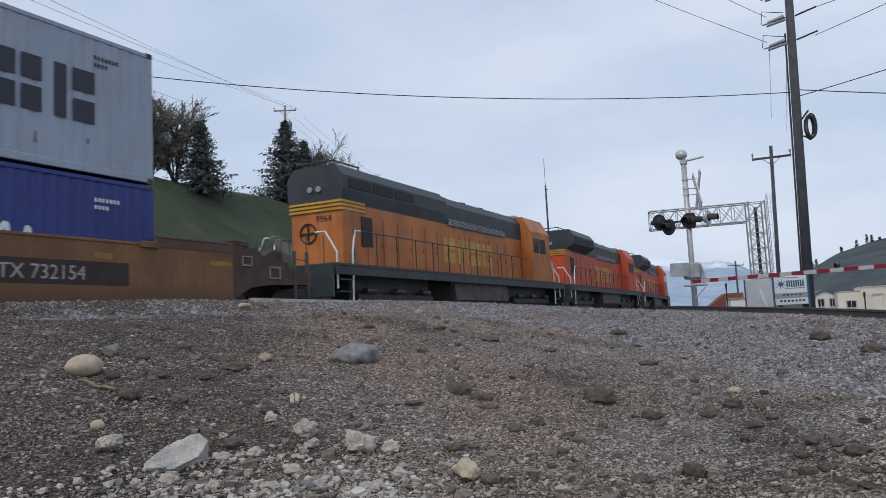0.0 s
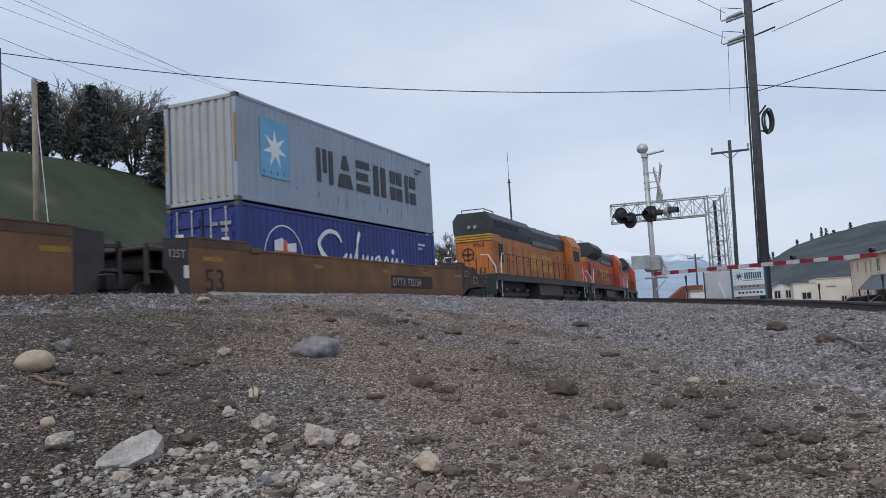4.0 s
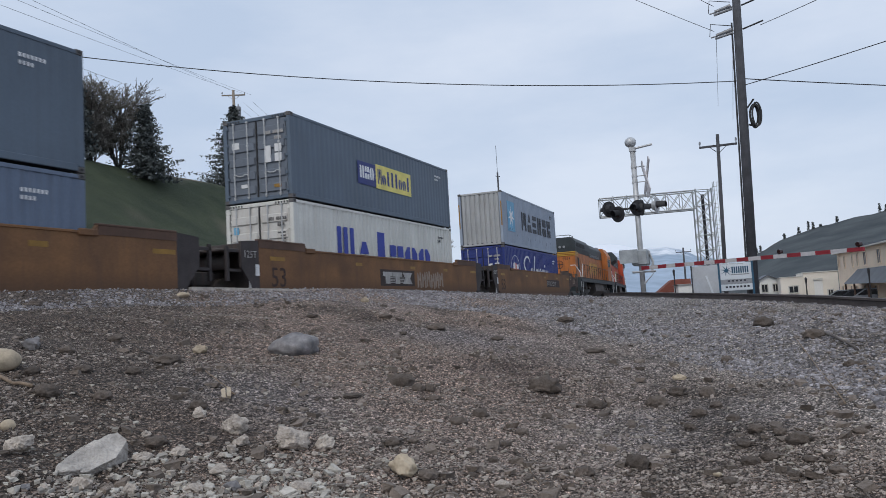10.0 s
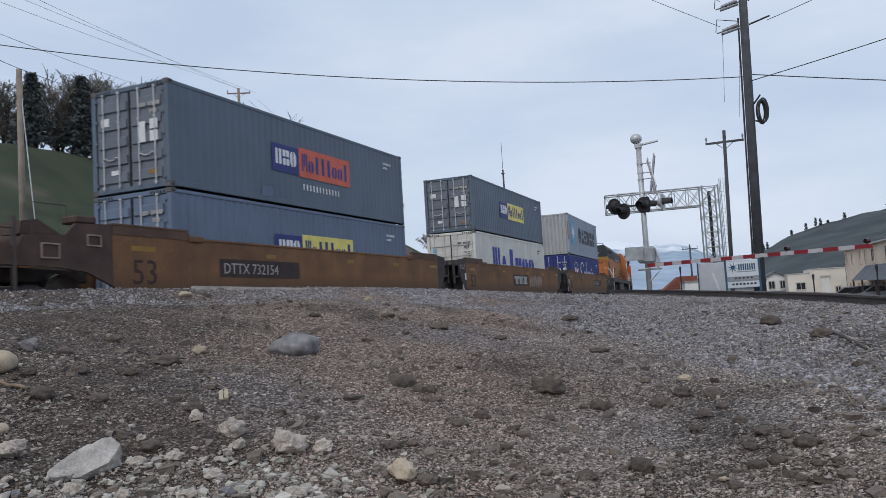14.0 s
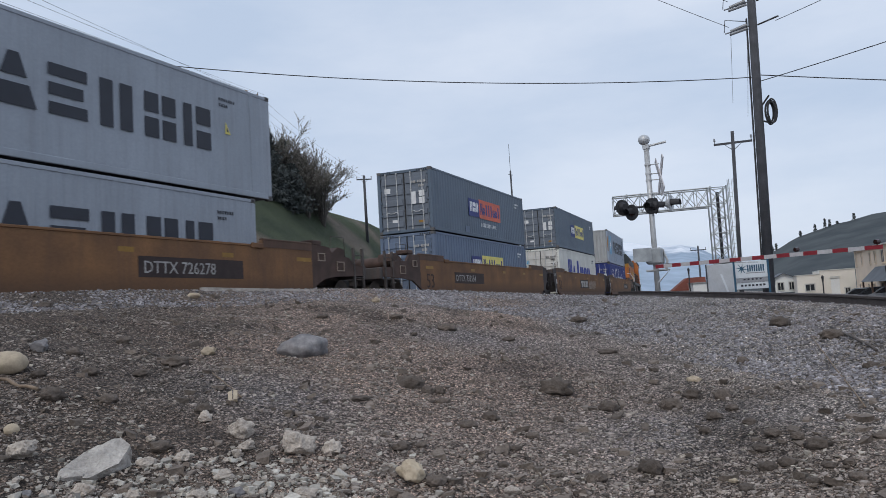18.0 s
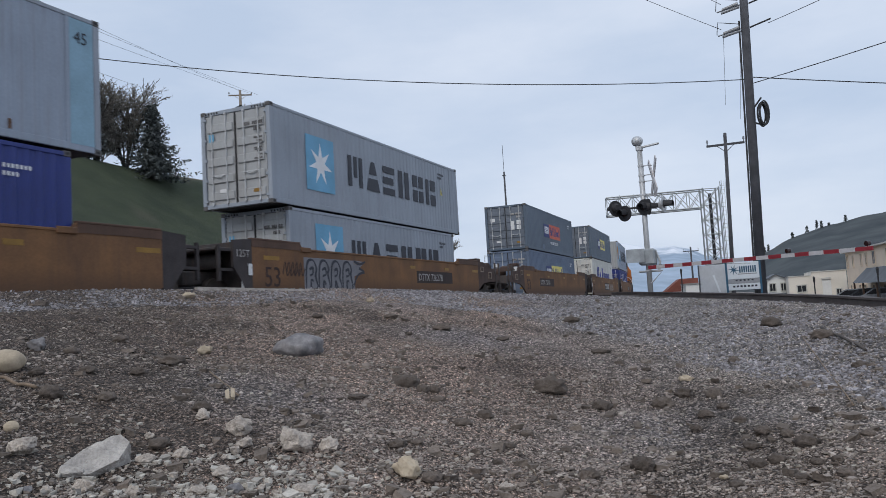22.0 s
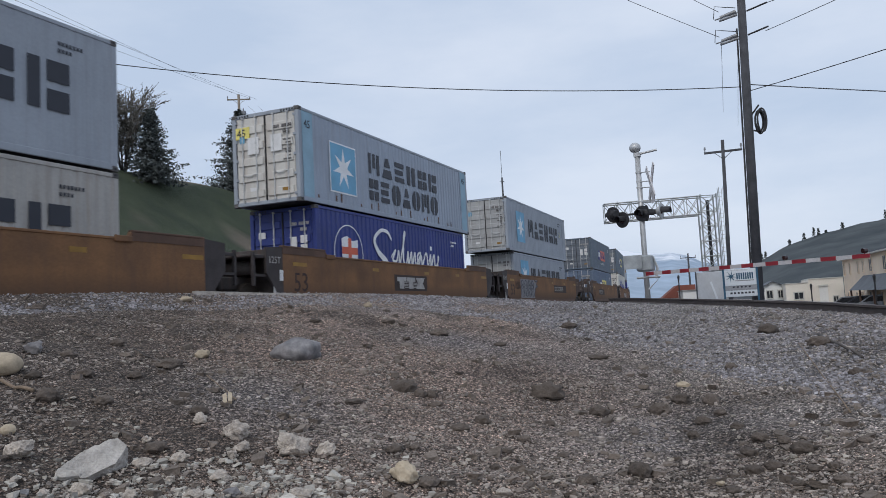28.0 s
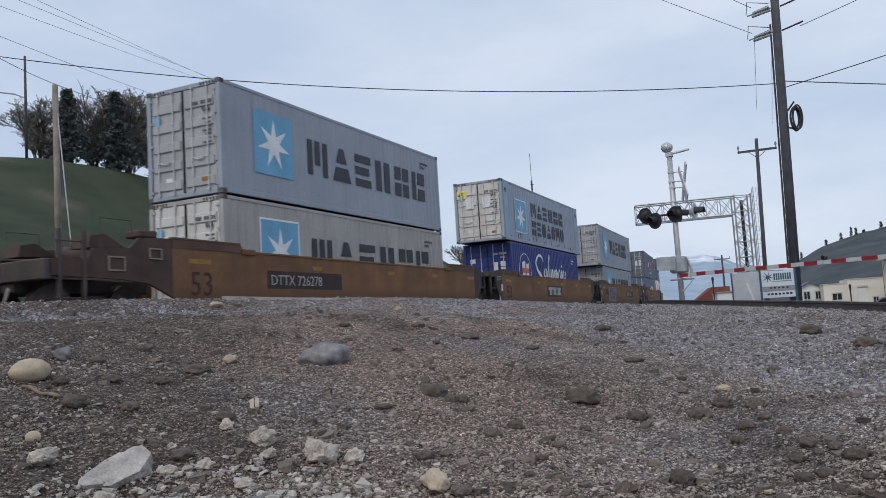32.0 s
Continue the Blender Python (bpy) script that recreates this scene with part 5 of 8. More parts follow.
def loco(label, paint, number=False, wide=False):
    """A six-axle road locomotive about its middle, nose towards +x, z = 0 on the rail."""
    c = thing("locomotive", label, "locomotive", group="locomotives of the train")
    orange, black, yellow = M[paint], M["loco_black"], M["loco_yellow"]
    bm = bmesh.new()
    box(bm, -11.0, 10.6, -1.5, 1.5, 1.50, 1.68, 0.02)
    part("deck", bm, M["loco_black"], c)
    for s in (-1, 1):
        y0, y1 = sorted((s * 1.5, s * 1.53))
        boxed("side_stripe", M["steel_dark"], c, -10.9, 10.5, y0, y1, 1.62, 1.69)
        boxed("side_skirt", M["loco_black"], c, -10.9, 10.5, *sorted((s * 1.40, s * 1.525)), 1.36, 1.60)
    # long hood: lower body in colour, upper in black, with a wide radiator section over the trailing end
    W2, ROOF = 0.95, 4.76
    bm = bmesh.new()
    box(bm, -9.6, 5.9, -W2, W2, 1.68, 3.68, 0.03)
    hood = part("long_hood", bm, orange, c, "orange engine hood")
    bm = bmesh.new()
    prism(bm, [(-W2 - 0.01, 3.66), (W2 + 0.01, 3.66), (W2 + 0.01, 4.42), (W2 - 0.25, ROOF), (-W2 + 0.25, ROOF), (-W2 - 0.01, 4.42)], "x", -9.62, 5.9)
    part("hood_top", bm, black, c, "soot-black hood roof")
    flare, f_x = (1.5, -4.6) if wide else (1.03, -2.4)
    bm = bmesh.new()
    prism(bm, [(-flare, 4.05), (-0.97, 3.72), (0.97, 3.72), (flare, 4.05), (flare, 4.5), (flare - 0.27, 4.84), (-flare + 0.27, 4.84), (-flare, 4.5)], "x", -9.64, f_x)
    part("radiator_section", bm, black, c, "black flared radiator housing")
    for s in (-1, 1):
        y0, y1 = sorted((s * (flare + 0.005), s * (flare + 0.02)))
        for k in range(3):
            boxed("radiator_grille", M["seal"], c, -9.3 + k * 1.45, -9.3 + k * 1.45 + 1.3, y0, y1, 4.12, 4.42)
    bm = bmesh.new()
    bent(bm, [(-9.4, -0.6, 4.8), (-9.4, -0.6, 5.02), (-9.4, 0.6, 5.02), (-9.4, 0.6, 4.8)], 0.025, 6)
    bent(bm, [(-9.4, -0.6, 5.0), (-8.0, -0.6, 5.0), (-8.0, -0.6, 4.8)], 0.025, 6)
    part("roof_rail", bm, black, c)
    for z in (3.42, 3.54, 3.66):
        boxed("hood_stripe", yellow, c, -9.66, -8.3, -W2 - 0.025, W2 + 0.025, z, z + 0.075)
    boxed("blower_duct", M["loco_grey"], c, -2.2, 3.6, -W2 - 0.09, -W2 - 0.01, 3.60, 3.86, bevel=0.02)
    for k in range(4):
        boxed("duct_rib", M["loco_black"], c, -2.1, 3.5, -W2 - 0.1, -W2 - 0.089, 3.63 + k * 0.06, 3.65 + k * 0.06)
    for i, x in enumerate(np.arange(-8.2, 5.4, 1.0)):
        boxed("engine_door", orange, c, x, x + 0.94, -W2 - 0.022, -W2 - 0.002, 1.78, 3.3, bevel=0.006)
        boxed("door_latch", M["steel_dark"], c, x + 0.80, x + 0.86, -W2 - 0.035, -W2 - 0.023, 2.4, 2.5)
    boxed("intake_opening", M["seal"], c, -8.55, -7.9, -W2 - 0.03, -W2 - 0.01, 2.35, 3.3)
    for x in (-6.8, -4.1, 0.5, 2.4):
        tube_bm = bmesh.new()
        tube(tube_bm, (x, 0, 4.7), (x, 0, 4.88), 0.5, 18)
        part("roof_fan", tube_bm, black, c)
    boxed("exhaust_stack", black, c, -1.6, -0.8, -0.3, 0.3, 4.7, 4.95, bevel=0.03)
    # cab and nose
    bm = bmesh.new()
    prism(bm, [(-1.48, 1.68), (1.48, 1.68), (1.48, 4.05), (1.05, 4.76), (-1.05, 4.76), (-1.48, 4.05)], "x", 5.9, 8.6)
    cab = part("cab", bm, orange, c)
    bm = bmesh.new()
    prism(bm, [(-1.49, 4.05), (1.49, 4.05), (1.06, 4.78), (-1.06, 4.78)], "x", 5.88, 8.62)
    part("cab_roof", bm, orange, c)
    for s in (-1, 1):
        for a, b in ((6.2, 6.95), (7.1, 7.9)):
            y0, y1 = sorted((s * 1.478, s * 1.495))
            boxed("cab_window", M["glass_dark"], c, a, b, y0, y1, 3.05, 3.75)
    bm = bmesh.new()
    prism(bm, [(8.5, 1.68), (10.3, 1.68), (10.25, 2.6), (9.95, 3.05), (8.5, 3.3)], "y", -1.1, 1.1)
    part("nose", bm, orange, c)
    boxed("windshield", M["glass_dark"], c, 8.59, 8.63, -1.2, 1.2, 3.2, 3.85)
    boxed("air_conditioner", M["loco_grey"], c, 6.4, 7.6, -0.5, 0.5, 4.74, 4.98, bevel=0.04)
    # trailing-end details
    bm = bmesh.new()
    for y in (-0.16, 0.16):
        tube(bm, (-9.7, y, 4.12), (-9.6, y, 4.12), 0.095, 14)
    part("headlight", bm, M["loco_grey"], c)
    if number:
        ring = bmesh.new()
        for k in range(20):
            a, b = 6.2832 * k / 20, 6.2832 * (k + 1) / 20
            tube(ring, (-9.64, 0.3 + 0.3 * math.cos(a), 2.78 + 0.3 * math.sin(a)), (-9.64, 0.3 + 0.3 * math.cos(b), 2.78 + 0.3 * math.sin(b)), 0.022, 6)
        box(ring, -9.655, -9.62, 0.03, 0.57, 2.755, 2.805)
        box(ring, -9.656, -9.62, 0.275, 0.325, 2.52, 3.04)
        part("round_emblem", ring, M["seal"], c)
    if number:
        bm = text_mesh("9964", 0.3)
        for v in bm.verts:
            v.co = Vector((-9.612 + v.co.y, 0.02 - v.co.x, v.co.z + 3.1))
        part("road_number", bm, M["seal"], c)
    word_blocks("painted_lettering", M["loco_yellow"], c, -2.7, 2.1, 2.15, 3.12, "kvsk", 0.03, "yellow outlined lettering", gap=0.2, y=-W2)
    # handrails along the walkway, each post its own
    for s in (-1, 1):
        for x in np.arange(-9.8, 5.8, 1.3):
            bm = bmesh.new()
            tube(bm, (x, s * 1.46, 1.68), (x, s * 1.46, 2.7), 0.018, 6)
            part("rail_post", bm, M["loco_black"], c)
        bm = bmesh.new()
        tube(bm, (-9.8, s * 1.46, 2.7), (5.8, s * 1.46, 2.7), 0.018, 6)
        part("handrail", bm, M["loco_black"], c)
        for x in (-10.75, 9.9):
            bm = bmesh.new()
            e = 1 if x > 0 else -1
            bent(bm, [(x, s * 0.75, 2.62), (x, s * 1.1, 2.62), (x, s * 1.47, 2.0), (x, s * 1.47, 0.95)], 0.03)
            part("grab_rail", bm, M["sticker"], c, "white grab rail")
            bm = bmesh.new()
            bent(bm, [(x - e * 1.3, s * 1.47, 2.7), (x - e * 1.0, s * 1.47, 2.7), (x - e * 0.85, s * 1.47, 2.1), (x - e * 0.8, s * 1.47, 0.6)], 0.03)
            part("grab_rail", bm, M["sticker"], c, "white grab rail")
            for z in (0.5, 0.85, 1.2):
                boxed("step", M["loco_black"], c, *sorted((x - e * 0.1, x - e * 0.75)), *sorted((s * 1.2, s * 1.5)), z, z + 0.04)
    for x in (-11.0, 10.6):
        boxed("end_plate", M["loco_black"], c, x - 0.06, x + 0.06, -1.5, 1.5, 0.7, 1.68, bevel=0.02)
        for y in np.arange(-1.2, 1.3, 0.6):
            bm = bmesh.new()
            tube(bm, (x, y, 1.68), (x, y, 2.5), 0.016, 6)
            part("end_rail_post", bm, M["loco_black"], c)
        e = 1 if x > 0 else -1
        bm = bmesh.new()
        box(bm, *sorted((x, x + e * 0.45)), -0.14, 0.14, 0.74, 1.02, 0.03)
        part("coupler", bm, M["truck"], c)
        bm = bmesh.new()
        prism(bm, [(x, 0.75), (x + e * 0.35, 0.2), (x + e * 0.2, 0.15), (x - e * 0.1, 0.6)], "y", -1.35, 1.35)
        part("plough", bm, M["loco_black"], c)
    bm = bmesh.new()
    prism(bm, [(-1.35, 1.4), (-1.42, 0.7), (-1.0, 0.35), (1.0, 0.35), (1.42, 0.7), (1.35, 1.4)], "x", -2.7, 2.7)
    part("fuel_tank", bm, M["steel_dark"], c)
    for s in (-1, 1):
        bm = bmesh.new()
        tube(bm, (-2.9, s * 1.2, 1.36), (2.2, s * 1.2, 1.36), 0.14, 12)
        part("air_reservoir", bm, M["loco_black"], c)
    for x in (-6.6, 6.6):
        truck(c, x, (-1.85, 0.0, 1.85))
        boxed("truck_shroud", M["loco_black"], c, x - 2.6, x + 2.6, -0.9, 0.9, 0.55, 1.5, bevel=0.05)
        for s in (-1, 1):
            for d in (-1.85, 0.0, 1.85):
                bm = bmesh.new()
                tube(bm, (x + d - 0.3, s * 1.14, 0.95), (x + d + 0.3, s * 1.14, 0.95), 0.1, 10)
                part("brake_cylinder", bm, M["wheel"], c)
            boxed("equalizer_beam", M["truck"], c, x - 2.5, x + 2.5, *sorted((s * 0.95, s * 1.12)), 0.62, 0.86, bevel=0.03)
    return c


train_thing(loco("orange and black diesel locomotive with yellow stripes, sooty", "loco_orange", True), 29.3, half=6.6)
train_thing(loco("red-orange and black diesel locomotive, cleaner paint", "loco_red", wide=True), 52.0, half=6.6)
train_thing(loco("dull red-orange and black diesel locomotive leading the train", "loco_red", wide=True), 74.7, half=6.6)

# ---- track ----


def rail_run(name, pts, label, parent_m=None):
    """A rail of real section swept along points on its running edge."""
    prof = [(-0.07, -0.17), (0.07, -0.17), (0.07, -0.155), (0.012, -0.13), (0.012, -0.045), (0.036, -0.03), (0.036, 0), (-0.036, 0), (-0.036, -0.03), (-0.012, -0.045), (-0.012, -0.13), (-0.07, -0.155)]
    bm = bmesh.new()
    rings = []
    for i, p in enumerate(pts):
        d = (pts[min(i + 1, len(pts) - 1)] - pts[max(i - 1, 0)])
        s = Vector((-d.y, d.x, 0)).normalized()
        rings.append([bm.verts.new(p + s * a + Vector((0, 0, b))) for a, b in prof])
    n = len(prof)
    for a, b in zip(rings, rings[1:]):
        for k in range(n):
            bm.faces.new((a[k], a[(k + 1) % n], b[(k + 1) % n], b[k]))
    bm.faces.new(rings[0])
    bm.faces.new(rings[-1][::-1])
    bmesh.ops.recalc_face_normals(bm, faces=bm.faces[:])
    return tagged(part(name, bm, M["rail"]), label, "rail", kind="structure")


for s in (-0.755, 0.755):
    pts = []
    for u in np.arange(-60, 260, 4.0):
        p = on_line(float(u))
        pts.append(Vector((p.x - math.sin(p.turn) * s, p.y + math.cos(p.turn) * s, p.z)))
    rail_run("rail", pts, "rusty steel rail of the main track")
tie_bm = bmesh.new()
box(tie_bm, -0.115, 0.115, -1.3, 1.3, -0.36, -0.172, 0.01)
tie = tagged(part("tie", tie_bm, M["tie"]), "dark creosoted timber railway tie", "railway tie", "ties under the main track")
first = True
for u in np.arange(-4, 110, 0.55):
    p = on_line(float(u))
    m = Matrix.Translation((p.x, p.y, p.z)) @ Matrix.Rotation(p.turn, 4, "Z")
    if first:
        tie.matrix_world = m
        first = False
    else:
        copy_thing(tie, m)

# a spur whose near rail runs along the bank's brow, coming nearer to the camera
SPUR_A, SPUR_B = polar(12.5, 34.0), polar(-9.0, 10.2)
for k, (lat, stop) in enumerate(((0.0, 1.0), (1.45, 0.80))):
    d = (SPUR_B - SPUR_A).normalized()
    s = Vector((d.y, -d.x, 0)) * -lat
    if s.x < 0:
        s = -s
    pts = []
    for f in np.linspace(0, stop, 24):
        p = SPUR_A.lerp(SPUR_B, float(f)) + s
        r = math.hypot(p.x, p.y)
        az = math.degrees(math.atan2(p.y, p.x))
        slope = table(az, (-9, -5.2, -1.4, 3.8, 7.5, 10.9, 12.5), (-0.031, -0.0245, -0.0165, -0.0085, -0.0035, 0.001, 0.002))
        pts.append(Vector((p.x, p.y, EYE + slope * math.hypot(*(SPUR_A.lerp(SPUR_B, float(f))).xy))))
    rail_run("rail", pts, "dark rusty rail of a spur along the bank's brow")

# ---- crossing signal with its gate ----


def light_head(parent, p, way, disc="black_paint"):
    """A flasher: round black background, hood and lens, facing along way."""
    e = new("flasher")
    e.parent = parent
    e["label"] = "black round flashing-light head"
    q = Vector(way).to_track_quat("X", "Z").to_matrix().to_4x4()
    e.matrix_local = Matrix.Translation(p) @ q
    bm = bmesh.new()
    tube(bm, (0.0, 0, 0), (0.025, 0, 0), 0.30, 28)
    tube(bm, (-0.16, 0, 0), (0.0, 0, 0), 0.13, 16, 0.2)
    part("background_disc", bm, M[disc], e)
    bm = bmesh.new()
    n = 14
    skins = []
    for x, k, drop in ((0.02, 1.0, 0), (0.36, 0.95, 0.02), (0.36, 1.02, 0.02), (0.02, 1.07, 0)):
        skins.append([bm.verts.new((x, 0.15 * k * math.cos(a), 0.15 * k * math.sin(a) - drop)) for a in np.linspace(-0.35, math.pi + 0.35, n)])
    for a, b in zip(skins, skins[1:] + skins[:1]):
        for i in range(n - 1):
            bm.faces.new((a[i], a[i + 1], b[i + 1], b[i]))
    part("hood", bm, M["black_paint"], e)
    bm = bmesh.new()
    tube(bm, (0.02, 0, 0), (0.05, 0, 0), 0.14, 20, 0.1)
    part("lens", bm, M["lens"], e)


MAST = polar(9.8, 30.0)
MAST_Z = ground_z(MAST.x, MAST.y)
sig = thing("crossing_signal", "silver railway crossing signal with black flashers and a lowered striped gate", "crossing signal", Matrix.Translation((MAST.x, MAST.y, 0)))
to_cam = (-MAST).normalized()
right = Vector((math.sin(radians(9.8)), -math.cos(radians(9.8)), 0))
bm = bmesh.new()
tube(bm, (0, 0, MAST_Z), (0, 0, 6.92), 0.1, 16)
part("mast", bm, M["alum"], sig, smooth=True)
bm = bmesh.new()
prism(bm, [(-0.28, MAST_Z - 0.1), (0.28, MAST_Z - 0.1), (0.24, MAST_Z + 0.1), (0.13, MAST_Z + 0.45), (-0.13, MAST_Z + 0.45), (-0.24, MAST_Z + 0.1)], "y", -0.26, 0.26)
part("base_casting", bm, M["alum"], sig)
bm = bmesh.new()
bmesh.ops.create_uvsphere(bm, u_segments=20, v_segments=14, radius=0.215)
for v in bm.verts:
    v.co.z *= 0.92
    v.co += Vector((0, 0, 7.25)) - right * 0.06
part("bell", bm, M["alum"], sig, "silver round bell housing", smooth=True)
bm = bmesh.new()
tube(bm, Vector((0, 0, 6.98)) - right * 0.1, Vector((0, 0, 7.1)) + right * 0.72, 0.045, 10)
box(bm, -0.12, 0.12, -0.12, 0.12, 6.88, 7.06, 0.02)
part("bell_bracket", bm, M["alum"], sig)
# crossbuck seen nearly edge on
edge = (right * 0.2 + to_cam * 0.98).normalized()
face = Vector((-edge.y, edge.x, 0))
cb = right * 0.42 + Vector((0, 0, 5.9))
for sgn in (-1, 1):
    d = (edge * 0.66 + Vector((0, 0, sgn * 0.75))).normalized()
    nrm = face
    up = d.cross(nrm).normalized()
    bm = bmesh.new()
    c0 = cb + nrm * 0.02 * sgn
    vs = [bm.verts.new(c0 + d * a + up * b + nrm * g) for a in (-0.82, 0.82) for b in (-0.115, 0.115) for g in (-0.02, 0.02)]
    for q in ((0, 1, 3, 2), (4, 6, 7, 5), (0, 4, 5, 1), (2, 3, 7, 6), (0, 2, 6, 4), (1, 5, 7, 3)):
        bm.faces.new([vs[i] for i in q])
    part("crossbuck_blade", bm, M["gate_white"], sig, "white crossbuck blade seen edge on")
bm = bmesh.new()
for a, z in ((0.0, 6.3), (0.0, 5.95), (0.0, 5.72), (0.0, 5.2)):
    tube(bm, (0, 0, z), right * 0.42 + Vector((0, 0, z)), 0.018, 6)
    box(bm, -0.1, 0.1, -0.1, 0.1, z - 0.03, z + 0.03)
part("sign_bracket", bm, M["alum"], sig)
bm = bmesh.new()
c0 = right * 0.46 + Vector((0, 0, 5.32))
vs = [bm.verts.new(c0 + edge * a + Vector((0, 0, b)) + face * g) for a in (-0.23, 0.23) for b in (-0.2, 0.2) for g in (-0.008, 0.008)]
for q in ((0, 1, 3, 2), (4, 6, 7, 5), (0, 4, 5, 1), (2, 3, 7, 6), (0, 2, 6, 4), (1, 5, 7, 3)):
    bm.faces.new([vs[i] for i in q])
part("tracks_sign", bm, M["gate_white"], sig)
# flasher arm
bm = bmesh.new()
tube(bm, right * -1.0 + Vector((0, 0, 4.74)), right * 0.75 + Vector((0, 0, 4.78)), 0.04, 10)
box(bm, -0.14, 0.14, -0.14, 0.14, 4.68, 4.92, 0.02)
part("flasher_arm", bm, M["black_paint"], sig)
back = (to_cam * 0.8 + right * 0.6).normalized()
for off, z, way, disc in ((-0.70, 4.56, to_cam * 0.8 - right * 0.6, "black_paint"), (-1.02, 4.78, -to_cam * 0.75 - right * 0.6, "black_paint"), (0.03, 4.74, to_cam * 0.86 - right * 0.5, "black_paint"),
                          (0.16, 4.74, right * 0.95 - to_cam * 0.3, "black_paint"), (0.70, 4.78, right * 0.95 + to_cam * 0.32, "alum")):
    light_head(sig, right * off + to_cam * 0.12 + Vector((0, 0, z)), way, disc)
# gate mechanism, arm and counterweights
ARM_A = Vector((0, 0, 2.48)) + to_cam * 0.35
TIP = polar(-4.35, 22.0) - MAST
TIP.z = EYE + 0.0333 * 22.0
bm = bmesh.new()
box(bm, -0.28, 0.28, -0.3, 0.3, 2.58, 3.18, 0.06)
part("gate_machine", bm, M["galv"], sig, "silver gate machine box")
bm = bmesh.new()
bent(bm, [right * -0.3 + Vector((0, 0, 2.95)), right * -0.36 + Vector((0, 0, 3.1)), right * 0.3 + Vector((0, 0, 3.08)), right * 0.42 + Vector((0, 0, 2.7)), right * 0.36 + Vector((0, 0, 2.3))], 0.05, 8)
part("conduit", bm, M["alum"], sig)
bm = bmesh.new()
for s in (-0.3, 0.3):
    a = Vector((0, 0, 2.35)) + to_cam * s
    bent(bm, [a - right * 0.35, a + right * 0.5, Vector((0, 0, 1.9)) + to_cam * s + right * 0.05], 0.035, 6)
part("support_bracket", bm, M["alum"], sig)
arm_dir = (TIP - ARM_A)
arm_len = arm_dir.length
ad = arm_dir.normalized()
a_side = Vector((-ad.y, ad.x, 0)).normalized()
a_up = ad.cross(a_side) * -1
n_str = 19
for i in range(n_str):
    f0, f1 = i / n_str, (i + 1) / n_str
    hgt = 0.068 - 0.018 * f0
    bm = bmesh.new()
    vs = [bm.verts.new(ARM_A + arm_dir * f + a_up * b + a_side * g) for f in (f0, f1) for b in (-hgt, hgt) for g in (-0.02, 0.02)]
    for q in ((0, 1, 3, 2), (4, 6, 7, 5), (0, 4, 5, 1), (2, 3, 7, 6), (0, 2, 6, 4), (1, 5, 7, 3)):
        bm.faces.new([vs[i] for i in q])
    part("gate_arm_stripe", bm, M["gate_red" if i % 2 == 0 else "gate_white"], sig)
for f in (0.71, 0.985):
    bm = bmesh.new()
    p = ARM_A + arm_dir * f + Vector((0, 0, 0.13))
    tube(bm, p - a_side * 0.05, p + a_side * 0.06, 0.062, 14)
    tube(bm, p - Vector((0, 0, 0.12)), p, 0.02, 6)
    part("gate_lamp", bm, M["lens"], sig, "small dark red gate lamp")
bm = bmesh.new()
tube(bm, ARM_A + Vector((0, 0, 0.1)) + ad * 0.2, ARM_A + arm_dir * 0.55 + a_up * 0.13, 0.006, 5)
part("arm_cable", bm, M["cable"], sig)
bm = bmesh.new()
for k in range(3):
    c0 = right * (-0.42 - 0.012 * k) + to_cam * (0.3 - 0.12 * k)
    vs = [bm.verts.new(c0 + right * a + Vector((0, 0, 2.95 + b)) + to_cam * g) for a in (-0.34, 0.3) for b in (-0.26 + 0.03 * k, 0.24) for g in (-0.04, 0.04)]
    for q in ((0, 1, 3, 2), (4, 6, 7, 5), (0, 4, 5, 1), (2, 3, 7, 6), (0, 2, 6, 4), (1, 5, 7, 3)):
        bm.faces.new([vs[i] for i in q])
part("counterweight", bm, M["galv"], sig, "grey slab counterweights of the gate")

# ---- signal cantilever over the railway ----
TOWER = polar(5.95, 62.0)
tz = ground_z(TOWER.x, TOWER.y)
cant = thing("signal_cantilever", "galvanised lattice signal cantilever reaching over the track", "signal cantilever", Matrix.Translation((TOWER.x, TOWER.y, 0)))
across = (polar(12.45, 61.0) - TOWER)
across.z = 0
alen = across.length
ac = across.normalized()
dp = Vector((-ac.y, ac.x, 0))
TOP, LOW = EYE + 0.1185 * 62, EYE + 0.0965 * 62
bm = bmesh.new()
legs = [(0.0, 0.0), (-1.15, 0.0), (0.0, 1.1), (-1.15, 1.1)]
for a, b in legs:
    p = ac * a + dp * b
    tube(bm, p + Vector((0, 0, tz)), p + Vector((0, 0, TOP + 0.1)), 0.06, 8)
part("tower_leg", bm, M["galv"], cant)
zs = np.linspace(tz + 0.3, TOP, 9)
for b in (0.0, 1.1):
    bm = bmesh.new()
    for i in range(8):
        s = i % 2
        tube(bm, ac * (0 if s else -1.15) + dp * b + Vector((0, 0, zs[i])), ac * (-1.15 if s else 0) + dp * b + Vector((0, 0, zs[i + 1])), 0.03, 6)
        tube(bm, ac * (-1.15 if s else 0) + dp * b + Vector((0, 0, zs[i])), ac * (0 if s else -1.15) + dp * b + Vector((0, 0, zs[i + 1])), 0.03, 6)
        tube(bm, ac * 0 + dp * b + Vector((0, 0, zs[i + 1])), ac * -1.15 + dp * b + Vector((0, 0, zs[i + 1])), 0.03, 6)
    part("tower_lattice", bm, M["galv"], cant)
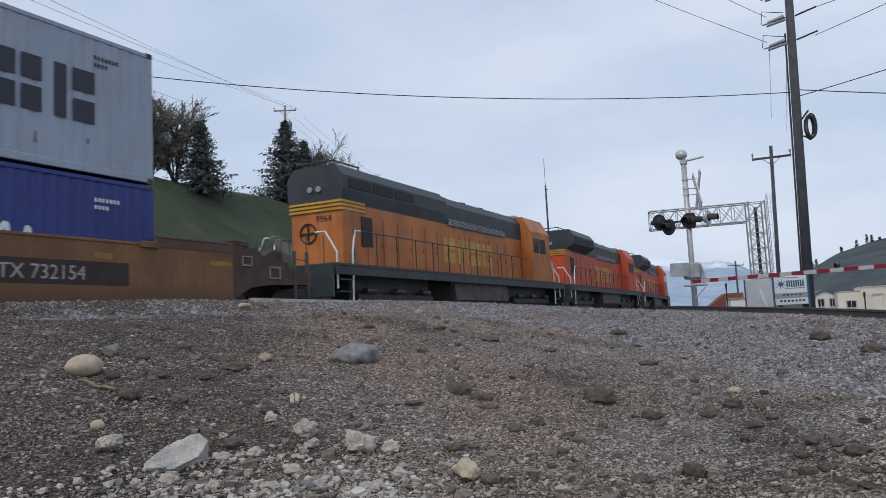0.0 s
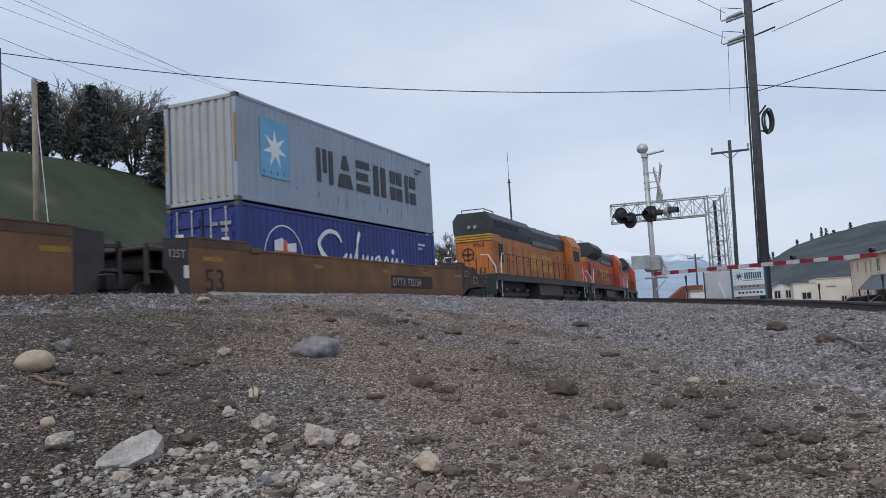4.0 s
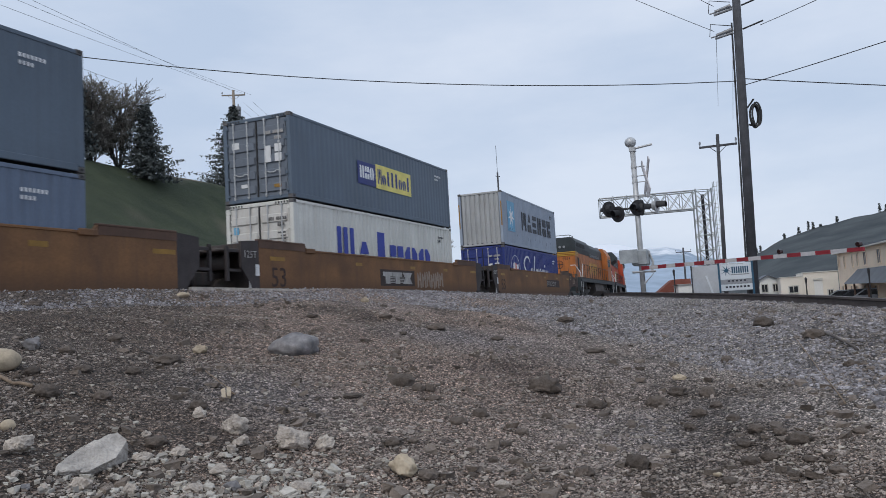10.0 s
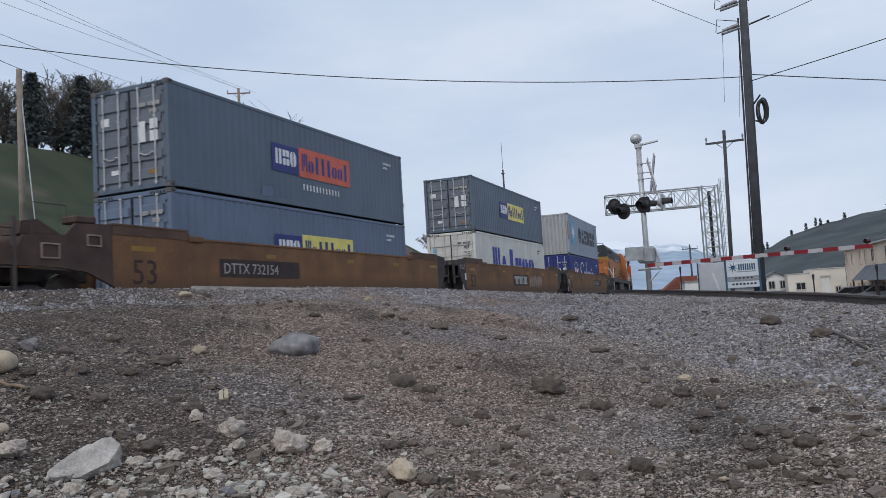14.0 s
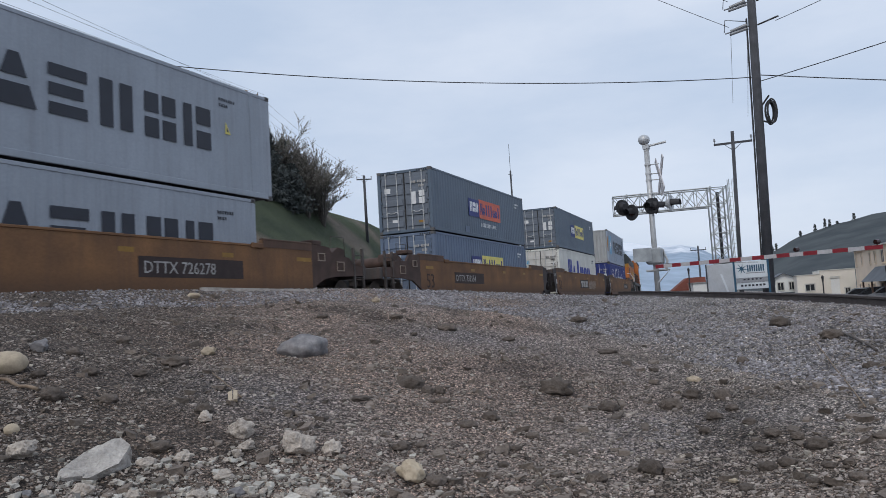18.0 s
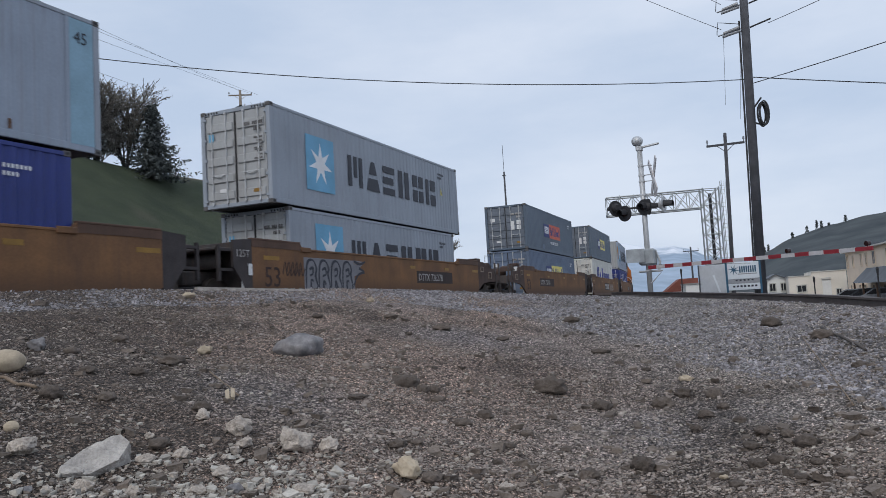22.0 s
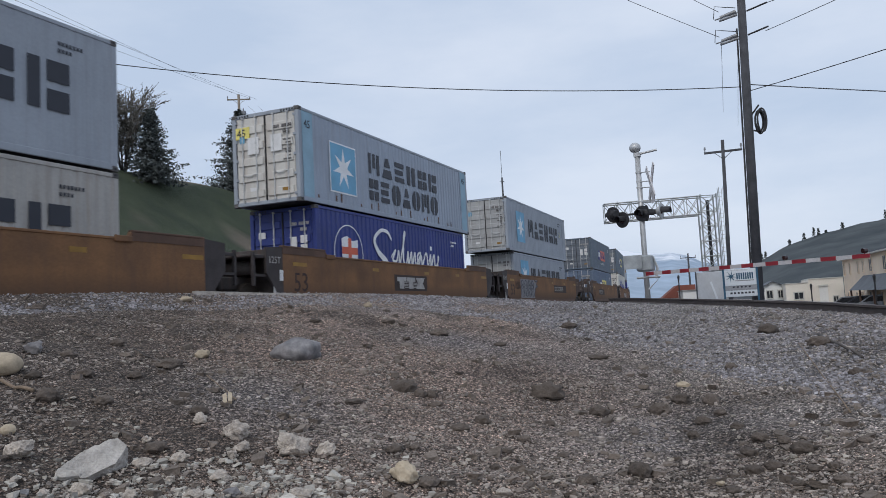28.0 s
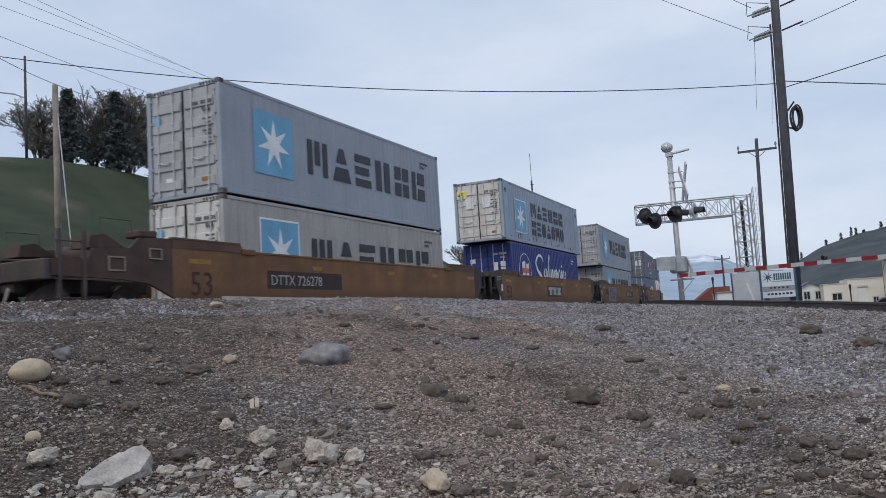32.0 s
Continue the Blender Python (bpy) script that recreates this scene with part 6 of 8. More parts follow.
for b in (0.0, 1.1):
    for z in (LOW, TOP):
        bm = bmesh.new()
        tube(bm, dp * b + Vector((0, 0, z)), ac * alen + dp * b + Vector((0, 0, z - 0.12)), 0.055, 8)
        part("arm_chord", bm, M["galv"], cant)
    n = 7
    for i in range(n):
        a0, a1 = alen * i / n, alen * (i + 1) / n
        bm = bmesh.new()
        tube(bm, ac * a0 + dp * b + Vector((0, 0, LOW)), ac * a1 + dp * b + Vector((0, 0, TOP - 0.1)), 0.025, 6)
        tube(bm, ac * a0 + dp * b + Vector((0, 0, TOP)), ac * a1 + dp * b + Vector((0, 0, LOW - 0.1)), 0.025, 6)
        tube(bm, ac * a1 + dp * b + Vector((0, 0, LOW - 0.05)), ac * a1 + dp * b + Vector((0, 0, TOP - 0.1)), 0.028, 6)
        part("arm_brace", bm, M["galv"], cant)
bm = bmesh.new()
for z in (LOW, TOP):
    tube(bm, ac * alen + Vector((0, 0, z - 0.1)), ac * alen + dp * 1.1 + Vector((0, 0, z - 0.1)), 0.04, 6)
for a in np.linspace(0.4, alen, 9):
    tube(bm, ac * float(a) + Vector((0, 0, LOW)), ac * float(a) + dp * 1.1 + Vector((0, 0, LOW)), 0.03, 6)
part("walkway_cross_bar", bm, M["galv"], cant)
bm = bmesh.new()
lp = ac * -1.45 + dp * 0.3
for k in (0, 0.45):
    tube(bm, lp + dp * k - ac * 0.3 * 0 + Vector((0, 0, tz)), lp + dp * k + Vector((0, 0, TOP + 0.6)), 0.025, 6)
    tube(bm, lp + dp * k - ac * 0.3 + Vector((0, 0, tz + 2)), lp + dp * k - ac * 0.3 + Vector((0, 0, TOP + 0.6)), 0.012, 6)
for z in np.arange(tz + 0.3, TOP + 0.5, 0.32):
    tube(bm, lp + Vector((0, 0, z)), lp + dp * 0.45 + Vector((0, 0, z)), 0.014, 5)
    tube(bm, lp + Vector((0, 0, z)), lp - ac * 0.3 + Vector((0, 0, z)), 0.012, 5)
part("caged_ladder", bm, M["galv"], cant)
bm = bmesh.new()
tube(bm, ac * -0.6 + dp * 0.5 + Vector((0, 0, tz)), ac * -0.6 + dp * 0.5 + Vector((0, 0, TOP - 0.3)), 0.12, 10)
part("cable_pipe", bm, M["black_paint"], cant)

# ---- poles and wires ----


def pole_thing(name, label, az, r, top, rad, material, base=None, lean=(0, 0)):
    p = polar(az, r)
    z = ground_z(p.x, p.y) if base is None else base
    t = thing(name, label, "utility pole", Matrix.Translation((p.x, p.y, 0)))
    bm = bmesh.new()
    tube(bm, (0, 0, z - 0.3), (lean[0], lean[1], top), rad * 1.12, 16, rad * 0.84)
    part("pole_shaft", bm, M[material], t, smooth=True)
    return t, p


def crossarm(t, z, half, az, material="pole_wood", pins=True, drop=0.0, shift=Vector((0, 0, 0))):
    """An arm square to the sight line at that azimuth, with braces and pin insulators."""
    s = Vector((math.sin(radians(az)), -math.cos(radians(az)), 0))
    bm = bmesh.new()
    a, b = shift + s * -half + Vector((0, 0, z)), shift + s * half + Vector((0, 0, z - drop))
    f = Vector((s.y, -s.x, 0)) * 0.05
    vs = [bm.verts.new(p + Vector((0, 0, d)) + f * g) for p in (a, b) for d in (-0.06, 0.06) for g in (-1, 1)]
    for q in ((0, 1, 3, 2), (4, 6, 7, 5), (0, 4, 5, 1), (2, 3, 7, 6), (0, 2, 6, 4), (1, 5, 7, 3)):
        bm.faces.new([vs[i] for i in q])
    part("crossarm", bm, M[material], t)
    bm = bmesh.new()
    tube(bm, shift + s * -half * 0.5 + Vector((0, 0, z)), shift + Vector((0, 0, z - 0.45)), 0.018, 6)
    tube(bm, shift + s * half * 0.5 + Vector((0, 0, z)), shift + Vector((0, 0, z - 0.45)), 0.018, 6)
    part("arm_brace", bm, M[material], t)
    if pins:
        for f_ in (-0.95, 0.95):
            bm = bmesh.new()
            tube(bm, shift + s * half * f_ + Vector((0, 0, z + 0.05)), shift + s * half * f_ + Vector((0, 0, z + 0.2)), 0.03, 8)
            tube(bm, shift + s * half * f_ + Vector((0, 0, z + 0.2)), shift + s * half * f_ + Vector((0, 0, z + 0.36)), 0.07, 10, 0.045)
            part("insulator", bm, M["insulator"], t)
    return s


# tall pole beyond the crossing
BIG_AZ, BIG_R = 2.57, 30.0
LEAN = -0.36
big, BIG = pole_thing("utility_pole", "tall dark timber utility pole with switch gear and a cable coil", BIG_AZ, BIG_R, 14.3, 0.162, "pole_wood", lean=(0.0, LEAN))
bs = Vector((math.sin(radians(BIG_AZ)), -math.cos(radians(BIG_AZ)), 0))


def on_pole(z):
    return Vector((0, LEAN * (z - 0.3) / 14.0, 0))


for z in (EYE + 0.3405 * BIG_R, EYE + 0.311 * BIG_R, EYE + 0.372 * BIG_R):
    ax = on_pole(z)
    bm = bmesh.new()
    tube(bm, ax + Vector((0, 0, z)), ax + bs * -0.95 + Vector((0, 0, z - 0.16)), 0.026, 8)
    tube(bm, ax + bs * -0.2 + Vector((0, 0, z + 0.03)), ax + bs * -0.76 + Vector((0, 0, z - 0.1)), 0.07, 10, 0.055)
    tube(bm, ax + bs * -0.16 + Vector((0, 0, z - 0.1)), ax + bs * -0.8 + Vector((0, 0, z - 0.22)), 0.048, 8)
    part("fused_cutout", bm, M["insulator"], big, "grey fused cutout with a curved jumper")
    bm = bmesh.new()
    bent(bm, [ax + bs * -0.2 + Vector((0, 0, z + 0.16)), ax + bs * -0.55 + Vector((0, 0, z + 0.25)), ax + bs * -0.92 + Vector((0, 0, z + 0.35)), ax + bs * -0.98 + Vector((0, 0, z - 0.12))], 0.014, 6)
    part("jumper", bm, M["cable"], big)
    bm = bmesh.new()
    tube(bm, ax + bs * 0.16 + Vector((0, 0, z - 0.03)), ax + bs * 0.87 + Vector((0, 0, z + 0.16)), 0.032, 8)
    part("strain_insulator", bm, M["black_paint"], big)
cz = EYE + 0.203 * BIG_R
cc = on_pole(cz) + bs * 0.36 + Vector((0, 0, cz))
for ring in range(5):
    bm = bmesh.new()
    rx, rz = 0.13 + 0.02 * (ring % 3), 0.37 + 0.03 * ((ring * 2) % 3)
    pts = [cc + bs * (rx * math.cos(a) + 0.02 * ring) + Vector((0, 0, rz * math.sin(a) - 0.03 * (ring % 2))) + to_cam * 0.045 * ring for a in np.linspace(0, 6.2832, 22)]
    bent(bm, pts, 0.03, 6)
    part("cable_coil", bm, M["cable"], big, "coil of black spare cable")
bm = bmesh.new()
tube(bm, on_pole(cz) + bs * 0.16 + Vector((0, 0, cz + 0.3)), on_pole(cz) + bs * 0.4 + Vector((0, 0, cz + 0.6)), 0.032, 6)
part("coil_bracket", bm, M["cable"], big)
bm = bmesh.new()
tube(bm, on_pole(cz) + bs * 0.16 + Vector((0, 0, cz - 0.3)), on_pole(cz) + bs * 0.4 + Vector((0, 0, cz - 0.4)), 0.032, 6)
part("coil_bracket", bm, M["cable"], big)
bm = bmesh.new()
bent(bm, [on_pole(z) + bs * -0.2 + Vector((0, 0, z)) for z in (11.2, 8.8, 6.2, 3.8, 0.6)], 0.032, 8)
part("riser_conduit", bm, M["cable"], big)

# second pole, nearer the signal
p2, P2 = pole_thing("utility_pole", "dark timber utility pole with a single crossarm", 4.33, 48.0, EYE + 0.186 * 48, 0.11, "pole_wood", lean=(0.02, -0.3))
crossarm(p2, EYE + 0.172 * 48, 1.05, 4.0, shift=Vector((0.02, -0.28, 0)))
p3, P3 = pole_thing("utility_pole", "distant dark utility pole with a short crossarm", 6.87, 120.0, EYE + 0.0514 * 120, 0.14, "pole_wood")
crossarm(p3, EYE + 0.0462 * 120, 1.1, 6.87)
# bleached pole with its guy on the left, and the arm pole on the hill
p4, P4 = pole_thing("utility_pole", "sun-bleached timber pole with a guy wire", 52.6, 30.0, EYE + 0.297 * 30, 0.11, "pole_grey")
bm = bmesh.new()
g0, g1 = Vector((0, 0, EYE + 0.29 * 30)), polar(51.5, 29.5) - P4
g1.z = ground_z(*polar(51.5, 29.5).xy)
tube(bm, g0, g1, 0.022, 6)
part("guy_wire", bm, M["rod"], p4, "pale guy wire with its guard")
p5, P5 = pole_thing("utility_pole", "grey timber pole with a crossarm on the hillside", 38.55, 80.0, EYE + 0.285 * 80, 0.15, "pole_grey")
crossarm(p5, EYE + 0.278 * 80, 1.15, 38.55, "pole_grey", drop=-0.1)
bm = bmesh.new()
tz5 = EYE + 0.258 * 80
s5 = Vector((math.sin(radians(38.55)), -math.cos(radians(38.55)), 0))
tube(bm, s5 * 0.42 + Vector((0, 0, tz5 - 0.55)), s5 * 0.42 + Vector((0, 0, tz5 + 0.45)), 0.26, 14)
tube(bm, s5 * 0.42 + Vector((0, 0, tz5 + 0.45)), s5 * 0.42 + Vector((0, 0, tz5 + 0.75)), 0.05, 8)
part("transformer", bm, M["insulator"], p5, "grey pole-mounted transformer can")
stub, STUB = pole_thing("utility_pole", "short pale stub post on the hillside", 39.35, 79.0, EYE + 0.178 * 79, 0.11, "pole_grey")
p6, P6 = pole_thing("utility_pole", "dark timber pole beyond the hill", 30.4, 88.0, EYE + 0.171 * 88, 0.16, "pole_wood")
crossarm(p6, EYE + 0.166 * 88, 0.85, 30.4)
p7, P7 = pole_thing("utility_pole", "small dark timber pole beyond the hill", 27.5, 105.0, EYE + 0.129 * 105, 0.17, "pole_wood")
crossarm(p7, EYE + 0.126 * 105, 0.85, 27.5)
p8, P8 = pole_thing("radio_mast", "slim dark radio mast with a whip aerial", 19.6, 70.0, EYE + 0.165 * 70, 0.09, "pole_wood")
bm = bmesh.new()
tube(bm, (0, 0, EYE + 0.165 * 70), (0, 0, EYE + 0.20 * 70), 0.02, 6)
tube(bm, (-0.25, 0.1, EYE + 0.16 * 70), (0.25, -0.1, EYE + 0.16 * 70), 0.03, 6)
part("whip_aerial", bm, M["cable"], p8)
p9, P9 = pole_thing("utility_pole", "dark pole at the top of the hill", 54.4, 54.0, EYE + 0.33 * 54, 0.08, "pole_wood")


bm = bmesh.new()
s9 = Vector((math.sin(radians(54.4)), -math.cos(radians(54.4)), 0))
za = EYE + 0.283 * 54
bent(bm, [Vector((0, 0, za - 0.15)), s9 * -0.6 + Vector((0, 0, za + 0.05)), s9 * -1.7 + Vector((0, 0, za + 0.12))], 0.04, 6)
part("lamp_arm", bm, M["galv"], p9)
bm = bmesh.new()
tube(bm, s9 * -1.6 + Vector((0, 0, za + 0.1)), s9 * -2.3 + Vector((0, 0, za + 0.1)), 0.13, 10, 0.09)
part("lamp_head", bm, M["insulator"], p9)


def wire(label, a, b, sag=0.4, r=0.016, n=14):
    bm = bmesh.new()
    pts = [Vector(a).lerp(Vector(b), t) - Vector((0, 0, 4 * sag * t * (1 - t))) for t in np.linspace(0, 1, n)]
    bent(bm, pts, r, 5)
    return tagged(part("overhead_wire", bm, M["cable"]), label, "wire", "overhead wires")


def at(az, r, slope):
    p = polar(az, r)
    return Vector((p.x, p.y, EYE + slope * r))


wire("long thin overhead cable crossing the sky", at(62, 32, 0.3307), at(2.25, 30.0, 0.2475), 0.9, 0.016, 48)
wire("overhead cable running on from the tall pole", at(1.95, 30.0, 0.2494), at(-13.07, 31, 0.1857), 0.03, 0.018, 14)
wire("overhead service cable rising from the tall pole", at(1.9, 29.8, 0.2416), at(-13.55, 28, 0.281), 0.05, 0.016, 14)
wire("overhead line from the tall pole", at(0.6, 29.9, 0.3113), at(-11.66, 28, 0.369), 0.06, 0.012, 14)
wire("overhead line from the tall pole", at(0.6, 29.9, 0.3448), at(-6.35, 28, 0.3682), 0.06, 0.012, 14)
wire("overhead line to the tall pole", at(3.6, 30.0, 0.3132), at(16.65, 31, 0.454), 0.06, 0.010, 14)
wire("overhead line to the tall pole", at(3.5, 30.0, 0.3445), at(12.42, 31, 0.4636), 0.06, 0.010, 14)
wire("thin drop wire from the tall pole", at(3.5, 29.9, 0.3056), at(3.76, 47.9, 0.2202), 0.05, 0.008, 14)
wire("thin drop wire from the tall pole", at(2.5, 29.9, 0.2866), at(2.88, 47.9, 0.2006), 0.05, 0.008, 14)
wire("thin power line running up to the hillside pole", at(55.63, 34, 0.4126), at(38.48, 80, 0.2834), 0.12, 0.009, 14)
wire("thin power line running up to the hillside pole", at(57.03, 34, 0.4096), at(37.3, 80, 0.2792), 0.12, 0.009, 14)
wire("thin power line running up to the hillside pole", at(57.23, 34, 0.3934), at(37.89, 80, 0.2813), 0.12, 0.009, 14)
wire("thin line past the bleached pole", at(55.92, 34, 0.3508), at(44.79, 60, 0.2835), 0.1, 0.01, 14)
wire("thin line from the bleached pole", at(52.36, 30, 0.2967), at(45.84, 60, 0.2666), 0.2, 0.012, 14)
wire("thin line to the bleached pole", at(52.36, 30, 0.2967), at(56.44, 26, 0.3295), 0.05, 0.01, 14)
wire("thin power line running on past the hillside pole", at(38.6, 80, 0.27), at(30.9, 88, 0.166), 0.5, 0.010)
wire("thin power line running on past the hillside pole", at(37.9, 80, 0.27), at(30.5, 88, 0.166), 0.5, 0.010)
wire("thin power line running on past the hillside pole", at(37.2, 80, 0.27), at(30.1, 88, 0.166), 0.5, 0.010)

# ---- sign board and screens by the crossing ----


def facing(az, r, turn=0.0):
    p = polar(az, r)
    return Matrix.Translation((p.x, p.y, 0)) @ Matrix.Rotation(radians(az + turn), 4, "Z")


sb = thing("sign_board", "white roadside sign board with a blue star mark", "sign", facing(3.6, 27.0, 3))
zb = ground_z(*polar(3.6, 27.0).xy)
boxed("sign_panel", M["sign_white"], sb, -0.03, 0.03, -0.49, 0.47, 1.83, 2.37, bevel=0.01)
boxed("lower_panel", M["sign_white"], sb, -0.03, 0.03, -0.49, 0.47, 1.47, 1.68, bevel=0.01)
boxed("middle_strip", M["loco_grey"], sb, -0.04, 0.02, -0.49, 0.47, 1.685, 1.825)
for y in (-0.52, 0.50):
    boxed("sign_post", M["sign_blue"], sb, -0.04, 0.04, y - 0.03, y + 0.03, zb - 0.2, 2.39)
for k in range(8):
    a = k * math.pi / 4 + 0.2
    bm = bmesh.new()
    prism(bm, [(0.27 + 0.025 * math.cos(a + 1.57), 2.13 + 0.025 * math.sin(a + 1.57)), (0.27 + 0.19 * math.cos(a), 2.13 + 0.19 * math.sin(a)), (0.27 + 0.025 * math.cos(a - 1.57), 2.13 + 0.025 * math.sin(a - 1.57))], "x", -0.034 - 0.0003 * k, -0.03)
    part("star_ray", bm, M["sign_blue"], sb)
for k in range(8):
    boxed("sign_writing", M["sign_blue"], sb, -0.036, -0.03, -0.40 + k * 0.066, -0.355 + k * 0.066, 2.03, 2.24)
boxed("writing_underline", M["loco_grey"], sb, -0.036, -0.03, -0.42, 0.15, 1.97, 2.0)
for k in range(7):
    boxed("sign_writing", M["ink"], sb, -0.036, -0.03, -0.40 + k * 0.11, -0.33 + k * 0.11, 1.56, 1.62)
for k in range(5):
    boxed("sign_writing", M["ink"], sb, -0.046, -0.04, -0.30 + k * 0.12, -0.24 + k * 0.12, 1.76, 1.81)
scr = thing("screen_panel", "pale translucent panel with a leaning white board", "panel", facing(5.58, 28.0, 3))
boxed("panel_sheet", M["panel_grey"], scr, -0.02, 0.02, -0.43, 0.41, 1.2, 2.36, bevel=0.01)
boxed("panel_post", M["pole_wood"], scr, -0.05, 0.05, 0.415, 0.455, ground_z(*polar(5.58, 27.0).xy) - 0.2, 2.38)
bm = bmesh.new()
prism(bm, [(-0.22, 1.25), (-0.29, 1.25), (-0.06, 2.02), (0.0, 2.02)], "x", -0.05, -0.022)
part("leaning_board", bm, M["sign_white"], scr)

# ---- town buildings ----


def window(parent, x, y, z, w, h, trim="trim", wall_x=0.0, name="window"):
    """A window on the wall plane x, centred at y, sill at z: frame, sill and dark pane."""
    wd = new(name)
    wd.parent = parent
    wd.matrix_local = pose(x, y, z)
    boxed("pane", M["dark_window"], wd, -0.02, 0.03, -w / 2, w / 2, 0, h)
    for a, b, c, d in ((-w / 2 - 0.09, -w / 2, -0.09, h + 0.09), (w / 2, w / 2 + 0.09, -0.09, h + 0.09), (-w / 2, w / 2, h, h + 0.09)):
        boxed("frame", M[trim], wd, -0.05, 0.02, a, b, c, d)
    boxed("sill", M[trim], wd, -0.1, 0.02, -w / 2, w / 2, -0.09, 0)
    boxed("glazing_bar", M[trim], wd, -0.035, -0.021, -0.025, 0.025, 0, h)


# cream two-storey building, its long front seen at a grazing angle; local x runs into the building, -y along the front
B1_L, B1_R = polar(-2.73, 75.0), polar(-6.4, 54.0)
fd = (B1_R - B1_L).normalized()
B1 = thing("stucco_building", "cream stucco two-storey building with a dark awning roof", "building",
           Matrix.Translation(B1_L) @ Matrix.Rotation(math.atan2(-fd.y, -fd.x) - math.pi / 2, 4, "Z"))
LEN = (B1_R - B1_L).length + 6
boxed("wall", M["stucco"], B1, 0, 9, -LEN, 0, -1.2, 3.82)
boxed("eave", M["trim"], B1, -0.35, 9.3, -LEN - 0.3, 0.35, 3.822, 3.92)
boxed("roof", M["slate_roof"], B1, -0.3, 9.2, -LEN - 0.2, 0.3, 3.922, 4.02)
bm = bmesh.new()
prism(bm, [(-1.2, 1.30), (-0.003, 1.30), (-0.003, 2.35), (-0.15, 2.35)], "y", -LEN, -9.0)
part("awning_roof", bm, M["slate_roof"], B1, "dark sloping awning roof")
for s in (0.8, 3.3, 6.6, 8.5, 11.2, 15.6, 19.5, 23.0):
    window(B1, -0.004, -s, 2.62, 0.42 if s < 10 else 0.9, 0.9, "stucco")
for s in (1.8, 3.0, 5.4, 7.4, 10.5, 14.0, 18.0):
    window(B1, -0.004, -s, 0.1, 0.7, 1.0, "stucco")
for s in (9.3, 12.5, 17.0):
    boxed("awning_post", M["brown_trim"], B1, -1.16, -1.05, -s - 0.07, -s + 0.07, -1.2, 1.36)
# low beige building
B2 = thing("low_building", "pale beige flat-roofed low building", "building", facing(-0.9, 78.0, 4))
boxed("wall", M["stucco_pale"], B2, 0, 10, -2.45, 0.4, -1.2, 2.44)
boxed("low_wing", M["stucco_pale"], B2, 0.1, 9, 0.402, 2.3, -1.2, 2.14)
boxed("parapet", M["trim"], B2, -0.06, 10, -2.5, 0.42, 2.442, 2.52)
boxed("wing_parapet", M["trim"], B2, 0.04, 9, 0.43, 2.35, 2.142, 2.2)
for y, w, h, z in ((1.25, 0.7, 0.55, 0.75), (-1.75, 0.35, 0.6, 0.2)):
    window(B2, -0.004 if y < 0.4 else 0.096, y, z, w, h)
boxed("roller_shutter", M["white_wall"], B2, -0.06, -0.01, -1.15, -0.45, 0.2, 1.75)
boxed("shutter_hood", M["trim"], B2, -0.16, -0.01, -1.2, -0.4, 1.752, 1.9)
# white gabled house
B3 = thing("gabled_house", "small white gabled house", "house", facing(1.5, 85.0, 4))
bm = bmesh.new()
prism(bm, [(-1.0, -1.2), (1.05, -1.2), (1.05, 2.0), (0.1, 2.5), (-1.0, 2.0)], "x", 0, 7)
part("wall", bm, M["white_wall"], B3)
for s in (-1, 1):
    bm = bmesh.new()
    prism(bm, [(0.1, 2.52), (s * 1.25, 1.92), (s * 1.25, 2.0), (0.1, 2.62)], "x", -0.3, 7.3)
    part("roof_slope", bm, M["slate_roof"], B3)
window(B3, -0.004, -0.55, 0.9, 0.4, 0.7)
window(B3, -0.004, 0.45, 0.9, 0.5, 0.7)
boxed("porch_roof", M["slate_roof"], B3, -1.0, -0.02, -0.9, 1.1, 0.55, 0.65)
boxed("porch_post", M["trim"], B3, -0.9, -0.8, -0.85, -0.75, -1.2, 0.55)
# terracotta-roofed shed and a white flat roof near the mast
B4 = thing("red_roofed_shed", "low shed with a terracotta red roof", "building", facing(7.7, 95.0, 4))
boxed("wall", M["white_wall"], B4, 0, 6, -1.85, 1.85, -1.2, 1.4)
bm = bmesh.new()
prism(bm, [(1.95, 1.4), (-1.95, 1.4), (-1.9, 2.86), (0.1, 2.86)], "x", -0.3, 6.3)
part("roof", bm, M["brick_roof"], B4)
B5 = thing("flat_roofed_store", "low white flat-roofed store", "building", facing(6.9, 85.0, 4))
boxed("wall", M["white_wall"], B5, 0, 8, -0.7, 0.75, -1.2, 2.1)
boxed("roof_edge", M["concrete"], B5, -0.15, 8.1, -0.8, 0.85, 2.102, 2.2)


def lamp_post(az, r, top):
    p = polar(az, r)
    t = thing("street_lamp", "black street lamp with a lantern head", "street lamp", Matrix.Translation((p.x, p.y, 0)), "street lamps in the town")
    bm = bmesh.new()
    tube(bm, (0, 0, ground_z(p.x, p.y) - 0.1), (0, 0, top - 0.5), 0.045, 8)
    part("post", bm, M["black_paint"], t)
    bm = bmesh.new()
    tube(bm, (0, 0, top - 0.5), (0, 0, top - 0.12), 0.05, 8, 0.09)
    tube(bm, (0, 0, top - 0.12), (0, 0, top), 0.1, 8, 0.03)
    part("lantern", bm, M["black_paint"], t)


lamp_post(-0.76, 62, EYE + 0.0059 * 62)
lamp_post(2.18, 66, EYE + 0.0048 * 66)
lamp_post(-4.47, 54, EYE + 0.0122 * 54)
lamp_post(7.63, 60, EYE + 0.0257 * 60)


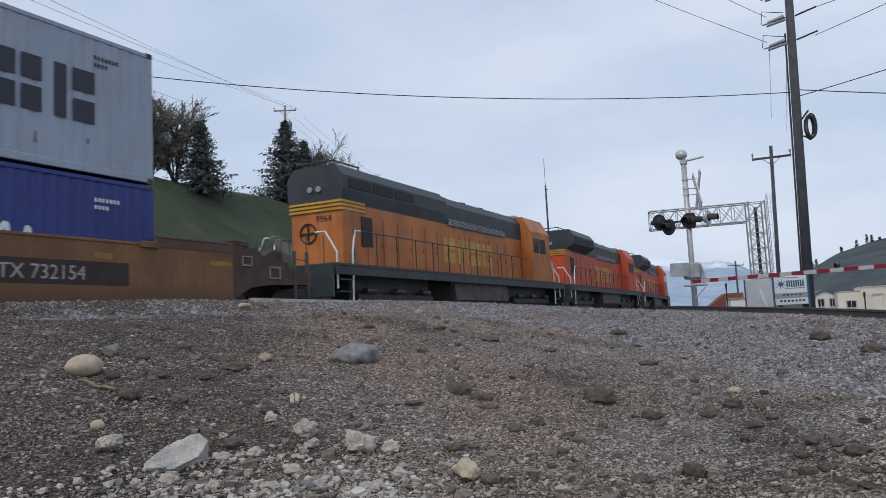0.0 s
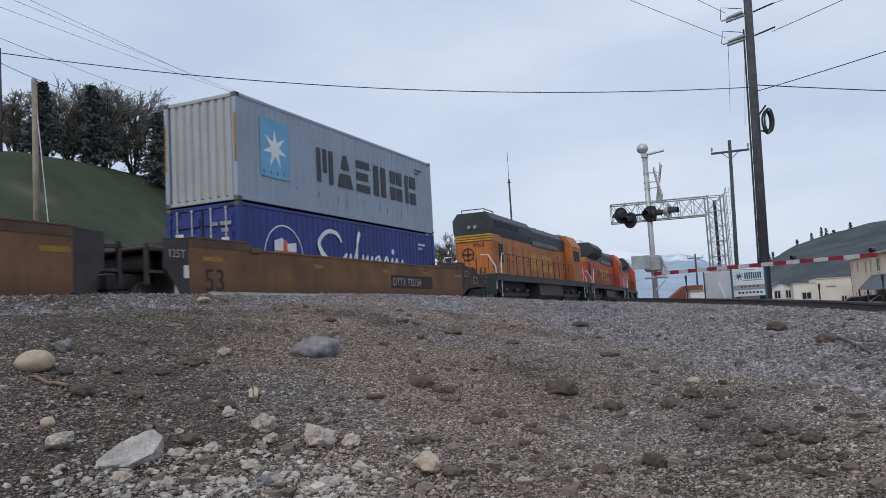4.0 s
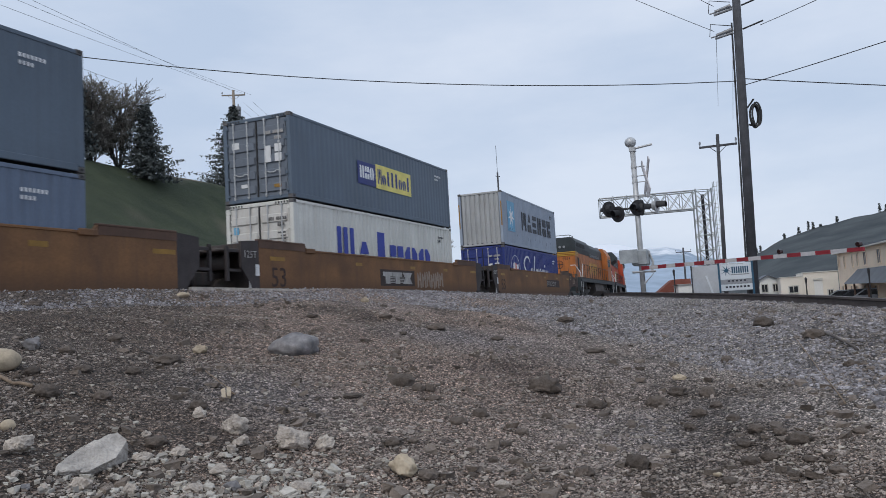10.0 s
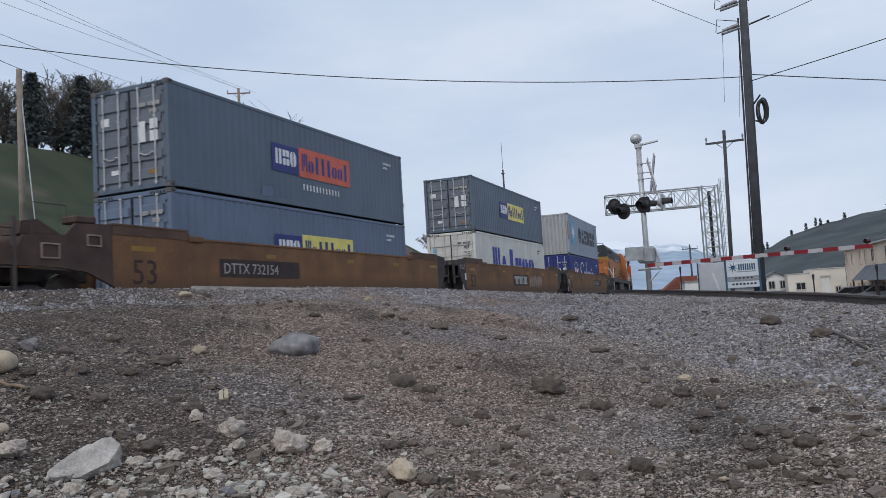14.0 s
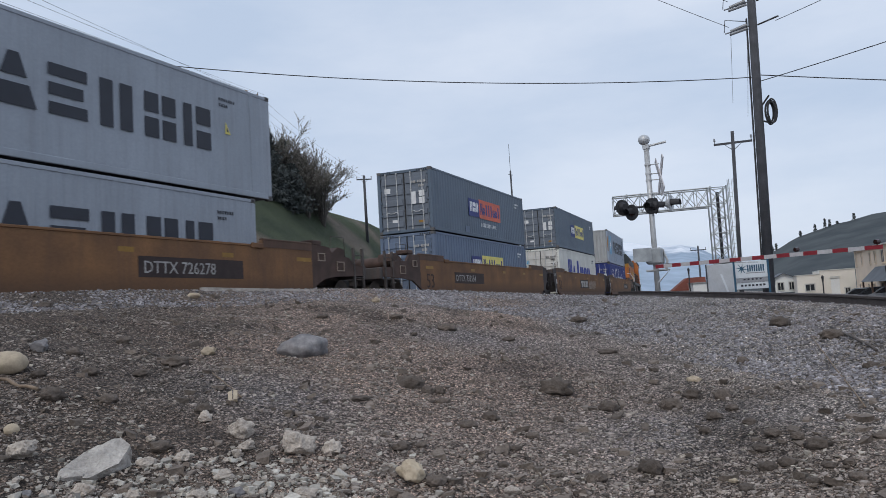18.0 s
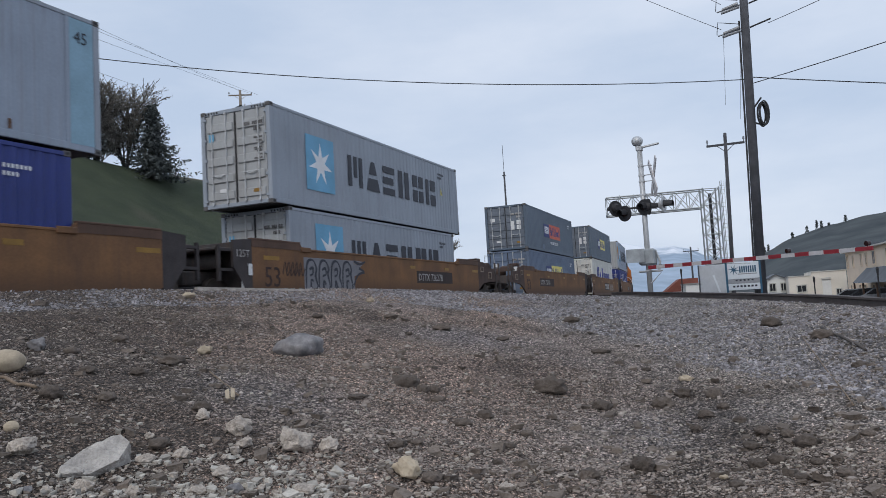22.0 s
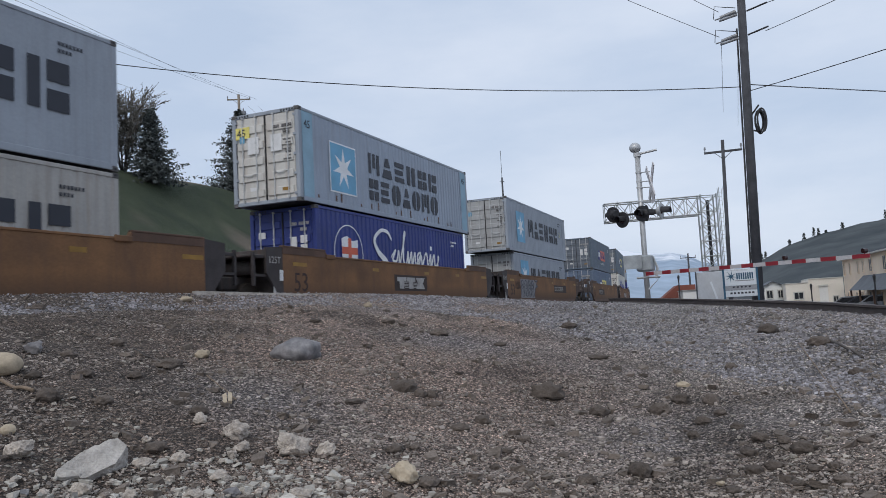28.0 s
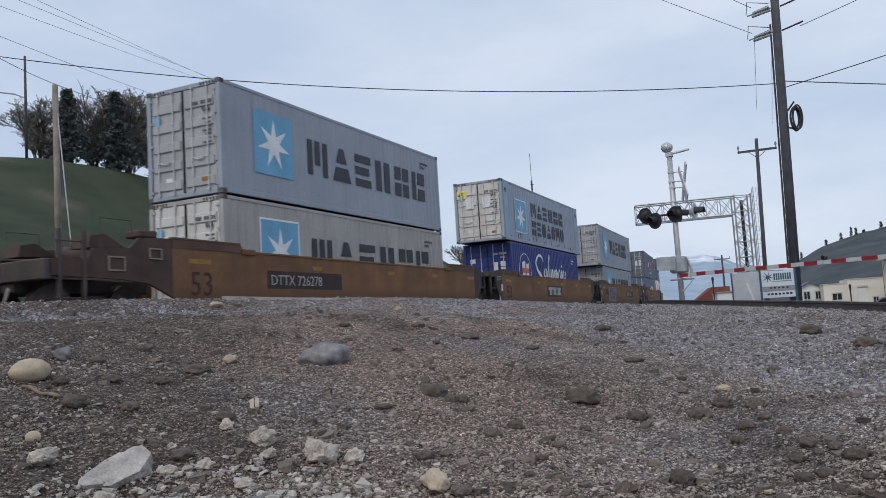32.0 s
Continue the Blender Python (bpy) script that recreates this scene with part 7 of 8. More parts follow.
def parked_car(az, r, turn, paint):
    p = polar(az, r)
    t = thing("parked_car", "parked %s car, only its upper half in sight" % ("silver" if paint == "car_silver" else "dark"), "car", Matrix.Translation((p.x, p.y, min(ground_z(p.x, p.y), EYE - 0.009 * r - 1.1))) @ Matrix.Rotation(radians(turn), 4, "Z"), "parked cars")
    bm = bmesh.new()
    prism(bm, [(-2.1, 0.3), (2.1, 0.3), (2.15, 0.75), (1.3, 0.92), (0.6, 1.4), (-1.0, 1.42), (-1.7, 0.98), (-2.15, 0.9)], "y", -0.85, 0.85)
    bmesh.ops.bevel(bm, geom=bm.edges[:], offset=0.05, segments=2, affect="EDGES")
    part("body", bm, M[paint], t)
    for s in (-1, 1):
        bm = bmesh.new()
        prism(bm, [(-1.45, 0.98), (1.1, 0.96), (0.55, 1.32), (-0.95, 1.34)], "y", *sorted((s * 0.84, s * 0.858)))
        part("side_window", bm, M["glass_dark"], t)
        for x in (-1.3, 1.35):
            bm = bmesh.new()
            tube(bm, (x, s * 0.68, 0.32), (x, s * 0.88, 0.32), 0.32, 18)
            part("wheel", bm, M["black_paint"], t)


for az, r, turn, paint in ((-3.1, 66, 80, "car_silver"), (-3.9, 64, 84, "car_dark"), (-4.8, 62, 78, "car_silver")):
    parked_car(az, r, turn, paint)

# ---- distant hills and mountains ----


def ridge(name, label, material, r, azs, slopes, depth, foot=-0.02, rough=0.003, seed=0, kind="structure"):
    """A far range: a real slope from its foot up to an uneven skyline, and down behind."""
    verts, faces, n = [], [], 0
    fine = np.arange(azs[0], azs[-1] + 0.01, 0.12 if azs[-1] - azs[0] < 40 else 0.5)
    rows = 14
    for az in fine:
        top = table(az, azs, slopes)
        top += rough * (noise.noise(Vector((az * 0.9, seed, 0))) + 0.5 * noise.noise(Vector((az * 2.7, seed, 4))))
        for k in range(rows):
            f = k / (rows - 3)
            rr = r * (1 - depth * (1 - f)) if f <= 1 else r * (1 + depth * (f - 1))
            h = foot + (top - foot) * (f ** 1.15 if f <= 1 else 1 - (f - 1) * 1.2)
            h += rough * 0.8 * noise.noise(Vector((az * 1.4, f * 5, seed + 2))) * min(1, f * 2) * (1 - min(1, f) ** 8)
            p = polar(az, rr)
            verts.append((p.x, p.y, EYE + h * r))
    m = len(fine)
    for i in range(m - 1):
        for k in range(rows - 1):
            a = i * rows + k
            faces.append((a, a + rows, a + rows + 1, a + 1))
    me = bpy.data.meshes.new(name)
    me.from_pydata(verts, [], faces)
    for p in me.polygons:
        p.use_smooth = True
    me.materials.append(material)
    return tagged(new(name, me), label, "hill", kind=kind)


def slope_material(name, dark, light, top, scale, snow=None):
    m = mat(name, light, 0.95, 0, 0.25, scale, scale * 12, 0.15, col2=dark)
    if snow:
        n, k = m.node_tree.nodes, m.node_tree.links
        b = n["Principled BSDF"]
        base = b.inputs["Base Color"].links[0].from_socket
        co = n.new("ShaderNodeTexCoord")
        sp = n.new("ShaderNodeSeparateXYZ")
        k.new(co.outputs["Object"], sp.inputs[0])
        nz = n.new("ShaderNodeTexNoise")
        nz.inputs["Scale"].default_value, nz.inputs["Detail"].default_value = scale * 6, 6
        k.new(co.outputs["Object"], nz.inputs["Vector"])
        ad = n.new("ShaderNodeMath")
        ad.operation = "MULTIPLY_ADD"
        k.new(nz.outputs["Fac"], ad.inputs[0])
        ad.inputs[1].default_value = snow[1]
        k.new(sp.outputs["Z"], ad.inputs[2])
        rp = n.new("ShaderNodeMapRange")
        rp.inputs["From Min"].default_value, rp.inputs["From Max"].default_value = snow[0], snow[0] + snow[1] * 0.25
        k.new(ad.outputs[0], rp.inputs["Value"])
        mx = n.new("ShaderNodeMix")
        mx.data_type = "RGBA"
        k.new(base, mx.inputs["A"])
        mx.inputs["B"].default_value = (0.80, 0.83, 0.88, 1)
        k.new(rp.outputs[0], mx.inputs["Factor"])
        k.new(mx.outputs["Result"], b.inputs["Base Color"])
    return m


# bluish cast on this green slope paints in the haze before it
ridge("hill_east", "green hillside tinted blue for haze, with scattered pines on its skyline", slope_material("haze_tinted_green_hillside", (0.026, 0.035, 0.041), (0.062, 0.072, 0.076), 0, 0.055), 420,
      (-60, -30, -14, -9, -5.8, -4.2, -2.8, -0.8, 0.6, 2.3, 3.4, 5), (0.05, 0.09, 0.1, 0.086, 0.0745, 0.0705, 0.0665, 0.0585, 0.051, 0.035, 0.018, -0.01), 0.6, seed=3, rough=0.0012)
# the mountains' pale blue is distance haze put into the surface colour
ridge("mountain_far", "mountains with blue haze painted into their colour and snow along their tops", slope_material("slope_with_painted_haze", (0.27, 0.345, 0.44), (0.33, 0.405, 0.495), 0, 0.0012, (215, 120)), 3600,
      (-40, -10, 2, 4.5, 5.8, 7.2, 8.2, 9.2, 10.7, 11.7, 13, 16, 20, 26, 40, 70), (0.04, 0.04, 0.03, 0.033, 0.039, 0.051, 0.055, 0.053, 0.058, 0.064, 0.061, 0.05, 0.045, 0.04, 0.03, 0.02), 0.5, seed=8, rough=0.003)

# ---- trees ----


def fir(az, r, top_slope, base_slope, half, seed, name="fir_tree", label="dark green fir tree on the hillside"):
    """A conifer: tapered trunk, whorls of drooping boughs, each a row of small needle sprays."""
    rnd_ = random.Random(seed)
    p = polar(az, r)
    z0 = ground_z(p.x, p.y)
    top = EYE + top_slope * r
    hgt = top - z0
    t = thing(name, label, "tree", Matrix.Translation((p.x, p.y, z0)), "trees on the hill")
    bm = bmesh.new()
    tube(bm, (0, 0, -0.3), (0, 0, hgt), 0.022 * hgt, 8, 0.01)
    part("trunk", bm, M["bark"], t)
    verts, faces = [], []
    n_w = int(hgt * 10)
    for i in range(n_w):
        f = (i + rnd_.random()) / n_w
        z = hgt * (0.06 + 0.94 * f)
        reach = half * (1 - f) ** 0.75 * (0.75 + 0.5 * rnd_.random()) + 0.12
        for b in range(rnd_.randint(7, 10)):
            a = rnd_.random() * 6.2832
            lng = reach * (0.55 + 0.5 * rnd_.random())
            drop = 0.25 + 0.25 * rnd_.random()
            steps = max(3, int(lng / 0.22))
            for s in range(steps):
                g = (s + 0.6) / steps
                c = Vector((math.cos(a) * lng * g, math.sin(a) * lng * g, z - drop * lng * g + 0.25 * lng * g * g))
                w = 0.34 * (1.15 - 0.5 * g) * (0.7 + 0.6 * rnd_.random())
                k = len(verts)
                for _ in range(2):
                    k = len(verts)
                    d1 = Vector((rnd_.uniform(-1, 1), rnd_.uniform(-1, 1), rnd_.uniform(-0.9, 0.3))).normalized() * w
                    d2 = Vector((rnd_.uniform(-1, 1), rnd_.uniform(-1, 1), rnd_.uniform(-0.9, 0.5))).normalized() * w
                    verts += [c, c + d1, c + d1 * 0.6 + d2 * 0.7]
                    faces.append((k, k + 1, k + 2))
    me = bpy.data.meshes.new("crown")
    me.from_pydata(verts, [], faces)
    me.materials.append(M["needles"])
    crown = new("crown", me)
    crown.parent = t


def bare_tree(az, r, top_slope, half, seed, leafy=0.35, label="bare budding tree with fine pale twigs"):
    """A leafless crown: forking limbs down to fine twigs, with a few buds."""
    rnd_ = random.Random(seed)
    p = polar(az, r)
    z0 = ground_z(p.x, p.y)
    hgt = EYE + top_slope * r - z0
    t = thing("bare_tree", label, "tree", Matrix.Translation((p.x, p.y, z0)), "trees on the hill")
    limbs, twigs, buds_v, buds_f = bmesh.new(), bmesh.new(), [], []

    def grow(a, d, length, rad, level):
        b = a + d * length
        tube(limbs if level < 3 else twigs, a, b, rad, 6 if level < 2 else 3, rad * 0.62, cap=False)
        if level >= 3:
            for _ in range(5):
                c = a.lerp(b, rnd_.random()) + Vector((rnd_.uniform(-1, 1), rnd_.uniform(-1, 1), rnd_.uniform(-1, 1))) * 0.1
                k = len(buds_v)
                w = 0.05 + 0.06 * rnd_.random()
                buds_v.extend([c + Vector((rnd_.uniform(-w, w), rnd_.uniform(-w, w), rnd_.uniform(-w, w))) for _ in range(3)])
                buds_f.append((k, k + 1, k + 2))
        if level == 4:
            return
        for i in range((0, 6, 6, 5)[level]):
            nd = (d + Vector((rnd_.uniform(-1, 1), rnd_.uniform(-1, 1), rnd_.uniform(-0.45, 0.5))) * 0.85).normalized()
            grow(a.lerp(b, rnd_.uniform(0.12 if level == 1 else 0.25, 1.0)), nd, length * rnd_.uniform(0.42, 0.66), max(0.02, rad * 0.55), level + 1)

    for i in range(8):
        turn, lean = i * 0.785 + rnd_.random() * 0.5, rnd_.uniform(0.06, 0.95) * half / hgt
        grow(Vector((0.12 * math.cos(turn), 0.12 * math.sin(turn), -0.2)), Vector((math.cos(turn) * lean, math.sin(turn) * lean, 1)).normalized(), hgt * rnd_.uniform(0.52, 0.64), 0.011 * hgt, 1)
    part("trunk", limbs, M["bark"], t)
    part("twig_spray", twigs, M["twig"], t)
    me = bpy.data.meshes.new("bud_haze")
    me.from_pydata(buds_v, [], buds_f)
    me.materials.append(M["twig"])
    crown = new("bud_haze", me)
    crown.parent = t


for az, r, top_slope, half, seed in ((51.95, 58, 0.293, 1.75, 1), (48.9, 59, 0.294, 1.6, 2), (44.6, 61, 0.265, 2.7, 3), (38.6, 76, 0.265, 4.2, 5), (37.3, 77, 0.238, 3.2, 6),
                                     (36.2, 79, 0.222, 2.5, 61), (35.2, 81, 0.208, 2.4, 62), (34.3, 83, 0.188, 2.0, 63), (37.0, 74, 0.205, 2.2, 64), (35.6, 76, 0.190, 2.2, 65)):
    fir(az, r, top_slope, 0.2, half, seed)
for az, r, top_slope, half, seed in ((53.7, 60, 0.280, 3.0, 7), (50.4, 61, 0.307, 3.6, 8), (48.2, 62, 0.299, 2.8, 9), (46.4, 63, 0.295, 2.6, 12), (52.9, 60, 0.245, 2.0, 16), (50.6, 60, 0.25, 2.0, 17), (48.0, 61, 0.25, 2.0, 18), (36.1, 78, 0.236, 2.8, 14),
                                     (34.6, 79, 0.212, 2.4, 10), (33.5, 81, 0.192, 1.9, 11)):
    bare_tree(az, r, top_slope, half, seed)
bare_tree(24.6, 118, 0.0965, 3.4, 15)
for i, (az, sl) in enumerate(((0.3, 0.0548), (-0.61, 0.0608), (-1.22, 0.0657), (-1.5, 0.065), (-1.95, 0.0628), (-2.95, 0.0692), (-5.44, 0.0785), (-5.8, 0.0775), (1.85, 0.0425), (2.1, 0.040))):
    # pines on the far skyline
    rnd_ = random.Random(100 + i)
    p = polar(az, 418)
    foot = EYE + table(az, (-5.8, -4.2, -2.8, -0.8, 0.6, 2.3), (0.0745, 0.0705, 0.0665, 0.0585, 0.051, 0.035)) * 418 - 0.6
    hgt = (EYE + sl * 418 - foot) * 1.25 + 1.2
    t = thing("pine_tree", "small pine on the far skyline", "tree", Matrix.Translation((p.x, p.y, foot)), "pines on the far skyline")
    bm = bmesh.new()
    tube(bm, (0, 0, -0.5), (0, 0, hgt * 0.95), 0.12, 6, 0.04)
    part("trunk", bm, M["bark"], t)
    verts, faces = [], []
    for _ in range(160):
        f = rnd_.random()
        a, q = rnd_.random() * 6.2832, (0.9 - 0.6 * f) * (0.3 + rnd_.random()) * 0.7
        c = Vector((q * math.cos(a), q * math.sin(a), hgt * (0.15 + 0.85 * f)))
        k = len(verts)
        verts += [c + Vector((rnd_.uniform(-0.5, 0.5), rnd_.uniform(-0.5, 0.5), rnd_.uniform(-0.4, 0.4))) for _ in range(3)]
        faces.append((k, k + 1, k + 2))
    me = bpy.data.meshes.new("crown")
    me.from_pydata(verts, [], faces)
    me.materials.append(M["needles"])
    crown = new("crown", me)
    crown.parent = t

# ---- stones on the bank ----


def shard(bm, size, seed, points=18, rough=0.11):
    """An angular broken stone: the hull of random points, its faces slightly pitted."""
    g = random.Random(seed)
    for _ in range(points):
        d = Vector((g.gauss(0, 1), g.gauss(0, 1), g.gauss(0, 1))).normalized() * g.uniform(0.8, 1.1)
        bm.verts.new((d.x * size[0], d.y * size[1], d.z * size[2]))
    hull = bmesh.ops.convex_hull(bm, input=bm.verts[:])
    loose = [v for v in bm.verts if not v.link_faces]
    bmesh.ops.delete(bm, geom=loose, context="VERTS")
    bmesh.ops.subdivide_edges(bm, edges=bm.edges[:], cuts=5, use_grid_fill=True)
    big = max(size)
    for v in bm.verts:
        q = v.co / big
        v.co *= 1 + rough * 2.2 * noise.noise(q * 2.4 + Vector((seed, 0, 0))) + rough * 1.5 * noise.noise(q * 7 + Vector((0, seed, 0))) - rough * max(0, noise.noise(q * 12))


def stone(name, label, material, az, r, size, seed, rough=0.25, sub=3, turn=0.0, sink=0.3, freq=1.6, smooth=True, tilt=0.0):
    p = polar(az, r)
    bm = bmesh.new()
    if name in ("limestone", "limestone_chip", "pale_stone", "grey_stone"):
        shard(bm, size, seed + 5, 26 if name != "limestone_chip" else 14)
        smooth = True
    else:
        lump(bm, size, seed, rough, sub, freq=freq)
    ob = part(name, bm, material, smooth=smooth)
    ob.matrix_world = Matrix.Translation((p.x, p.y, ground_z(p.x, p.y) + size[2] * (1 - sink) * 0.8)) @ Matrix.Rotation(radians(az + turn), 4, "Z") @ Matrix.Rotation(radians(tilt), 4, "X")
    return tagged(ob, label, "stone", "loose stones on the bank")


def bank_at(az, slope):
    """Distance at which a sight line at that azimuth and slope meets the bank."""
    r = 2.5
    while r < 22:
        p = polar(az, r)
        if EYE + slope * r <= ground_z(p.x, p.y):
            return r
        r += 0.03
    return r


def laid(kind, label, material, rows, rough, sub, sink, freq=1.6, tall=1.0, smooth=True):
    """Stones by azimuth, sight slope, and angular width and height."""
    for i, (az, slope, w, h) in enumerate(rows):
        r = bank_at(az, slope)
        stone(kind, label, M[material], az, r, (w * r * 0.42, w * r * 0.5, h * r * 0.5 * tall), i + len(label), rough, sub, sink=sink, freq=freq, smooth=smooth, turn=(i * 37) % 50 - 25)


laid("boulder", "smooth blue-grey boulder half sunk in the bank", "stone_grey", [(35.3, -0.052, 0.062, 0.035)], 0.22, 4, 0.40, 1.1)
laid("limestone", "rough chalky white limestone on the gravel", "stone_white",
     [(39.8, -0.143, 0.033, 0.030), (36.0, -0.171, 0.045, 0.038), (33.6, -0.174, 0.027, 0.020), (39.5, -0.161, 0.022, 0.016), (40.2, -0.168, 0.016, 0.013),
      (53.4, -0.138, 0.035, 0.032), (42.2, -0.123, 0.020, 0.016), (43.7, -0.165, 0.023, 0.016), (46.0, -0.166, 0.025, 0.014), (49.9, -0.190, 0.030, 0.020),
      (41.1, -0.192, 0.030, 0.016), (45.7, -0.139, 0.013, 0.010), (42.8, -0.210, 0.025, 0.014), (46.9, -0.201, 0.019, 0.013), (35.5, -0.225, 0.033, 0.016),
      (21.0, -0.241, 0.023, 0.013), (32.8, -0.218, 0.013, 0.010), (32.9, -0.196, 0.012, 0.009)], 0.42, 3, 0.3, 2.3)
laid("limestone_chip", "small angular chip of white limestone", "stone_white",
     [(38.4, -0.200, 0.011, 0.008), (37.1, -0.180, 0.011, 0.008), (34.4, -0.184, 0.012, 0.009), (32.3, -0.155, 0.012, 0.007), (31.4, -0.205, 0.012, 0.007),
      (23.7, -0.201, 0.010, 0.007), (26.7, -0.242, 0.013, 0.009), (30.3, -0.224, 0.009, 0.007), (38.5, -0.215, 0.013, 0.009), (44.3, -0.191, 0.016, 0.010),
      (48.1, -0.182, 0.014, 0.009), (52.1, -0.185, 0.016, 0.010), (53.7, -0.167, 0.012, 0.009), (37.6, -0.224, 0.014, 0.009), (36.0, -0.200, 0.010, 0.007),
      (34.4, -0.210, 0.014, 0.009), (45.3, -0.181, 0.013, 0.007), (41.8, -0.170, 0.011, 0.007), (40.9, -0.172, 0.010, 0.007), (32.1, -0.231, 0.012, 0.007),
      (17.2, -0.230, 0.010, 0.007), (18.7, -0.245, 0.011, 0.007), (9.1, -0.202, 0.009, 0.006)], 0.42, 3, 0.25, 2.3)
laid("pale_stone", "pale buff angular stone on the gravel", "stone_tan",
     [(28.2, -0.214, 0.045, 0.033), (7.9, -0.112, 0.019, 0.009), (41.8, -0.043, 0.020, 0.013), (6.0, -0.230, 0.012, 0.007), (42.7, 0.027, 0.017, 0.009),
      (30.0, 0.008, 0.011, 0.009)], 0.4, 3, 0.3, 1.9)
laid("grey_stone", "blunt blue-grey stone on the bank", "stone_grey",
     [(52.3, -0.024, 0.022, 0.017), (40.3, -0.215, 0.022, 0.016), (53.2, -0.180, 0.017, 0.009)], 0.45, 3, 0.35, 1.9)
laid("cobble", "smooth rounded tan cobble", "stone_tan",
     [(54.1, -0.044, 0.043, 0.027), (53.9, -0.111, 0.016, 0.014)], 0.1, 3, 0.25)
laid("clod", "dark crumbly clod of earth", "clod",
     [(27.9, -0.102, 0.036, 0.022), (26.6, -0.110, 0.016, 0.011), (25.8, -0.111, 0.013, 0.013), (25.6, -0.123, 0.019, 0.010), (31.5, -0.112, 0.027, 0.007),
      (26.4, -0.221, 0.026, 0.013), (23.9, -0.155, 0.022, 0.012), (22.2, -0.148, 0.019, 0.012), (28.7, -0.176, 0.022, 0.012), (45.1, -0.149, 0.025, 0.014),
      (42.2, -0.110, 0.020, 0.014), (44.0, -0.052, 0.033, 0.014), (51.6, -0.079, 0.026, 0.019), (17.4, -0.117, 0.040, 0.023), (13.6, -0.073, 0.023, 0.007),
      (9.6, -0.143, 0.026, 0.017), (8.1, -0.130, 0.022, 0.014), (6.1, -0.132, 0.019, 0.016), (6.8, -0.155, 0.019, 0.012), (5.6, -0.146, 0.014, 0.009),
      (2.1, -0.049, 0.023, 0.014), (-0.9, -0.065, 0.026, 0.013)], 0.5, 3, 0.55, 2.8)
laid("clod", "dark crumbly clod of earth", "clod",
     [(11.3, -0.217, 0.027, 0.022), (13.8, -0.141, 0.023, 0.013), (0.6, -0.189, 0.026, 0.016), (2.5, -0.208, 0.022, 0.014), (3.8, -0.215, 0.022, 0.013),
      (4.7, -0.091, 0.013, 0.009), (15.1, -0.227, 0.025, 0.014), (-1.2, -0.205, 0.013, 0.007), (-3.0, -0.100, 0.017, 0.010), (5.2, -0.239, 0.017, 0.010),
      (17.4, -0.154, 0.013, 0.010), (4.6, -0.162, 0.017, 0.010), (3.2, -0.176, 0.020, 0.012), (1.7, -0.179, 0.017, 0.010), (4.0, -0.192, 0.019, 0.010),
      (7.5, -0.171, 0.014, 0.009), (51.9, 0.025, 0.017, 0.009), (24.9, -0.032, 0.022, 0.010), (15.5, -0.032, 0.019, 0.009), (47.2, -0.021, 0.016, 0.009),
      (49.3, -0.054, 0.020, 0.010), (48.3, -0.089, 0.022, 0.012)], 0.5, 3, 0.55, 2.8)
laid("brown_stone", "small dull brown stone half sunk in the earth", "clod",
     [(27.3, -0.176, 0.014, 0.009), (20.6, -0.186, 0.013, 0.009), (19.3, -0.173, 0.016, 0.009), (21.5, -0.206, 0.014, 0.009), (16.6, -0.195, 0.016, 0.009),
      (23.2, -0.225, 0.014, 0.009), (-0.0, -0.210, 0.016, 0.009), (-1.6, -0.222, 0.019, 0.010), (1.1, -0.229, 0.017, 0.009), (-3.1, -0.177, 0.016, 0.009),
      (46.2, -0.062, 0.019, 0.010), (50.3, -0.030, 0.017, 0.010), (52.3, -0.052, 0.016, 0.010), (28.6, -0.014, 0.017, 0.007), (20.5, -0.051, 0.016, 0.007),
      (33.9, -0.007, 0.014, 0.006)], 0.35, 3, 0.45, 2.2)
# the flat pale slab, leaning on the chips
sr = bank_at(49.2, -0.168)
sp = polar(49.2, sr)
bm = bmesh.new()
prism(bm, [(-0.18, -0.10), (-0.165, -0.03), (-0.05, 0.06), (0.07, 0.115), (0.155, 0.12), (0.20, 0.05), (0.13, -0.07), (-0.04, -0.13)], "z", -0.06, 0.035)
bmesh.ops.triangulate(bm, faces=bm.faces[:])
bmesh.ops.subdivide_edges(bm, edges=bm.edges[:], cuts=7, use_grid_fill=True)
for v in bm.verts:
    v.co.z += 0.012 * noise.noise(v.co * 8)
    if v.co.z < 0.025 or noise.noise(v.co * 9) > 0.3:
        v.co += Vector((noise.noise(v.co * 14), noise.noise(v.co * 14 + Vector((5, 0, 0))), noise.noise(v.co * 11 + Vector((0, 7, 0))))) * 0.034
slab = part("stone_slab", bm, M["stone_slab"])
slab.matrix_world = Matrix.Translation((sp.x, sp.y, ground_z(sp.x, sp.y) + 0.05)) @ Matrix.Rotation(radians(49.7 - 90), 4, "Z") @ Matrix.Rotation(radians(30), 4, "X") @ Matrix.Rotation(radians(-6), 4, "Y") @ Matrix.Diagonal((0.98, 1.15, 1.2, 1))
tagged(slab, "flat-topped pale grey slab of rock with a rough broken edge", "stone", "loose stones on the bank")


def stick(label, a, b, r, material="stick", lift=0.02, bow=0.03):
    pts = []
    for t in np.linspace(0, 1, 7):
        az, sl = a[0] + (b[0] - a[0]) * t, a[1] + (b[1] - a[1]) * t
        p = polar(az, bank_at(az, sl))
        pts.append(Vector((p.x, p.y, ground_z(p.x, p.y) + lift + bow * math.sin(3.14 * t) * noise.noise(Vector((t * 3, az, 1))))))
    bm = bmesh.new()
    bent(bm, pts, r, 7)
    return tagged(part("stick", bm, M[material], smooth=True), label, "stick", "sticks on the bank")


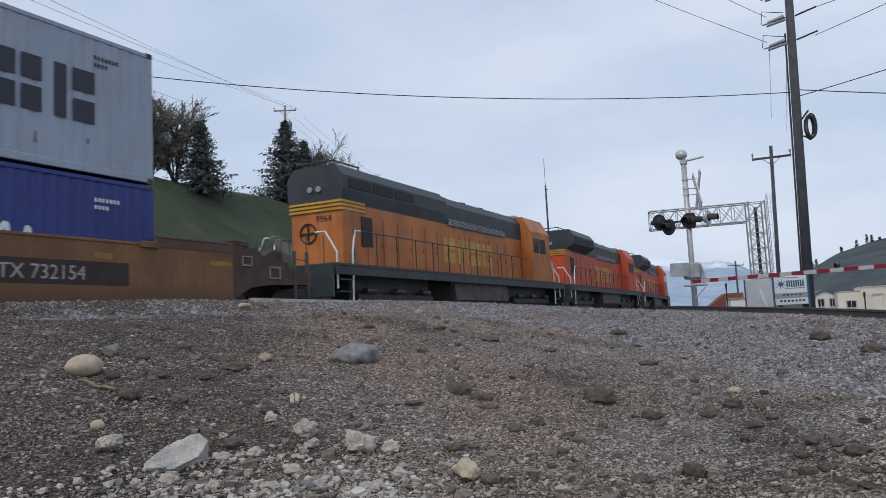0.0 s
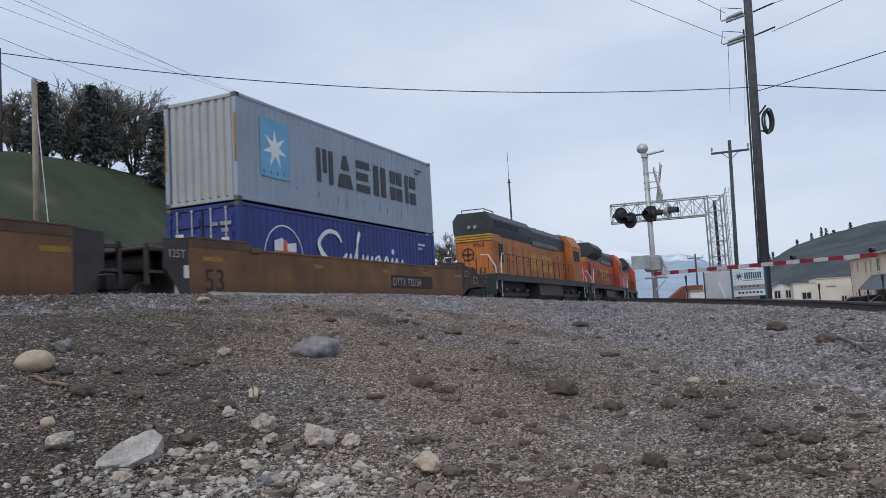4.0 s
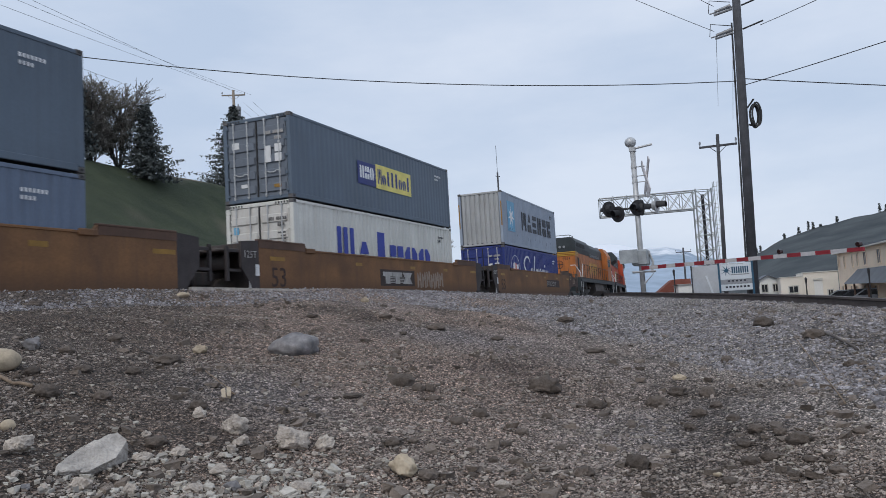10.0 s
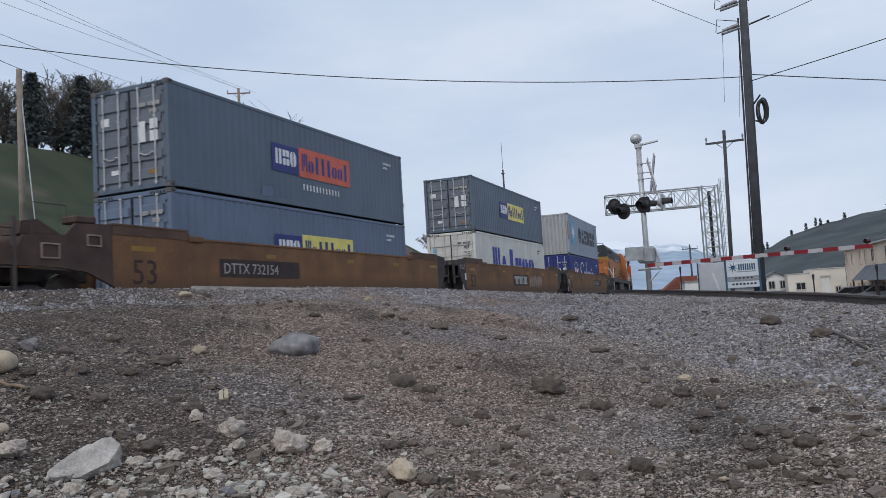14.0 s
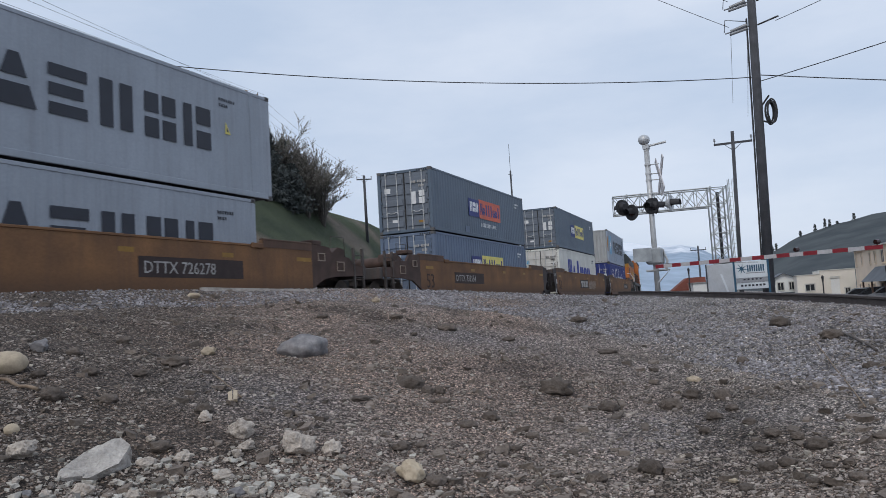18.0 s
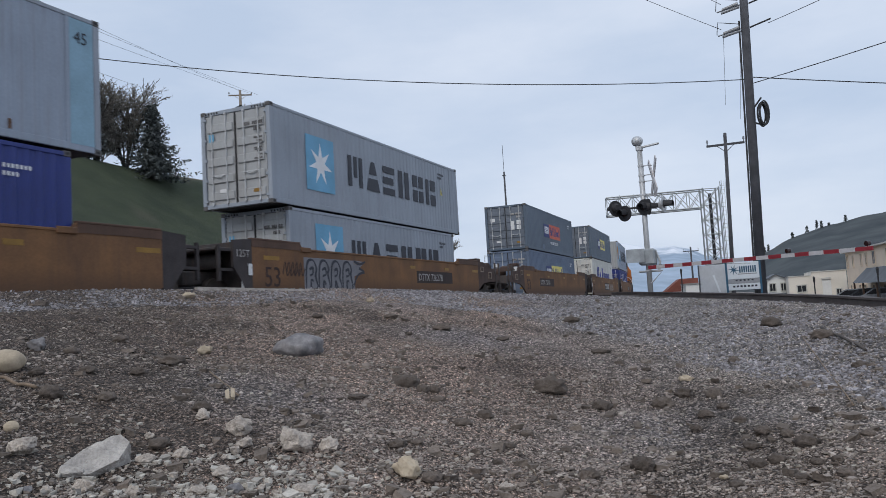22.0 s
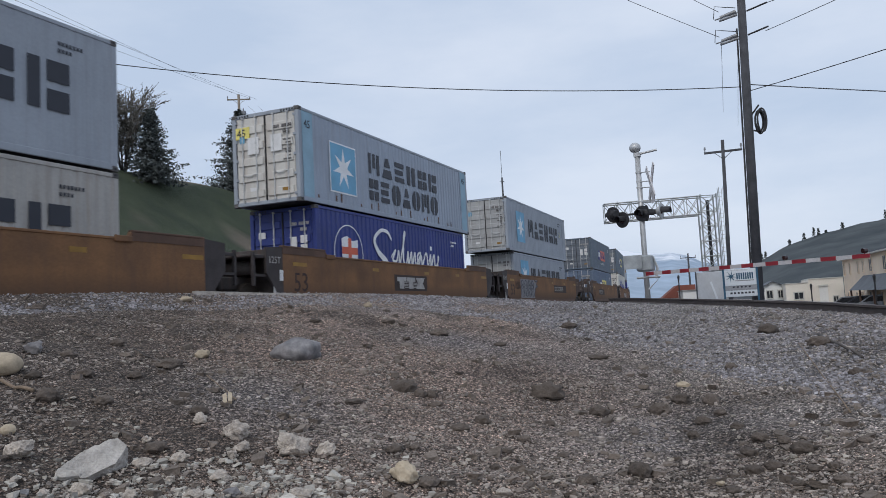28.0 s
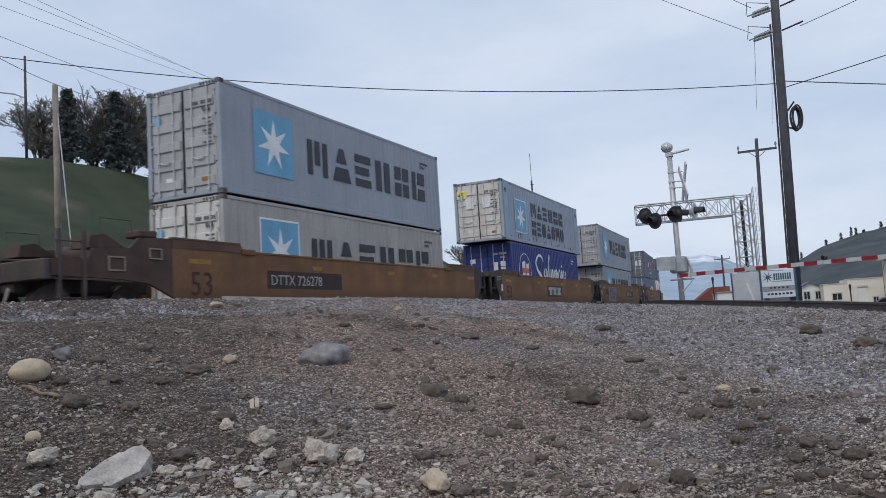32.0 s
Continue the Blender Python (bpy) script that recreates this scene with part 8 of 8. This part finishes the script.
stick("pale weathered stick lying on the earth", (54.5, -0.054), (52.4, -0.069), 0.014)
stick("long dark stick lying on the bank", (-0.9, -0.056), (-3.4, -0.083), 0.014, "bark")
stick("long thin dry stem on the bank", (0.3, -0.065), (-2.4, -0.146), 0.006)
stick("thin dry twig on the bank", (41.6, -0.068), (39.7, -0.101), 0.005)
stick("thin dry twig on the bank", (19.2, -0.218), (18.4, -0.242), 0.004)
stick("thin dry twig on the bank", (46.3, -0.028), (44.0, -0.055), 0.006, "bark")
# pale plank along the brow
bm = bmesh.new()
ends = []
for az, slope in ((42.19, 0.0381), (32.83, 0.0255)):
    rc = table(az, CREST_AZ, CREST_R) - 0.1
    p = polar(az, rc)
    ends.append(Vector((p.x, p.y, EYE + slope * rc - 0.02)))
d = ends[1] - ends[0]
side_ = Vector((-d.y, d.x, 0)).normalized() * 0.08
vs = [bm.verts.new(ends[0].lerp(ends[1], t_) + side_ * g + Vector((0, 0, h_))) for t_ in (0, 1) for h_ in (-0.05, 0.035) for g in (-1, 1)]
for q in ((0, 1, 3, 2), (4, 6, 7, 5), (0, 4, 5, 1), (2, 3, 7, 6), (0, 2, 6, 4), (1, 5, 7, 3)):
    bm.faces.new([vs[i] for i in q])
tagged(part("plank", bm, M["stone_slab"]), "pale weathered plank lying along the bank's brow", "plank")
# split chip of pale wood
wr = bank_at(40.3, -0.104)
wp = polar(40.3, wr)
wood = thing("wood_chip", "short split chip of pale weathered wood", "wood", Matrix.Translation((wp.x, wp.y, ground_z(wp.x, wp.y) + 0.02)) @ Matrix.Rotation(radians(40.3 - 90), 4, "Z") @ Matrix.Rotation(radians(28), 4, "X"))
for k in (-1, 1):
    bm = bmesh.new()
    prism(bm, [(0.003 * k, 0.0), (0.032 * k, -0.004), (0.035 * k, 0.11), (0.006 * k, 0.13)], "z", -0.01, 0.012 + 0.004 * k)
    part("split_half", bm, M["stone_tan"], wood)


def scatter(name, label, material, n, place, size, seed, flat=0.65):
    """Many small angular stones as one mesh; place(rng) gives azimuth and distance."""
    rng = np.random.default_rng(seed)
    base = np.array([(-1, -1, -1), (1, -1, -1), (1, 1, -1), (-1, 1, -1), (-1, -1, 1), (1, -1, 1), (1, 1, 1), (-1, 1, 1)], float) * 0.72
    tri = np.array([(0, 1, 5), (0, 5, 4), (1, 2, 6), (1, 6, 5), (2, 3, 7), (2, 7, 6), (3, 0, 4), (3, 4, 7), (4, 5, 6), (4, 6, 7)])
    vs, fs = [], []
    for i in range(n):
        az, r = place(rng)
        x, y = r * math.cos(radians(az)), r * math.sin(radians(az))
        s = size(rng)
        q = base * (0.6 + 0.6 * rng.random((8, 1))) * (0.8 + 0.5 * rng.random(3)) + rng.normal(0, 0.13, (8, 3))
        q[:, 2] += q[:, 0] * rng.normal(0, 0.35) + q[:, 1] * rng.normal(0, 0.35)
        a = rng.random() * 6.28
        c, d = math.cos(a), math.sin(a)
        q = np.stack([q[:, 0] * c - q[:, 1] * d, q[:, 0] * d + q[:, 1] * c, q[:, 2] * flat], 1) * s
        q += (x, y, ground_z(x, y) + s * 0.2)
        vs.append(q)
        fs.append(tri + 8 * i)
    me = bpy.data.meshes.new(name)
    me.from_pydata(np.concatenate(vs).tolist(), [], np.concatenate(fs).tolist())
    me.materials.append(material)
    return tagged(new(name, me), label, "gravel", kind="stuff")


def over_bank(lo, hi, a0=-8.0, a1=63.0):
    """A picker of places on the bank, from lo to hi of the way up to its brow, thinning with distance."""
    def pick(rng):
        az = a0 + (a1 - a0) * rng.random()
        rc = table(az, CREST_AZ, CREST_R)
        r0, r1 = max(3.6, lo * rc), hi * rc
        return az, r0 * (r1 / r0) ** rng.random()
    return pick


def near_spot(az, r, da, dr):
    return lambda rng: (az + da * rng.normal(), max(3.4, r + dr * rng.normal()))


def brow(rng):
    """Places that crowd towards the bank's brow."""
    az = -6 + 64 * rng.random()
    if az > 30 and rng.random() < 0.6:
        az = -6 + 36 * rng.random()
    rc = table(az, CREST_AZ, CREST_R)
    return az, rc * (1.05 - rng.random() ** 0.6 * table(az, (8, 16, 26), (0.5, 0.36, 0.2)))


def patchy(pick, scale, seed, least):
    """Keeps the places where a slow noise is high, so that stones gather in drifts."""
    def choose(rng):
        for _ in range(6):
            az, r = pick(rng)
            p = polar(az, r)
            if noise.noise(Vector((p.x * scale, p.y * scale, seed))) > least + 0.25 * rng.normal():
                break
        return az, r
    return choose


scatter("gravel", "brown and grey gravel strewn over the bank", M["pebble"], 70000, patchy(over_bank(0.2, 1.0), 0.9, 4, -0.1), lambda g: 0.004 + 0.009 * g.random() ** 2 + (0.018 * g.random() if g.random() < 0.035 else 0), 11, 0.5)
scatter("ballast", "grey crushed ballast along the bank's brow", M["ballast"], 24000, patchy(brow, 0.7, 9, -0.15), lambda g: 0.008 + 0.015 * g.random() ** 2, 12, 0.7)
scatter("pale_gravel", "pale stone chips strewn over the bank", M["chips"], 5000, patchy(over_bank(0.2, 1.0), 0.8, 14, 0.0), lambda g: 0.005 + 0.016 * g.random() ** 3, 13, 0.5)
scatter("limestone_chips", "white limestone chips in a loose drift", M["white_chips"], 2100, near_spot(43, 4.25, 6.5, 0.4), lambda g: 0.005 + 0.026 * g.random() ** 3, 14, 0.6)
scatter("limestone_chips", "white limestone chips in a loose drift", M["white_chips"], 300, near_spot(35, 4.3, 3.5, 0.35), lambda g: 0.008 + 0.03 * g.random() ** 3, 15, 0.6)
scatter("limestone_chips", "white limestone chips in a loose drift", M["white_chips"], 60, near_spot(14, 4.0, 3.0, 0.2), lambda g: 0.008 + 0.025 * g.random() ** 3, 17, 0.6)
scatter("earth_clods", "dull brown stones and clods half sunk in the bank", M["clod_small"], 1500, patchy(over_bank(0.2, 0.98), 0.6, 19, 0.0), lambda g: 0.014 + 0.045 * g.random() ** 3, 16, 0.5)


def motions():
    times = [float(t) for t in np.arange(0, 32.01, 1.0)]
    for ob, q, z, half in MOVING:
        walk(ob, [(t, riding(gone(t) + q, half, z)) for t in times])
    fine = [float(t) for t in np.linspace(0, 32, 215)]
    for w in WHEELS:
        home = w.matrix_local.copy()
        walk(w, [(t, home @ Matrix.Rotation(gone(t) / 0.457, 4, "Y")) for t in fine])


motions()
